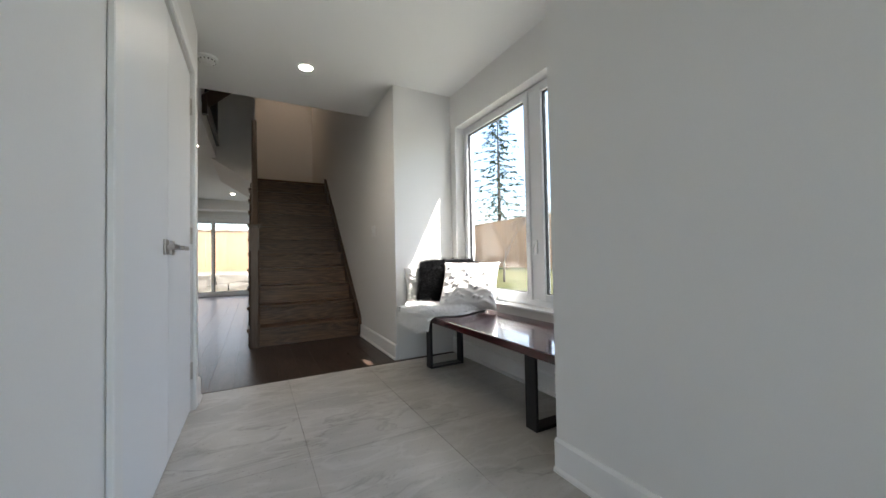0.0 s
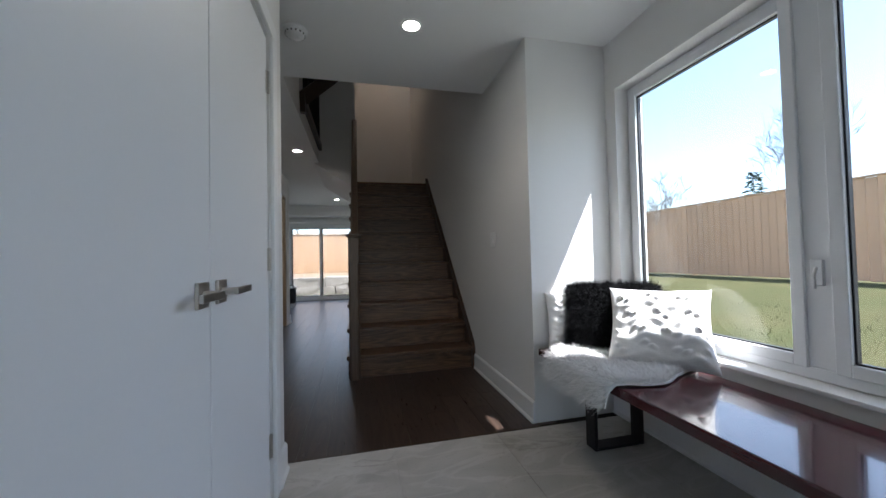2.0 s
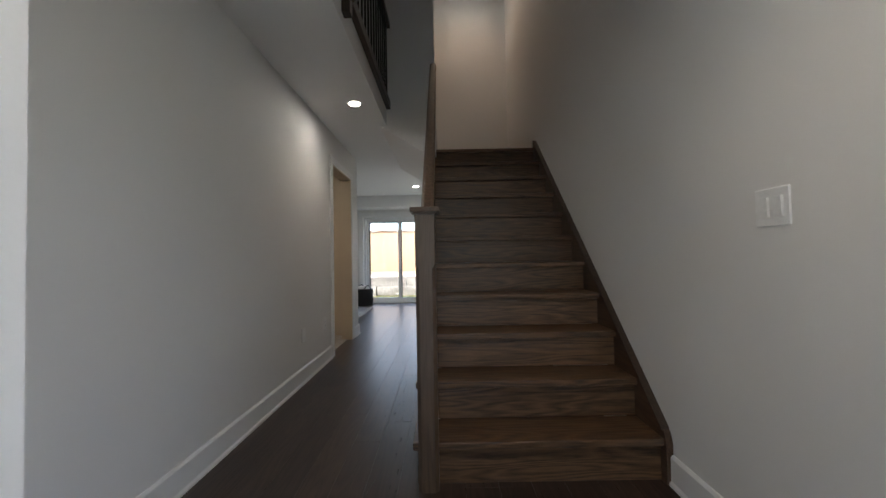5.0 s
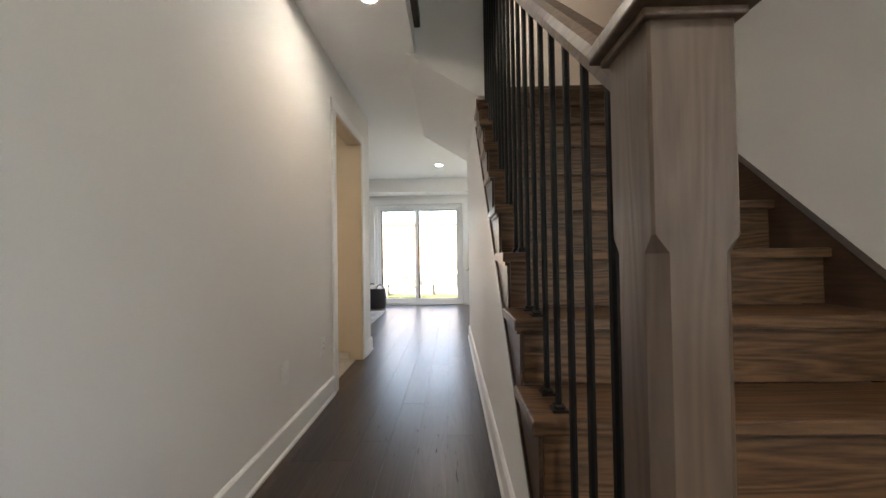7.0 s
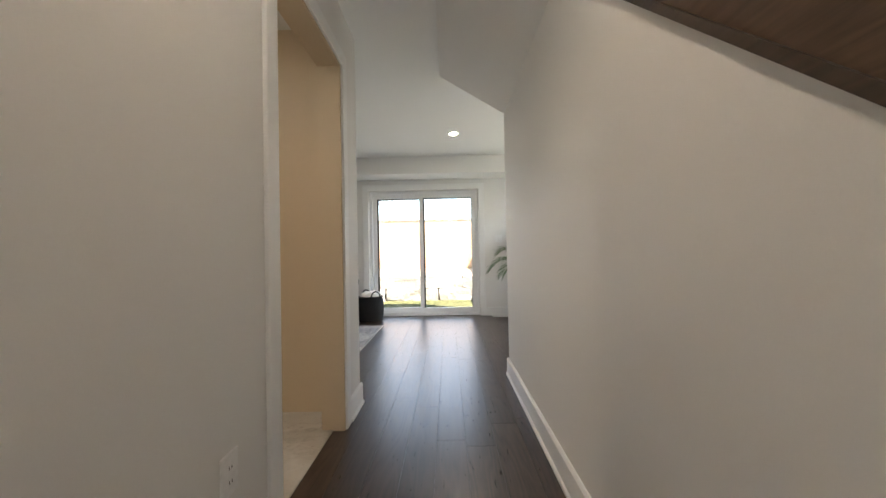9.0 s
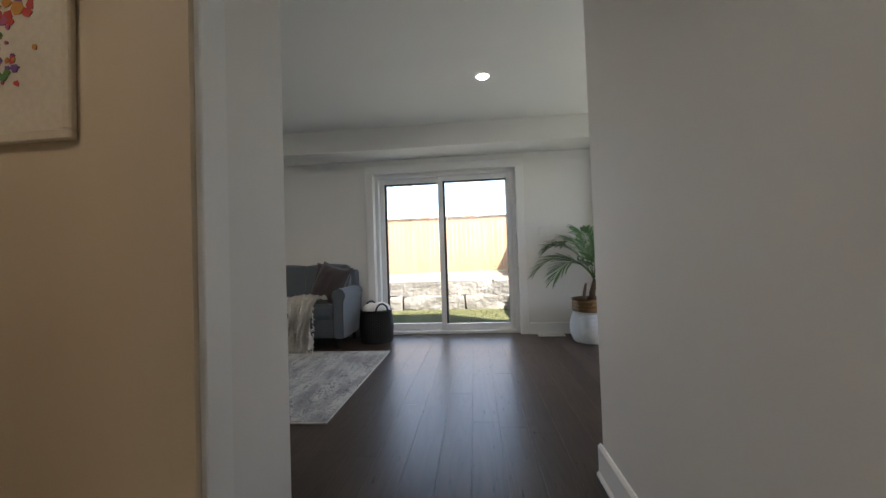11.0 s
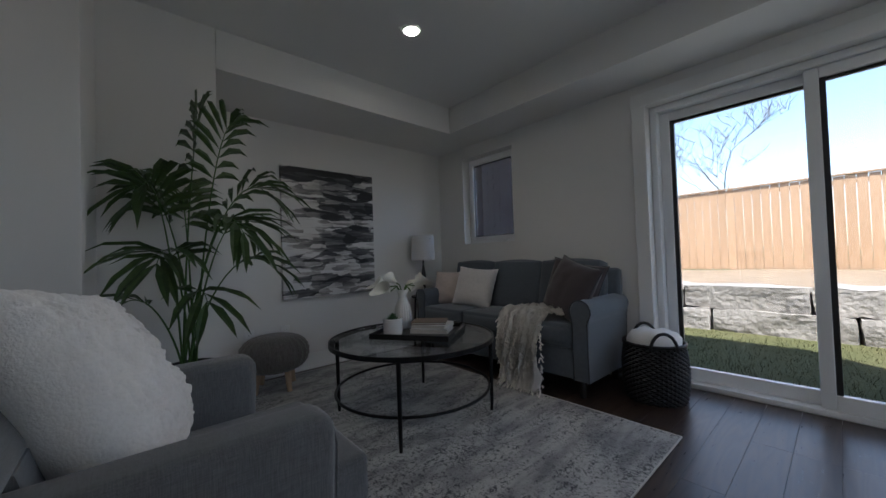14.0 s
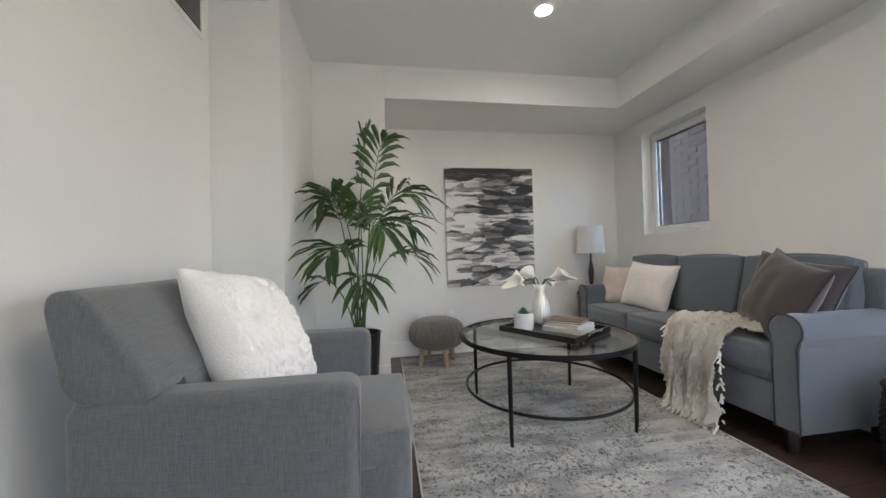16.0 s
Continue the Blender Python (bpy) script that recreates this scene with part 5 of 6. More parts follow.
def coffee_table():
    t = thing("coffee_table", "round glass coffee table with a black metal frame", "coffee table", (0.965, 11.22, 0.012))
    bm = bmesh.new()
    lathe(bm, [(0.475, 0.445), (0.505, 0.445), (0.505, 0.47), (0.497, 0.47), (0.497, 0.458), (0.475, 0.458), (0.475, 0.445)], 64)
    part("rim", bm, IRON, t, "black metal rim")
    bm = bmesh.new()
    lathe(bm, [(0, 0.459), (0.4965, 0.459), (0.4965, 0.467), (0, 0.467)], 64)
    g = part("glass_top", bm, TABLEGLASS, t, "clear glass top")
    for k in range(4):
        a = radians(45 + 90 * k)
        bm = bmesh.new()
        tube(bm, [(0.478 * math.cos(a), 0.478 * math.sin(a), 0), (0.482 * math.cos(a), 0.482 * math.sin(a), 0.05), (0.485 * math.cos(a), 0.485 * math.sin(a), 0.446)], [0.0085, 0.0105, 0.0125], 10)
        part("leg", bm, IRON, t)
    bm = bmesh.new()
    tube(bm, [(0.47 * math.cos(2 * math.pi * k / 64), 0.47 * math.sin(2 * math.pi * k / 64), 0.165) for k in range(64)], 0.0085, 8, True)
    part("lower_ring", bm, IRON, t, smooth=True)


coffee_table()
ZT = 0.4795
TRAYMAT = material("black_tray", (0.014, 0.013, 0.013), 0.3, bump=0.05)


def tray():
    t = thing("tray", "black rectangular serving tray with metal handles", "tray", (0.95, 11.29, ZT), 32)
    bm = bmesh.new()
    box(bm, -0.24, 0.24, -0.2, 0.2, 0, 0.008)
    part("base", bm, TRAYMAT, t)
    bm = bmesh.new()
    for a, b, c, d in ((-0.25, 0.25, -0.21, -0.2), (-0.25, 0.25, 0.2, 0.21), (-0.25, -0.24, -0.2, 0.2), (0.24, 0.25, -0.2, 0.2)):
        box(bm, a, b, c, d, 0, 0.032)
    part("rim", bm, TRAYMAT, t)
    for sx in (-1, 1):
        bm = bmesh.new()
        tube(bm, [(sx * 0.254, -0.07, 0.02), (sx * 0.272, -0.065, 0.04), (sx * 0.272, 0.065, 0.04), (sx * 0.254, 0.07, 0.02)], 0.004, 6)
        part("handle", bm, NICKEL, t, "curved metal handle")


tray()
PORCELAIN = material("white_porcelain", (0.8, 0.79, 0.77), 0.25, var=0.02, bump=0.03)
PETAL = material("white_petal", (0.86, 0.85, 0.8), 0.5, var=0.03, scale=20, bump=0.1)
STEMGREEN = material("green_stem", (0.06, 0.14, 0.03), 0.5, bump=0.1)
SUCCULENT = material("succulent_leaf", (0.05, 0.13, 0.05), 0.45, var=0.15, bump=0.1)
SOIL = material("potting_soil", (0.05, 0.035, 0.025), 0.95, grain=90, bump=0.8, depth=0.006)
ZR = ZT + 0.008


def vase():
    t = thing("vase", "white fluted vase holding white calla lilies", "vase", (0.77, 11.29, ZR))
    bm = bmesh.new()
    seg = 60
    prof = [(0.034, 0), (0.046, 0.02), (0.052, 0.07), (0.044, 0.13), (0.026, 0.175), (0.024, 0.2), (0.034, 0.235), (0.03, 0.234), (0.02, 0.2)]
    rings = []
    for r, z in prof:
        rings.append([bm.verts.new((r * (1 + 0.045 * math.cos(20 * 2 * math.pi * k / seg)) * math.cos(2 * math.pi * k / seg), r * (1 + 0.045 * math.cos(20 * 2 * math.pi * k / seg)) * math.sin(2 * math.pi * k / seg), z)) for k in range(seg)])
    for a, b in zip(rings, rings[1:]):
        for k in range(seg):
            bm.faces.new((a[k], a[(k + 1) % seg], b[(k + 1) % seg], b[k]))
    bm.faces.new(rings[0][::-1])
    part("body", bm, PORCELAIN, t, smooth=True)
    rng = random.Random(2)
    for k, (az, lean, top) in enumerate(((250, 0.11, 0.255), (285, 0.14, 0.23), (60, 0.08, 0.27), (95, 0.12, 0.25), (200, 0.05, 0.275), (120, 0.15, 0.215))):
        d = Vector((math.cos(radians(az)), math.sin(radians(az)), 0))
        p = [Vector((0, 0, 0.20)), d * lean * 0.35 + Vector((0, 0, 0.26)), d * lean * 0.8 + Vector((0, 0, top))]
        bm = bmesh.new()
        tube(bm, p, 0.004, 6)
        fl = part("stem", bm, STEMGREEN, t, "green flower stem")
        # spathe: a flared, lopsided funnel with a drawn-out tip
        bm = bmesh.new()
        axis = (d * 0.8 + Vector((0, 0, 0.45))).normalized()
        u = axis.cross(Vector((0, 0, 1))).normalized()
        w = u.cross(axis)
        rr = []
        for i in range(7):
            f = i / 6
            ring = []
            for q in range(14):
                a = 2 * math.pi * q / 14
                rad = 0.008 + 0.05 * f ** 1.6
                ext = f * (0.07 + 0.055 * f * max(0, math.cos(a)) ** 2)
                ring.append(bm.verts.new(p[2] + axis * ext + (u * math.sin(a) - w * math.cos(a)) * rad * (1 + 0.3 * f * math.cos(a))))
            rr.append(ring)
        for a, b in zip(rr, rr[1:]):
            for q in range(14):
                bm.faces.new((a[q], a[(q + 1) % 14], b[(q + 1) % 14], b[q]))
        part("bloom", bm, PETAL, fl, "white calla bloom", smooth=True)

    t.scale = (1.15, 1.15, 1.12)


vase()


def succulent():
    t = thing("potted_succulent", "small green succulent in a white round pot", "potted plant", (0.90, 11.12, ZR))
    bm = bmesh.new()
    lathe(bm, [(0, 0), (0.042, 0), (0.05, 0.012), (0.05, 0.088), (0.046, 0.092), (0.043, 0.088), (0.043, 0.075), (0, 0.075)], 32)
    part("pot", bm, PORCELAIN, t, smooth=False)
    bm = bmesh.new()
    rng = random.Random(6)
    for k in range(46):
        a, e = k * 2.4, 0.15 + 1.2 * (1 - k / 46)
        d = Vector((math.cos(a) * math.sin(e), math.sin(a) * math.sin(e), math.cos(e)))
        s = d.cross(Vector((0, 0, 1))).normalized() if abs(d.z) < 0.99 else Vector((1, 0, 0))
        n = s.cross(d)
        L = rng.uniform(0.03, 0.045)
        o = Vector((0, 0, 0.078))
        pts = [o, o + d * L * 0.6 + s * 0.009, o + d * L + n * 0.004, o + d * L * 0.6 - s * 0.009, o + d * L * 0.5 - n * 0.005]
        v = [bm.verts.new(p) for p in pts]
        for f in ((0, 1, 4), (1, 2, 4), (2, 3, 4), (3, 0, 4), (0, 3, 2, 1)):
            bm.faces.new([v[i] for i in f])
    part("leaves", bm, SUCCULENT, t, "fleshy green rosette")
    t.scale = (1.18, 1.18, 1.15)


succulent()
PAGES = material("book_pages", (0.72, 0.69, 0.63), 0.9, grain=300, bump=0.2, stretch=(1, 1, 20))


def book(label, colour, at, rz, w, d, h):
    t = thing("book", label, "book", at, rz, group="books on the tray")
    cov = material("book_cover", colour, 0.45, var=0.05, bump=0.03)
    bm = bmesh.new()
    box(bm, -w / 2, w / 2, -d / 2, d / 2, 0, 0.003)
    box(bm, -w / 2, w / 2, -d / 2, d / 2, h - 0.003, h)
    box(bm, -w / 2, -w / 2 + 0.003, -d / 2, d / 2, 0.003, h - 0.003)
    part("cover", bm, cov, t)
    bm = bmesh.new()
    box(bm, -w / 2 + 0.003, w / 2 - 0.005, -d / 2 + 0.005, d / 2 - 0.005, 0.003, h - 0.003)
    part("pages", bm, PAGES, t)


book("thick white hardcover book on the tray", (0.66, 0.64, 0.61), (0.985, 11.37, ZR), 35, 0.24, 0.2, 0.028)
book("white paperback book in the stack", (0.6, 0.58, 0.56), (0.985, 11.375, ZR + 0.028), 28, 0.23, 0.18, 0.022)
book("brown and black covered magazine on top", (0.16, 0.11, 0.08), (0.96, 11.37, ZR + 0.050), 42, 0.22, 0.17, 0.014)


def stool():
    t = thing("footstool", "grey knitted pouf stool on pale wooden legs", "stool", (-0.13, 10.72, 0))
    bm = bmesh.new()
    seg, rows = 96, 22
    rings = []
    for i in range(rows + 1):
        a = -math.pi / 2 + math.pi * i / rows
        r, z = 0.245 * max(0.0, math.cos(a)) ** 0.55, 0.275 + 0.135 * math.sin(a)
        ring = []
        for k in range(seg):
            th = 2 * math.pi * k / seg
            rib = 1 + 0.02 * math.cos(24 * th) + 0.012 * math.cos(i * math.pi)
            ring.append(bm.verts.new((r * rib * math.cos(th), r * rib * math.sin(th), z)))
        rings.append(ring)
    for a, b in zip(rings, rings[1:]):
        for k in range(seg):
            bm.faces.new((a[k], a[(k + 1) % seg], b[(k + 1) % seg], b[k]))
    bmesh.ops.remove_doubles(bm, verts=bm.verts[:], dist=1e-4)
    part("seat", bm, POUF, t, smooth=True)
    for k in range(4):
        a = radians(20 + 90 * k)
        bm = bmesh.new()
        tube(bm, [(0.165 * math.cos(a), 0.165 * math.sin(a), 0), (0.14 * math.cos(a), 0.14 * math.sin(a), 0.17)], [0.018, 0.023], 12)
        part("leg", bm, LEGWOOD, t, "pale turned wooden leg")


stool()
SHADE = material("lamp_shade_linen", (0.74, 0.74, 0.75), 0.9, grain=260, bump=0.2)


def side_table():
    t = thing("side_table", "small dark side table beside the sofa", "side table", (-0.29, 12.32, 0))
    bm = bmesh.new()
    lathe(bm, [(0, 0.53), (0.14, 0.53), (0.14, 0.55), (0, 0.55)], 32)
    part("tabletop", bm, TRAYMAT, t)
    for k in range(3):
        a = radians(120 * k)
        bm = bmesh.new()
        tube(bm, [(0.12 * math.cos(a), 0.12 * math.sin(a), 0), (0.1 * math.cos(a), 0.1 * math.sin(a), 0.53)], 0.009, 8)
        part("leg", bm, IRON, t)


side_table()


def table_lamp():
    t = thing("table_lamp", "table lamp with a pale drum shade and dark stem", "table lamp", (-0.29, 12.32, 0.55))
    bm = bmesh.new()
    lathe(bm, [(0, 0), (0.065, 0), (0.065, 0.012), (0.02, 0.02), (0.012, 0.05), (0.022, 0.12), (0.028, 0.2), (0.018, 0.28), (0.009, 0.33), (0.009, 0.43), (0, 0.43)], 24)
    part("base", bm, BLACKLEG, t, smooth=True)
    bm = bmesh.new()
    lathe(bm, [(0.132, 0.39), (0.118, 0.66), (0.115, 0.66), (0.129, 0.39), (0.132, 0.39)], 40)
    part("shade", bm, SHADE, t, "pale linen drum shade", smooth=False)
    bm = bmesh.new()
    for k in range(3):
        a = radians(120 * k)
        tube(bm, [(0, 0, 0.43), (0.122 * math.cos(a), 0.122 * math.sin(a), 0.62)], 0.002, 5)
    part("harp", bm, IRON, t)


table_lamp()


def art_material():
    """Abstract painting: level strokes of black, grey and white laid with a wide knife."""
    m = bpy.data.materials.new("abstract_strokes")
    m.use_nodes = True
    n, l = m.node_tree.nodes, m.node_tree.links
    b = n["Principled BSDF"]
    tex = n.new("ShaderNodeTexCoord")

    def math_node(op, a, c):
        k = n.new("ShaderNodeMath")
        k.operation = op
        for s, v in zip(k.inputs, (a, c)):
            if isinstance(v, (int, float)):
                s.default_value = v
            else:
                l.new(v, s)
        return k.outputs[0]

    # ragged ends of the strokes
    ragged = n.new("ShaderNodeTexNoise")
    ragged.inputs["Scale"].default_value, ragged.inputs["Detail"].default_value = 9, 5
    l.new(tex.outputs["Object"], ragged.inputs["Vector"])
    shift = n.new("ShaderNodeVectorMath")
    shift.operation = "MULTIPLY_ADD"
    shift.inputs[1].default_value = (0.0, 0.16, 0.035)
    l.new(ragged.outputs["Color"], shift.inputs[0])
    l.new(tex.outputs["Object"], shift.inputs[2])

    def strokes(scale, stretch, off):
        mp = n.new("ShaderNodeMapping")
        mp.inputs["Scale"].default_value = stretch
        mp.inputs["Location"].default_value = (off, off, off)
        vo = n.new("ShaderNodeTexVoronoi")
        vo.inputs["Scale"].default_value = scale
        l.new(shift.outputs[0], mp.inputs["Vector"])
        l.new(mp.outputs["Vector"], vo.inputs["Vector"])
        sp = n.new("ShaderNodeSeparateColor")
        l.new(vo.outputs["Color"], sp.inputs[0])
        return sp.outputs[0]

    broad, fine = strokes(3.2, (0, 1, 4.5), 0.3), strokes(7.5, (0, 1, 4.2), 5.7)
    streak = n.new("ShaderNodeTexNoise")
    mp = n.new("ShaderNodeMapping")
    mp.inputs["Scale"].default_value = (0, 1, 12)
    streak.inputs["Scale"].default_value, streak.inputs["Detail"].default_value = 5, 5
    l.new(tex.outputs["Object"], mp.inputs["Vector"])
    l.new(mp.outputs["Vector"], streak.inputs["Vector"])
    paint = math_node("ADD", math_node("MULTIPLY", broad, 0.5), math_node("MULTIPLY", fine, 0.38))
    paint = math_node("ADD", paint, math_node("MULTIPLY", streak.outputs["Fac"], 0.3))
    # the composition: a black middle, a pale flank, dark strokes along the top
    sep = n.new("ShaderNodeSeparateXYZ")
    l.new(shift.outputs[0], sep.inputs[0])
    middle = math_node("ABSOLUTE", math_node("SUBTRACT", sep.outputs["Y"], 0.14), 0)
    flank = math_node("LESS_THAN", sep.outputs["Y"], -0.02)
    top = math_node("GREATER_THAN", sep.outputs["Z"], 0.36)
    paint = math_node("ADD", paint, math_node("MULTIPLY", middle, 0.55))
    paint = math_node("ADD", paint, math_node("MULTIPLY", flank, 0.05))
    paint = math_node("SUBTRACT", paint, math_node("MULTIPLY", top, 0.25))
    ramp = n.new("ShaderNodeValToRGB")
    for pos, col in ((0.0, (0.012, 0.012, 0.014)), (0.42, (0.02, 0.02, 0.023)), (0.55, (0.085, 0.085, 0.09)), (0.66, (0.2, 0.195, 0.195)), (0.76, (0.33, 0.31, 0.3)), (0.86, (0.62, 0.6, 0.58)), (0.96, (0.72, 0.71, 0.7))):
        e = ramp.color_ramp.elements.new(pos) if pos else ramp.color_ramp.elements[0]
        e.color = (*col, 1)
    last = ramp.color_ramp.elements[-1]
    last.color = (0.72, 0.71, 0.7, 1)
    l.new(paint, ramp.inputs[0])
    l.new(ramp.outputs[0], b.inputs["Base Color"])
    b.inputs["Roughness"].default_value = 0.55
    bp = n.new("ShaderNodeBump")
    bp.inputs["Strength"].default_value, bp.inputs["Distance"].default_value = 0.4, 0.004
    l.new(paint, bp.inputs["Height"])
    l.new(bp.outputs[0], b.inputs["Normal"])
    return m


art = thing("painting", "abstract black, grey and white canvas with level strokes", "painting", (-0.449, 11.33, 1.225))
bm = bmesh.new()
soft_box(bm, 0.001, 0.036, -0.45, 0.45, -0.585, 0.585, 0.003, 1)
part("canvas", bm, art_material(), art)


# ---- plants ----
LEAF = material("palm_leaf", (0.075, 0.125, 0.026), 0.42, var=0.2, scale=6, grain=60, bump=0.15, second=(0.02, 0.055, 0.02), spread=0.8)
LEAF2 = material("areca_leaf", (0.07, 0.17, 0.035), 0.42, var=0.2, scale=6, grain=60, bump=0.15, second=(0.03, 0.09, 0.03), spread=0.8)
BARK = material("palm_bark", (0.16, 0.11, 0.075), 0.85, var=0.2, grain=40, bump=0.6, depth=0.004, stretch=(1, 1, 5))
POTBLACK = material("black_pot", (0.012, 0.012, 0.012), 0.35, bump=0.05)


def frond(bm_stem, bm_leaf, base, direction, rise, reach, droop, pairs, leaf_len, leaf_w, rng, start=0.35, hang=0.5, leaves=None):
    """One pinnate frond: an arching midrib with leaflets on both sides."""
    d = Vector((math.cos(direction), math.sin(direction), 0))
    pts = []
    for k in range(13):
        f = k / 12
        pts.append(base + d * reach * f ** 1.25 + Vector((0, 0, rise * (1 - (1 - f) ** 1.6) - droop * f ** 3)))
    tube(bm_stem, pts, [0.006 - 0.0045 * k / 12 for k in range(13)], 5)
    for k in range(pairs):
        f = start + (1 - start) * (k + 0.5) / pairs
        i = min(int(f * 12), 11)
        p = pts[i].lerp(pts[i + 1], f * 12 - i)
        t = (pts[i + 1] - pts[i]).normalized()
        side = t.cross(Vector((0, 0, 1))).normalized()
        up = side.cross(t)
        q = (f - start) / (1 - start)
        L = leaf_len * (0.55 + 0.9 * math.sin(math.pi * min(1, q * 0.85 + 0.12))) * rng.uniform(0.85, 1.1)
        for s in (-1, 1):
            e = (side * s * (1.0 - 0.45 * q) + t * (0.65 + 0.6 * q) + up * rng.uniform(0.05, 0.35)).normalized()
            w = e.cross(up).normalized() * leaf_w * 0.5
            fold = up * leaf_w * 0.18
            m1 = p + e * L * 0.4 - Vector((0, 0, hang * L * 0.08))
            m2 = p + e * L * 0.75 - Vector((0, 0, hang * L * 0.28))
            tip = p + e * L - Vector((0, 0, hang * L * 0.55))
            if leaves is not None:
                bm_leaf = bmesh.new()
                leaves.append(bm_leaf)
            v = [bm_leaf.verts.new(c) for c in (p, m1 - w + fold, m1 - fold * 0.3, m1 + w + fold, m2 - w * 0.8 + fold, m2 - fold * 0.3, m2 + w * 0.8 + fold, tip)]
            for fc in ((0, 2, 1), (0, 3, 2), (1, 2, 5, 4), (2, 3, 6, 5), (4, 5, 7), (5, 6, 7)):
                bm_leaf.faces.new([v[x] for x in fc])


def kentia():
    t = thing("potted_palm", "tall green kentia palm in a black pot", "potted plant", (0.56, 10.12, 0))
    bm = bmesh.new()
    lathe(bm, [(0, 0), (0.095, 0), (0.125, 0.44), (0.13, 0.46), (0.118, 0.46), (0.112, 0.42), (0, 0.42)], 32)
    part("pot", bm, POTBLACK, t, "tapered black pot")
    bm = bmesh.new()
    lathe(bm, [(0, 0.43), (0.05, 0.432), (0.111, 0.425), (0.111, 0.42), (0, 0.42)], 20)
    part("soil", bm, SOIL, t)
    rng = random.Random(12)
    specs = [(95, 1.42, 0.10, 0.0, 13, 0.25), (60, 1.20, 0.42, 0.25, 12, 0.26), (20, 1.05, 0.48, 0.34, 12, 0.25), (120, 1.05, 0.40, 0.25, 12, 0.25), (-20, 0.85, 0.45, 0.28, 11, 0.24),
             (190, 1.12, 0.20, 0.14, 12, 0.24), (265, 1.08, 0.20, 0.16, 12, 0.24), (320, 1.12, 0.24, 0.18, 12, 0.25), (75, 0.80, 0.42, 0.28, 9, 0.22), (285, 0.52, 0.25, 0.14, 7, 0.2), (10, 0.62, 0.36, 0.24, 8, 0.2), (45, 1.36, 0.22, 0.05, 12, 0.24)]
    for k, (az, rise, reach, droop, pairs, ll) in enumerate(specs):
        sb, lb = bmesh.new(), bmesh.new()
        blades = []
        a = radians(az)
        base = Vector((0.03 * math.cos(a * 3 + k), 0.03 * math.sin(a * 3 + k), 0.425))
        frond(sb, lb, base, a, rise * 0.96, reach, droop, pairs - 3, ll * 0.92, 0.038, rng, 0.56, 0.85, blades)
        st = part("stem", sb, STEMGREEN, t, "slim green cane", smooth=True)
        lb.free()
        for blade in blades:
            part("leaflet", blade, LEAF, st)


kentia()
BRONZE = material("bronze_band", (0.2, 0.125, 0.06), 0.38, 0.7, var=0.2, grain=30, bump=0.1)
GLAZE = material("pale_glaze", (0.62, 0.66, 0.7), 0.35, var=0.05, grain=30, bump=0.1)


def areca():
    t = thing("potted_palm", "green palm in a ribbed white pot with a bronze rim", "potted plant", (4.31, 12.33, 0))
    bm = bmesh.new()
    prof = [(0, 0), (0.15, 0)]
    for k in range(25):
        z = 0.006 + 0.30 * k / 24
        r = 0.155 + 0.055 * math.sin(math.pi * min(1.0, 0.12 + 0.80 * k / 24))
        prof += [(r, z), (r + 0.006, z + 0.006)]
    prof += [(0.165, 0.325), (0, 0.325)]
    lathe(bm, prof, 48)
    part("pot", bm, GLAZE, t, "ribbed pale glazed body")
    bm = bmesh.new()
    prof = []
    for k in range(7):
        z = 0.325 + 0.115 * k / 6
        prof += [(0.178 + 0.004 * (k % 2) + 0.003 * k / 6, z), (0.184, z + 0.008)]
    prof += [(0.192, 0.46), (0.178, 0.462), (0.168, 0.45), (0.165, 0.326), (0.178, 0.325)]
    lathe(bm, prof, 48)
    part("rim_band", bm, BRONZE, t, "bronze ringed rim")
    bm = bmesh.new()
    lathe(bm, [(0, 0.405), (0.08, 0.41), (0.166, 0.40), (0.166, 0.39), (0, 0.39)], 24)
    part("soil", bm, SOIL, t)
    bm = bmesh.new()
    tube(bm, [(0.02, 0, 0.40), (0.03, 0.0, 0.52), (0.06, -0.01, 0.66)], [0.035, 0.03, 0.02], 10)
    tube(bm, [(-0.04, 0.02, 0.40), (-0.05, 0.02, 0.5), (-0.03, 0.01, 0.62)], [0.02, 0.018, 0.012], 8)
    part("trunk", bm, BARK, t, "short fibrous trunk", smooth=True)
    rng = random.Random(21)
    specs = [(182, 0.50, 0.64, 0.30, 28), (160, 0.62, 0.50, 0.16, 26), (205, 0.42, 0.52, 0.30, 26), (110, 0.72, 0.22, 0.05, 26), (345, 0.46, 0.62, 0.12, 26), (325, 0.40, 0.5, 0.16, 24), (40, 0.60, 0.30, 0.12, 22), (135, 0.66, 0.34, 0.12, 24), (275, 0.42, 0.36, 0.14, 22)]
    for az, rise, reach, droop, pairs in specs:
        sb, lb = bmesh.new(), bmesh.new()
        frond(sb, lb, Vector((0.05, -0.005, 0.66)), radians(az), rise * 0.8, reach * 0.95, droop, pairs, 0.19, 0.016, rng, 0.25, 0.45)
        st = part("stem", sb, STEMGREEN, t, "arching green midrib", smooth=True)
        part("foliage", lb, LEAF2, st, "narrow feathery green leaflets", kind="stuff")


areca()
WICKER = material("black_wicker", (0.014, 0.013, 0.014), 0.6, var=0.2, grain=60, bump=0.3)


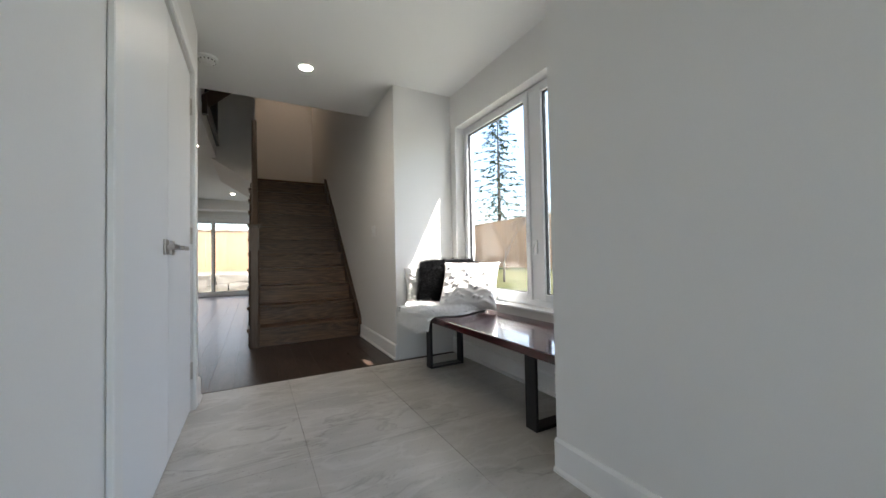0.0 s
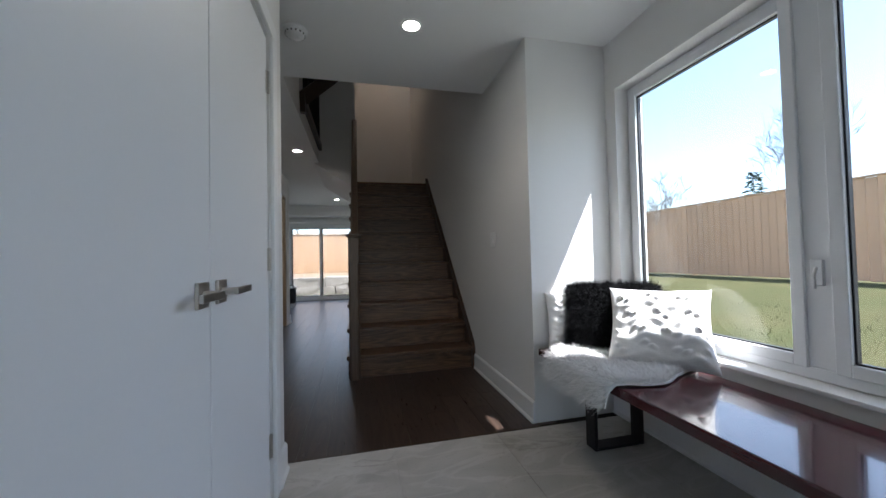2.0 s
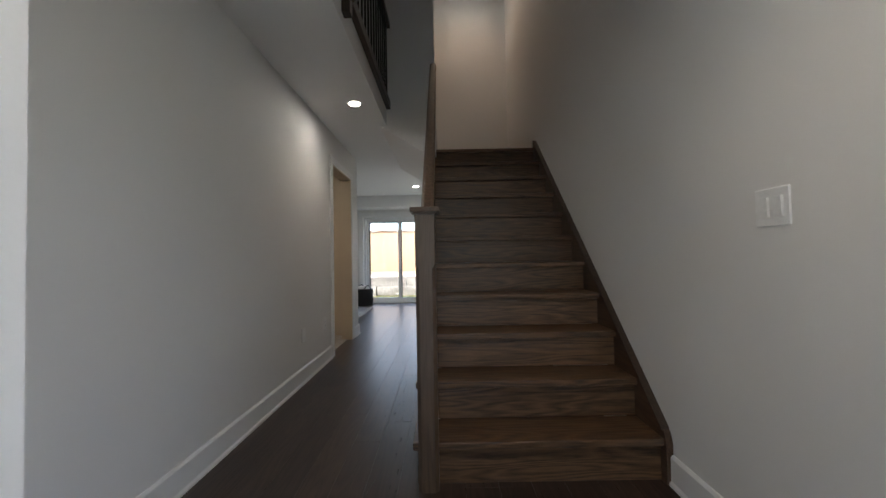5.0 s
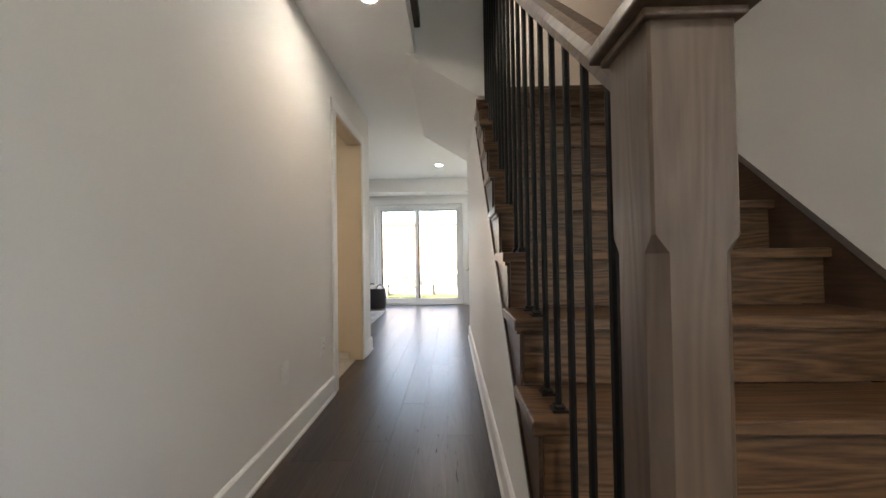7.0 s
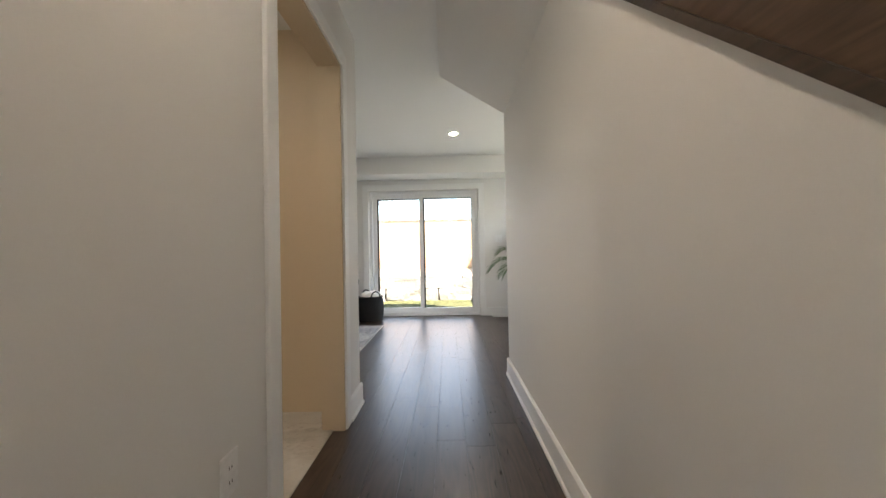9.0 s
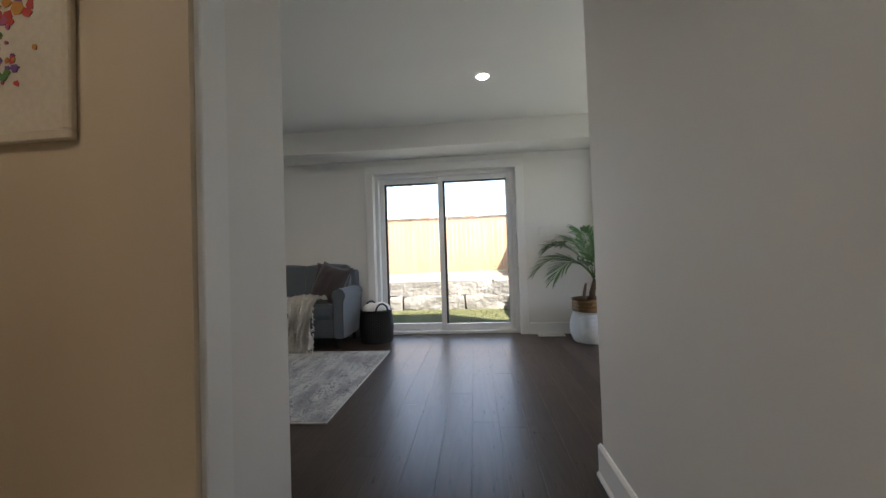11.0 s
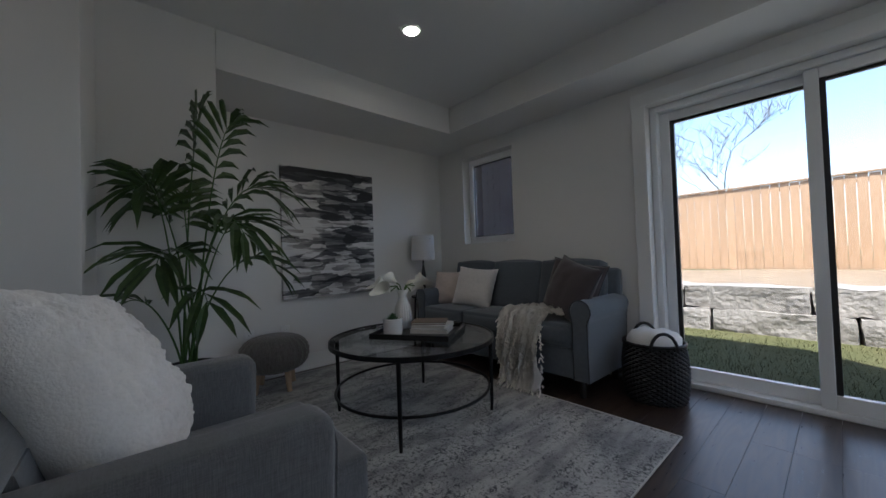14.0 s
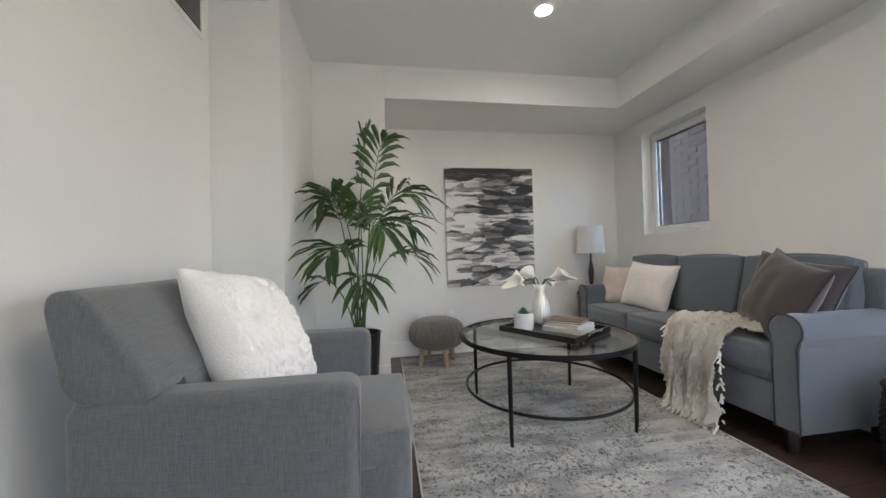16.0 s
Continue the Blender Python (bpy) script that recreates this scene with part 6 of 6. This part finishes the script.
def basket():
    t = thing("basket", "black woven basket holding a rolled white blanket", "basket", (1.93, 12.47, 0))
    bm = bmesh.new()
    seg, rows = 48, 26
    rings = []
    for i in range(rows + 1):
        z = 0.36 * i / rows
        ring = []
        for k in range(seg):
            th = 2 * math.pi * k / seg
            r = 0.175 + 0.018 * math.sin(math.pi * i / rows) + 0.006 * (1 if (k + i) % 2 else -1)
            ring.append(bm.verts.new((r * math.cos(th), r * math.sin(th), z + 0.001)))
        rings.append(ring)
    for a, b in zip(rings, rings[1:]):
        for k in range(seg):
            bm.faces.new((a[k], a[(k + 1) % seg], b[(k + 1) % seg], b[k]))
    bm.faces.new(rings[0][::-1])
    part("body", bm, WICKER, t)
    bm = bmesh.new()
    tube(bm, [(0.178 * math.cos(2 * math.pi * k / 40), 0.178 * math.sin(2 * math.pi * k / 40), 0.362) for k in range(40)], 0.011, 8, True)
    part("rim", bm, WICKER, t)
    for a in (radians(-55), radians(125)):
        c = Vector((0.185 * math.cos(a), 0.185 * math.sin(a), 0))
        d = Vector((-math.sin(a), math.cos(a), 0))
        bm = bmesh.new()
        tube(bm, [c + d * 0.075 * math.cos(math.pi * k / 10) + Vector((0, 0, 0.34 + 0.11 * math.sin(math.pi * k / 10))) for k in range(11)], 0.010, 8)
        part("handle", bm, WICKER, t, "round black woven handle")


basket()
bl = thing("blanket", "white blanket rolled up in the black basket", "blanket", (1.93, 12.47, 0.30))
bm = bmesh.new()
lathe(bm, [(0, 0), (0.13, 0.0), (0.158, 0.03), (0.16, 0.09), (0.13, 0.13), (0.06, 0.145), (0, 0.14)], 36)
for v in bm.verts:
    v.co += Vector((0, 0, 0.018 * noise.noise(v.co * 11) + 0.010 * math.sin(v.co.x * 50)))
part("cloth", bm, PLUSH, bl, smooth=True)
ot = thing("ottoman", "low black leather ottoman on the dark floor", "ottoman", (4.86, 11.36, 0))
BLACKLEATHER = material("black_leather", (0.012, 0.012, 0.013), 0.35, var=0.2, grain=110, bump=0.3, depth=0.0015)
slab_cushion("body", ot, BLACKLEATHER, -0.24, 0.2, -0.2, 0.24, 0.03, 0.33, 0.015, 0.0)
slab_cushion("top_cushion", ot, BLACKLEATHER, -0.245, 0.205, -0.205, 0.245, 0.332, 0.41, 0.025, 0.006)
for sx in (-0.2, 0.16):
    for sy in (-0.16, 0.2):
        bm = bmesh.new()
        lathe(bm, [(0, 0), (0.018, 0), (0.022, 0.03), (0, 0.03)], 12, (sx, sy, 0))
        part("foot", bm, BLACKLEG, ot)


# ---- outdoors ----
GRASSMAT = material("lawn", (0.042, 0.058, 0.022), 0.95, var=0.3, scale=1.1, grain=35, bump=0.8, depth=0.03, spec=0.1, second=(0.11, 0.1, 0.052), spread=0.8)
BEDSOIL = material("mulch_soil", (0.13, 0.09, 0.06), 0.95, var=0.2, scale=3, grain=25, bump=1.0, depth=0.04, second=(0.3, 0.24, 0.17), spread=0.8)
FENCEWOOD = wood("cedar_board", (0.46, 0.31, 0.195), (0.36, 0.235, 0.14), "z", 7, 0.7, 0.07, pore=0.2)
STONE = material("armour_stone", (0.36, 0.34, 0.31), 0.9, var=0.15, scale=2.2, grain=14, bump=1.0, depth=0.03, second=(0.2, 0.19, 0.185), spread=0.8, rand=0.15)
BRICKMAT = material("grey_mauve_brick", (0.088, 0.064, 0.06), 0.85, var=0.12, scale=5, grain=60, bump=0.5, rand=0.12)
MORTAR = material("mortar", (0.125, 0.098, 0.102), 0.95, grain=80, bump=0.5)
TREEBARK = material("grey_bark", (0.17, 0.14, 0.115), 0.9, var=0.2, scale=4, grain=30, bump=0.8, depth=0.02)
NEEDLE = material("spruce_needles", (0.035, 0.07, 0.03), 0.7, var=0.25, scale=3, grain=30, bump=0.2)
EAVE = material("eave_board", (0.32, 0.24, 0.17), 0.6, grain=40, bump=0.1)


def ground_z(x, y):
    a = min(1.0, max(0.0, (x - 6.0) / 5.5))
    b = 1.0 if y > 16.1 else 0.0
    return -0.14 + max(0.6 * a * a * (3 - 2 * a), 0.56 * b)


def ground():
    xs = [-80, -40, -20, -10, -6] + [-4 + 0.5 * k for k in range(36)] + [16, 20, 30, 50, 90, 140]
    ys = [-90, -40, -20, -8, -4] + [-2 + 0.5 * k for k in range(36)] + [16.09, 16.12, 17, 18, 19, 20, 22, 26, 34, 50, 90, 140]
    bm = bmesh.new()
    g = {}
    for i, x in enumerate(xs):
        for j, y in enumerate(ys):
            inside = -1.0 < x < 5.6 and -1.2 < y < 12.9
            wob = 0.015 * noise.noise(Vector((x, y, 0)))
            g[i, j] = bm.verts.new((x, y, -0.32 if inside else ground_z(x, y) + wob))
    for i in range(len(xs) - 1):
        for j in range(len(ys) - 1):
            bm.faces.new((g[i, j], g[i + 1, j], g[i + 1, j + 1], g[i, j + 1]))
    structure(part("ground", bm, GRASSMAT, smooth=True), "spring lawn, partly yellowed", "ground")


ground()
bm = bmesh.new()
g = {}
for i in range(41):
    for j in range(13):
        x, y = -8 + 20 * i / 40, 16.0 + 3.75 * j / 12
        g[i, j] = bm.verts.new((x, y, 0.45 + 0.03 * j / 12 + 0.05 * noise.noise(Vector((x * 2, y * 2, 4))) + (0 if j else -0.12)))
for i in range(40):
    for j in range(12):
        bm.faces.new((g[i, j], g[i + 1, j], g[i + 1, j + 1], g[i, j + 1]))
structure(part("planting_bed", bm, BEDSOIL, smooth=True), "bare mulched planting bed below the fence", "ground")


def grass_blades():
    rng = random.Random(31)
    bm = bmesh.new()
    for k in range(9000):
        if k < 5200:
            x, y = rng.uniform(0.3, 5.6), rng.uniform(13.05, 15.7)
        else:
            x, y = rng.uniform(5.7, 9.5), rng.uniform(3.0, 11)
        z = ground_z(x, y) - 0.01
        a, h = rng.uniform(0, 6.28), rng.uniform(0.03, 0.07)
        d = Vector((math.cos(a), math.sin(a), 0))
        p = Vector((x, y, z))
        v = [bm.verts.new(c) for c in (p - d * 0.004, p + d * 0.004, p + Vector((rng.uniform(-0.03, 0.03), rng.uniform(-0.03, 0.03), h)))]
        bm.faces.new(v)
    me = bpy.data.meshes.new("grass")
    bm.to_mesh(me)
    bm.free()
    me.materials.append(GRASSMAT)
    tagged(new("grass", me), "short green and yellow lawn blades", "grass", kind="stuff")


grass_blades()


def stone_mesh(w, h, d, seed):
    bm = bmesh.new()
    box(bm, -w / 2, w / 2, 0, d, 0, h)
    bmesh.ops.subdivide_edges(bm, edges=bm.edges[:], cuts=4, use_grid_fill=True)
    for v in bm.verts:
        q = Vector((v.co.x / w * 2, v.co.y / d * 2 - 1, v.co.z / h * 2 - 1))
        far = max(0.0, q.length - 1.25)
        c = Vector((0, d / 2, h / 2))
        v.co = c + (v.co - c) * (1 - 0.07 * far)
        s = Vector((seed * 7.1, 0, 0))
        v.co += Vector((noise.noise(v.co * 4 + s), noise.noise(v.co * 4 + s * 2), noise.noise(v.co * 5 + s * 3))) * 0.035
    return bm


def retaining_wall():
    t = thing("retaining_wall", "low wall of rough grey limestone blocks", "retaining wall", (2.5, 15.75, -0.16))
    rng = random.Random(17)
    for row, (z, h) in enumerate(((0.0, 0.32), (0.305, 0.32))):
        x = -7.0 + row * 0.3
        while x < 6.5:
            w = rng.uniform(0.65, 1.35)
            bm = stone_mesh(w - 0.012, h * rng.uniform(0.95, 1.02), 0.55, rng.random() * 20)
            bm.transform(Matrix.Translation((x + w / 2, row * 0.06 + rng.uniform(-0.04, 0.04), z)))
            part("stone", bm, STONE, t, smooth=False)
            x += w
    return t


retaining_wall()


def fence(label, start, end, z0, z1, shared):
    """Close-boarded fence from start to end, boards facing the garden."""
    a, b = Vector(start), Vector(end)
    d = b - a
    ang = math.atan2(d.y, d.x)
    L = d.length
    t = thing("fence", label, "fence", (a.x, a.y, z0 - 0.02), math.degrees(ang))
    n = int(L / 0.145)
    for k in range(n):
        ob = new("board", shared)
        ob.parent = t
        ob.location = ((k + 0.5) * L / n, 0, 0.08 + (k * 37 % 7) * 0.002)
    for k in range(int(L / 2.4) + 1):
        bm = bmesh.new()
        box(bm, k * 2.4 - 0.045, k * 2.4 + 0.045, -0.005, 0.085, -0.25, z1 - z0 + 0.03)
        part("post", bm, FENCEWOOD, t)
    for z in (0.12, z1 - z0 - 0.12):
        bm = bmesh.new()
        box(bm, 0, L, 0.012, 0.05, z - 0.045, z + 0.045)
        part("rail", bm, FENCEWOOD, t)
    bm = bmesh.new()
    box(bm, 0, L, -0.04, 0.06, z1 - z0 + 0.005, z1 - z0 + 0.035)
    part("cap", bm, FENCEWOOD, t)
    return t


bm = bmesh.new()
box(bm, -0.069, 0.069, -0.01, 0.01, -0.08, 1.66)
me_board = bpy.data.meshes.new("board")
bm.to_mesh(me_board)
bm.free()
me_board.materials.append(FENCEWOOD)
fence("tall close-boarded cedar fence behind the planting bed", (-6.0, 19.8, 0), (12.0, 19.8, 0), 0.50, 2.25, me_board)
fence("tall close-boarded cedar fence along the lawn", (12.0, 19.8, 0), (12.0, 0.0, 0), 0.50, 2.25, me_board)
bm = bmesh.new()
box(bm, -0.069, 0.069, -0.01, 0.01, -0.08, 1.5)
me_short = bpy.data.meshes.new("board")
bm.to_mesh(me_short)
bm.free()
me_short.materials.append(FENCEWOOD)
fence("cedar fence closing the end of the planting bed", (4.62, 19.7, 0), (4.62, 16.4, 0), 0.50, 2.08, me_short)
fence("tall close-boarded cedar fence closing off the patio lawn", (4.57, 15.65, 0), (4.57, 13.2, 0), -0.10, 1.65, me_board)


def bare_tree(label, at, height, seed, spread=0.55, twig=0.009):
    t = thing("tree", label, "tree", at)
    rng = random.Random(seed)
    trunk, limbs = bmesh.new(), bmesh.new()

    def grow(bm, p, d, L, r, depth):
        pts, rs = [p], [r]
        q, e = p.copy(), d.copy()
        for k in range(4):
            e = (e + Vector((rng.uniform(-1, 1), rng.uniform(-1, 1), rng.uniform(-0.2, 0.6))) * 0.16).normalized()
            q = q + e * L / 4
            pts.append(q.copy())
            rs.append(r * (1 - 0.16 * (k + 1)))
        tube(bm, pts, rs, 6 if depth < 2 else 3)
        if depth >= 5:
            return
        for k in range(rng.choice((3, 4)) if depth < 3 else 3):
            i = rng.choice((2, 3, 4)) if depth else rng.choice((3, 4))
            a = rng.uniform(0, 6.28)
            side = Vector((math.cos(a), math.sin(a), rng.uniform(0.1, 0.5)))
            grow(limbs, pts[i], (e * (1 - spread) + side * spread).normalized(), L * rng.uniform(0.6, 0.8), max(twig, rs[i] * 0.68), depth + 1)
    grow(trunk, Vector((0, 0, -0.1)), Vector((0, 0, 1)), height * 0.32, height * 0.0125, 0)
    part("trunk", trunk, TREEBARK, t)
    part("branches", limbs, TREEBARK, t, "leafless spreading branches", kind="stuff")


bare_tree("leafless deciduous tree beyond the fence", (0.2, 27.0, 0.5), 8.5, 3, 0.5)
bare_tree("leafless deciduous tree beyond the fence", (5.9, 25.5, 0.5), 8.5, 8, 0.55)
bare_tree("leafless deciduous tree beyond the side fence", (24.0, 14.6, 0.5), 9, 5, 0.42)
bare_tree("leafless deciduous tree beyond the side fence", (20.0, 20.5, 0.5), 6.5, 9, 0.45)
bare_tree("young staked sapling on the lawn", (9.3, 9.2, 0.15), 3.0, 14, 0.35, 0.002)


def spruce(label, at, height, seed, dense=1.0):
    t = thing("tree", label, "tree", at)
    rng = random.Random(seed)
    bm = bmesh.new()
    tube(bm, [(0, 0, -0.1), (0, 0, height * 0.5), (0, 0, height)], [height * 0.014, height * 0.009, 0.01], 8)
    part("trunk", bm, TREEBARK, t)
    bm = bmesh.new()
    n = int(height * 15 * dense)
    for k in range(n):
        f = 0.16 + 0.84 * k / n
        z = height * f
        L = height * 0.3 * (1 - f) ** 0.8 * rng.uniform(0.5, 1.15) + 0.12
        a = k * 2.4 + rng.uniform(-0.4, 0.4)
        d = Vector((math.cos(a), math.sin(a), 0))
        s = Vector((-d.y, d.x, 0))
        for m in range(int(9 + L * 9)):
            g = rng.uniform(0.12, 1.0)
            p = Vector((0, 0, z)) + d * L * g + Vector((0, 0, -0.22 * L * g + 0.12 * L * g * g))
            e = (d * rng.uniform(0.2, 1) + s * rng.uniform(-1, 1) + Vector((0, 0, rng.uniform(-0.6, 0.25)))).normalized()
            w = e.cross(Vector((rng.uniform(-1, 1), rng.uniform(-1, 1), 1))).normalized() * 0.045
            ln = rng.uniform(0.14, 0.30)
            v = [bm.verts.new(c) for c in (p - w, p + w, p + e * ln + w * 0.3, p + e * ln * 1.15 - w * 0.2)]
            bm.faces.new(v)
    me = bpy.data.meshes.new("crown")
    bm.to_mesh(me)
    bm.free()
    me.materials.append(NEEDLE)
    ob = new("crown", me)
    ob.parent = t
    tagged(ob, "dark drooping needle sprays", kind="stuff")


spruce("tall dark spruce beyond the fence", (17.0, 19.5, 0.4), 10.5, 6)
spruce("dark spruce beyond the side fence", (22.0, 9.95, 0.4), 6.6, 7)
spruce("dark spruce beyond the side fence", (24.5, 17.5, 0.4), 5.0, 11)

# the neighbouring brick wall close outside the small window
nb = thing("brick_wall", "grey-mauve brick wall of the house wing outside", "brick wall", (-1.35, 13.75, -0.15))
bm = bmesh.new()
box(bm, -3.2, 1.75, 0.009, 0.25, 0, 3.4)
part("mortar_bed", bm, MORTAR, nb)
bm = bmesh.new()
box(bm, -0.095, 0.095, 0, 0.02, 0, 0.057)
me_brick = bpy.data.meshes.new("brick")
bm.to_mesh(me_brick)
bm.free()
me_brick.materials.append(BRICKMAT)
for r in range(17, 44):
    for c in range(13):
        x = -1.66 + c * 0.205 + (0.1025 if r % 2 else 0)
        ob = new("brick", me_brick)
        ob.parent = nb
        ob.location = (x, 0.001 * ((r * 7 + c * 3) % 5), r * 0.0685)
bm = bmesh.new()
for x0, x1, z0, z1 in ((-0.0395, 0.022, 1.102, 2.048), (0.6, 0.6495, 1.102, 2.048)):
    box(bm, x0, x1, 12.876, 12.979, z0, z1)
structure(part("trim_brick_reveal", bm, BRICKMAT), "brick reveal outside the small window", "trim")
bm = bmesh.new()
box(bm, -0.6, 5.6, 12.985, 13.45, 2.42, 2.55)
structure(part("eave", bm, EAVE), "tan boarded eave above the patio door", "eave")
bm = bmesh.new()
box(bm, 1.7, 3.8, 12.985, 13.1, -0.15, -0.02)
structure(part("door_step", bm, STONE), "concrete sill step outside the patio door", "step")


# ---- floor pieces ----
def planks():
    """Dark planks of random length laid along y in rows; three lengths share their meshes."""
    floor_ob = bpy.data.objects["floor"]
    W = 0.152
    rng = random.Random(40)
    cache = {}

    def piece(x0, x1, y0, y1):
        key = (round(x1 - x0, 3), round(y1 - y0, 3))
        if key not in cache:
            bm = bmesh.new()
            w, L = key
            g = 0.0006
            box(bm, g, w - g, g, L - g, -0.004, 0.0)
            top = [e for e in bm.edges if all(v.co.z > -0.001 for v in e.verts)]
            bmesh.ops.bevel(bm, geom=top, offset=0.0003, segments=1, affect="EDGES")
            me = bpy.data.meshes.new("plank")
            bm.to_mesh(me)
            bm.free()
            me.materials.append(FLOORWOOD)
            cache[key] = me
        ob = new("plank", cache[key])
        ob.parent = floor_ob
        ob.location = (x0, y0, 0.0)

    def run(x0, x1, ya, yb):
        y = ya
        first = True
        while y < yb - 1e-6:
            L = rng.choice((0.9, 1.2, 1.5, 1.8)) * (rng.choice((0.4, 0.6, 0.8)) if first else 1)
            first = False
            e = yb if yb - (y + L) < 0.35 else y + L
            piece(x0, x1, y, e)
            y = e
    k = 0
    x = -0.45
    while x < 5.12:
        x1 = min(x + W, 5.12)
        if x < 2.4:
            run(x, x1, 9.4, 12.8)
        else:
            run(x, x1, Y_TILE + 0.012, 12.8) if x < 4.74 else run(x, x1, 9.95, 12.8)
        x += W


planks()


def tiles():
    """Large stone-look tiles with narrow joints."""
    floor_ob = bpy.data.objects["floor_foyer"]
    W, L = 0.6, 1.2
    bm = bmesh.new()
    box(bm, 0.0006, W - 0.0006, 0.0006, L - 0.0006, -0.006, 0.0)
    top = [e for e in bm.edges if all(v.co.z > -0.001 for v in e.verts)]
    bmesh.ops.bevel(bm, geom=top, offset=0.0006, segments=1, affect="EDGES")
    me = bpy.data.meshes.new("tile")
    bm.to_mesh(me)
    bm.free()
    me.materials.append(TILE)
    for i in range(4):
        for j in range(6):
            y = Y_TILE - 0.008 - (j + 1) * L + (0.0 if i % 2 else -0.0)
            if y < -2.4:
                continue
            ob = new("tile", me)
            ob.parent = floor_ob
            ob.location = (3.26 + i * W, y, 0.0)


tiles()
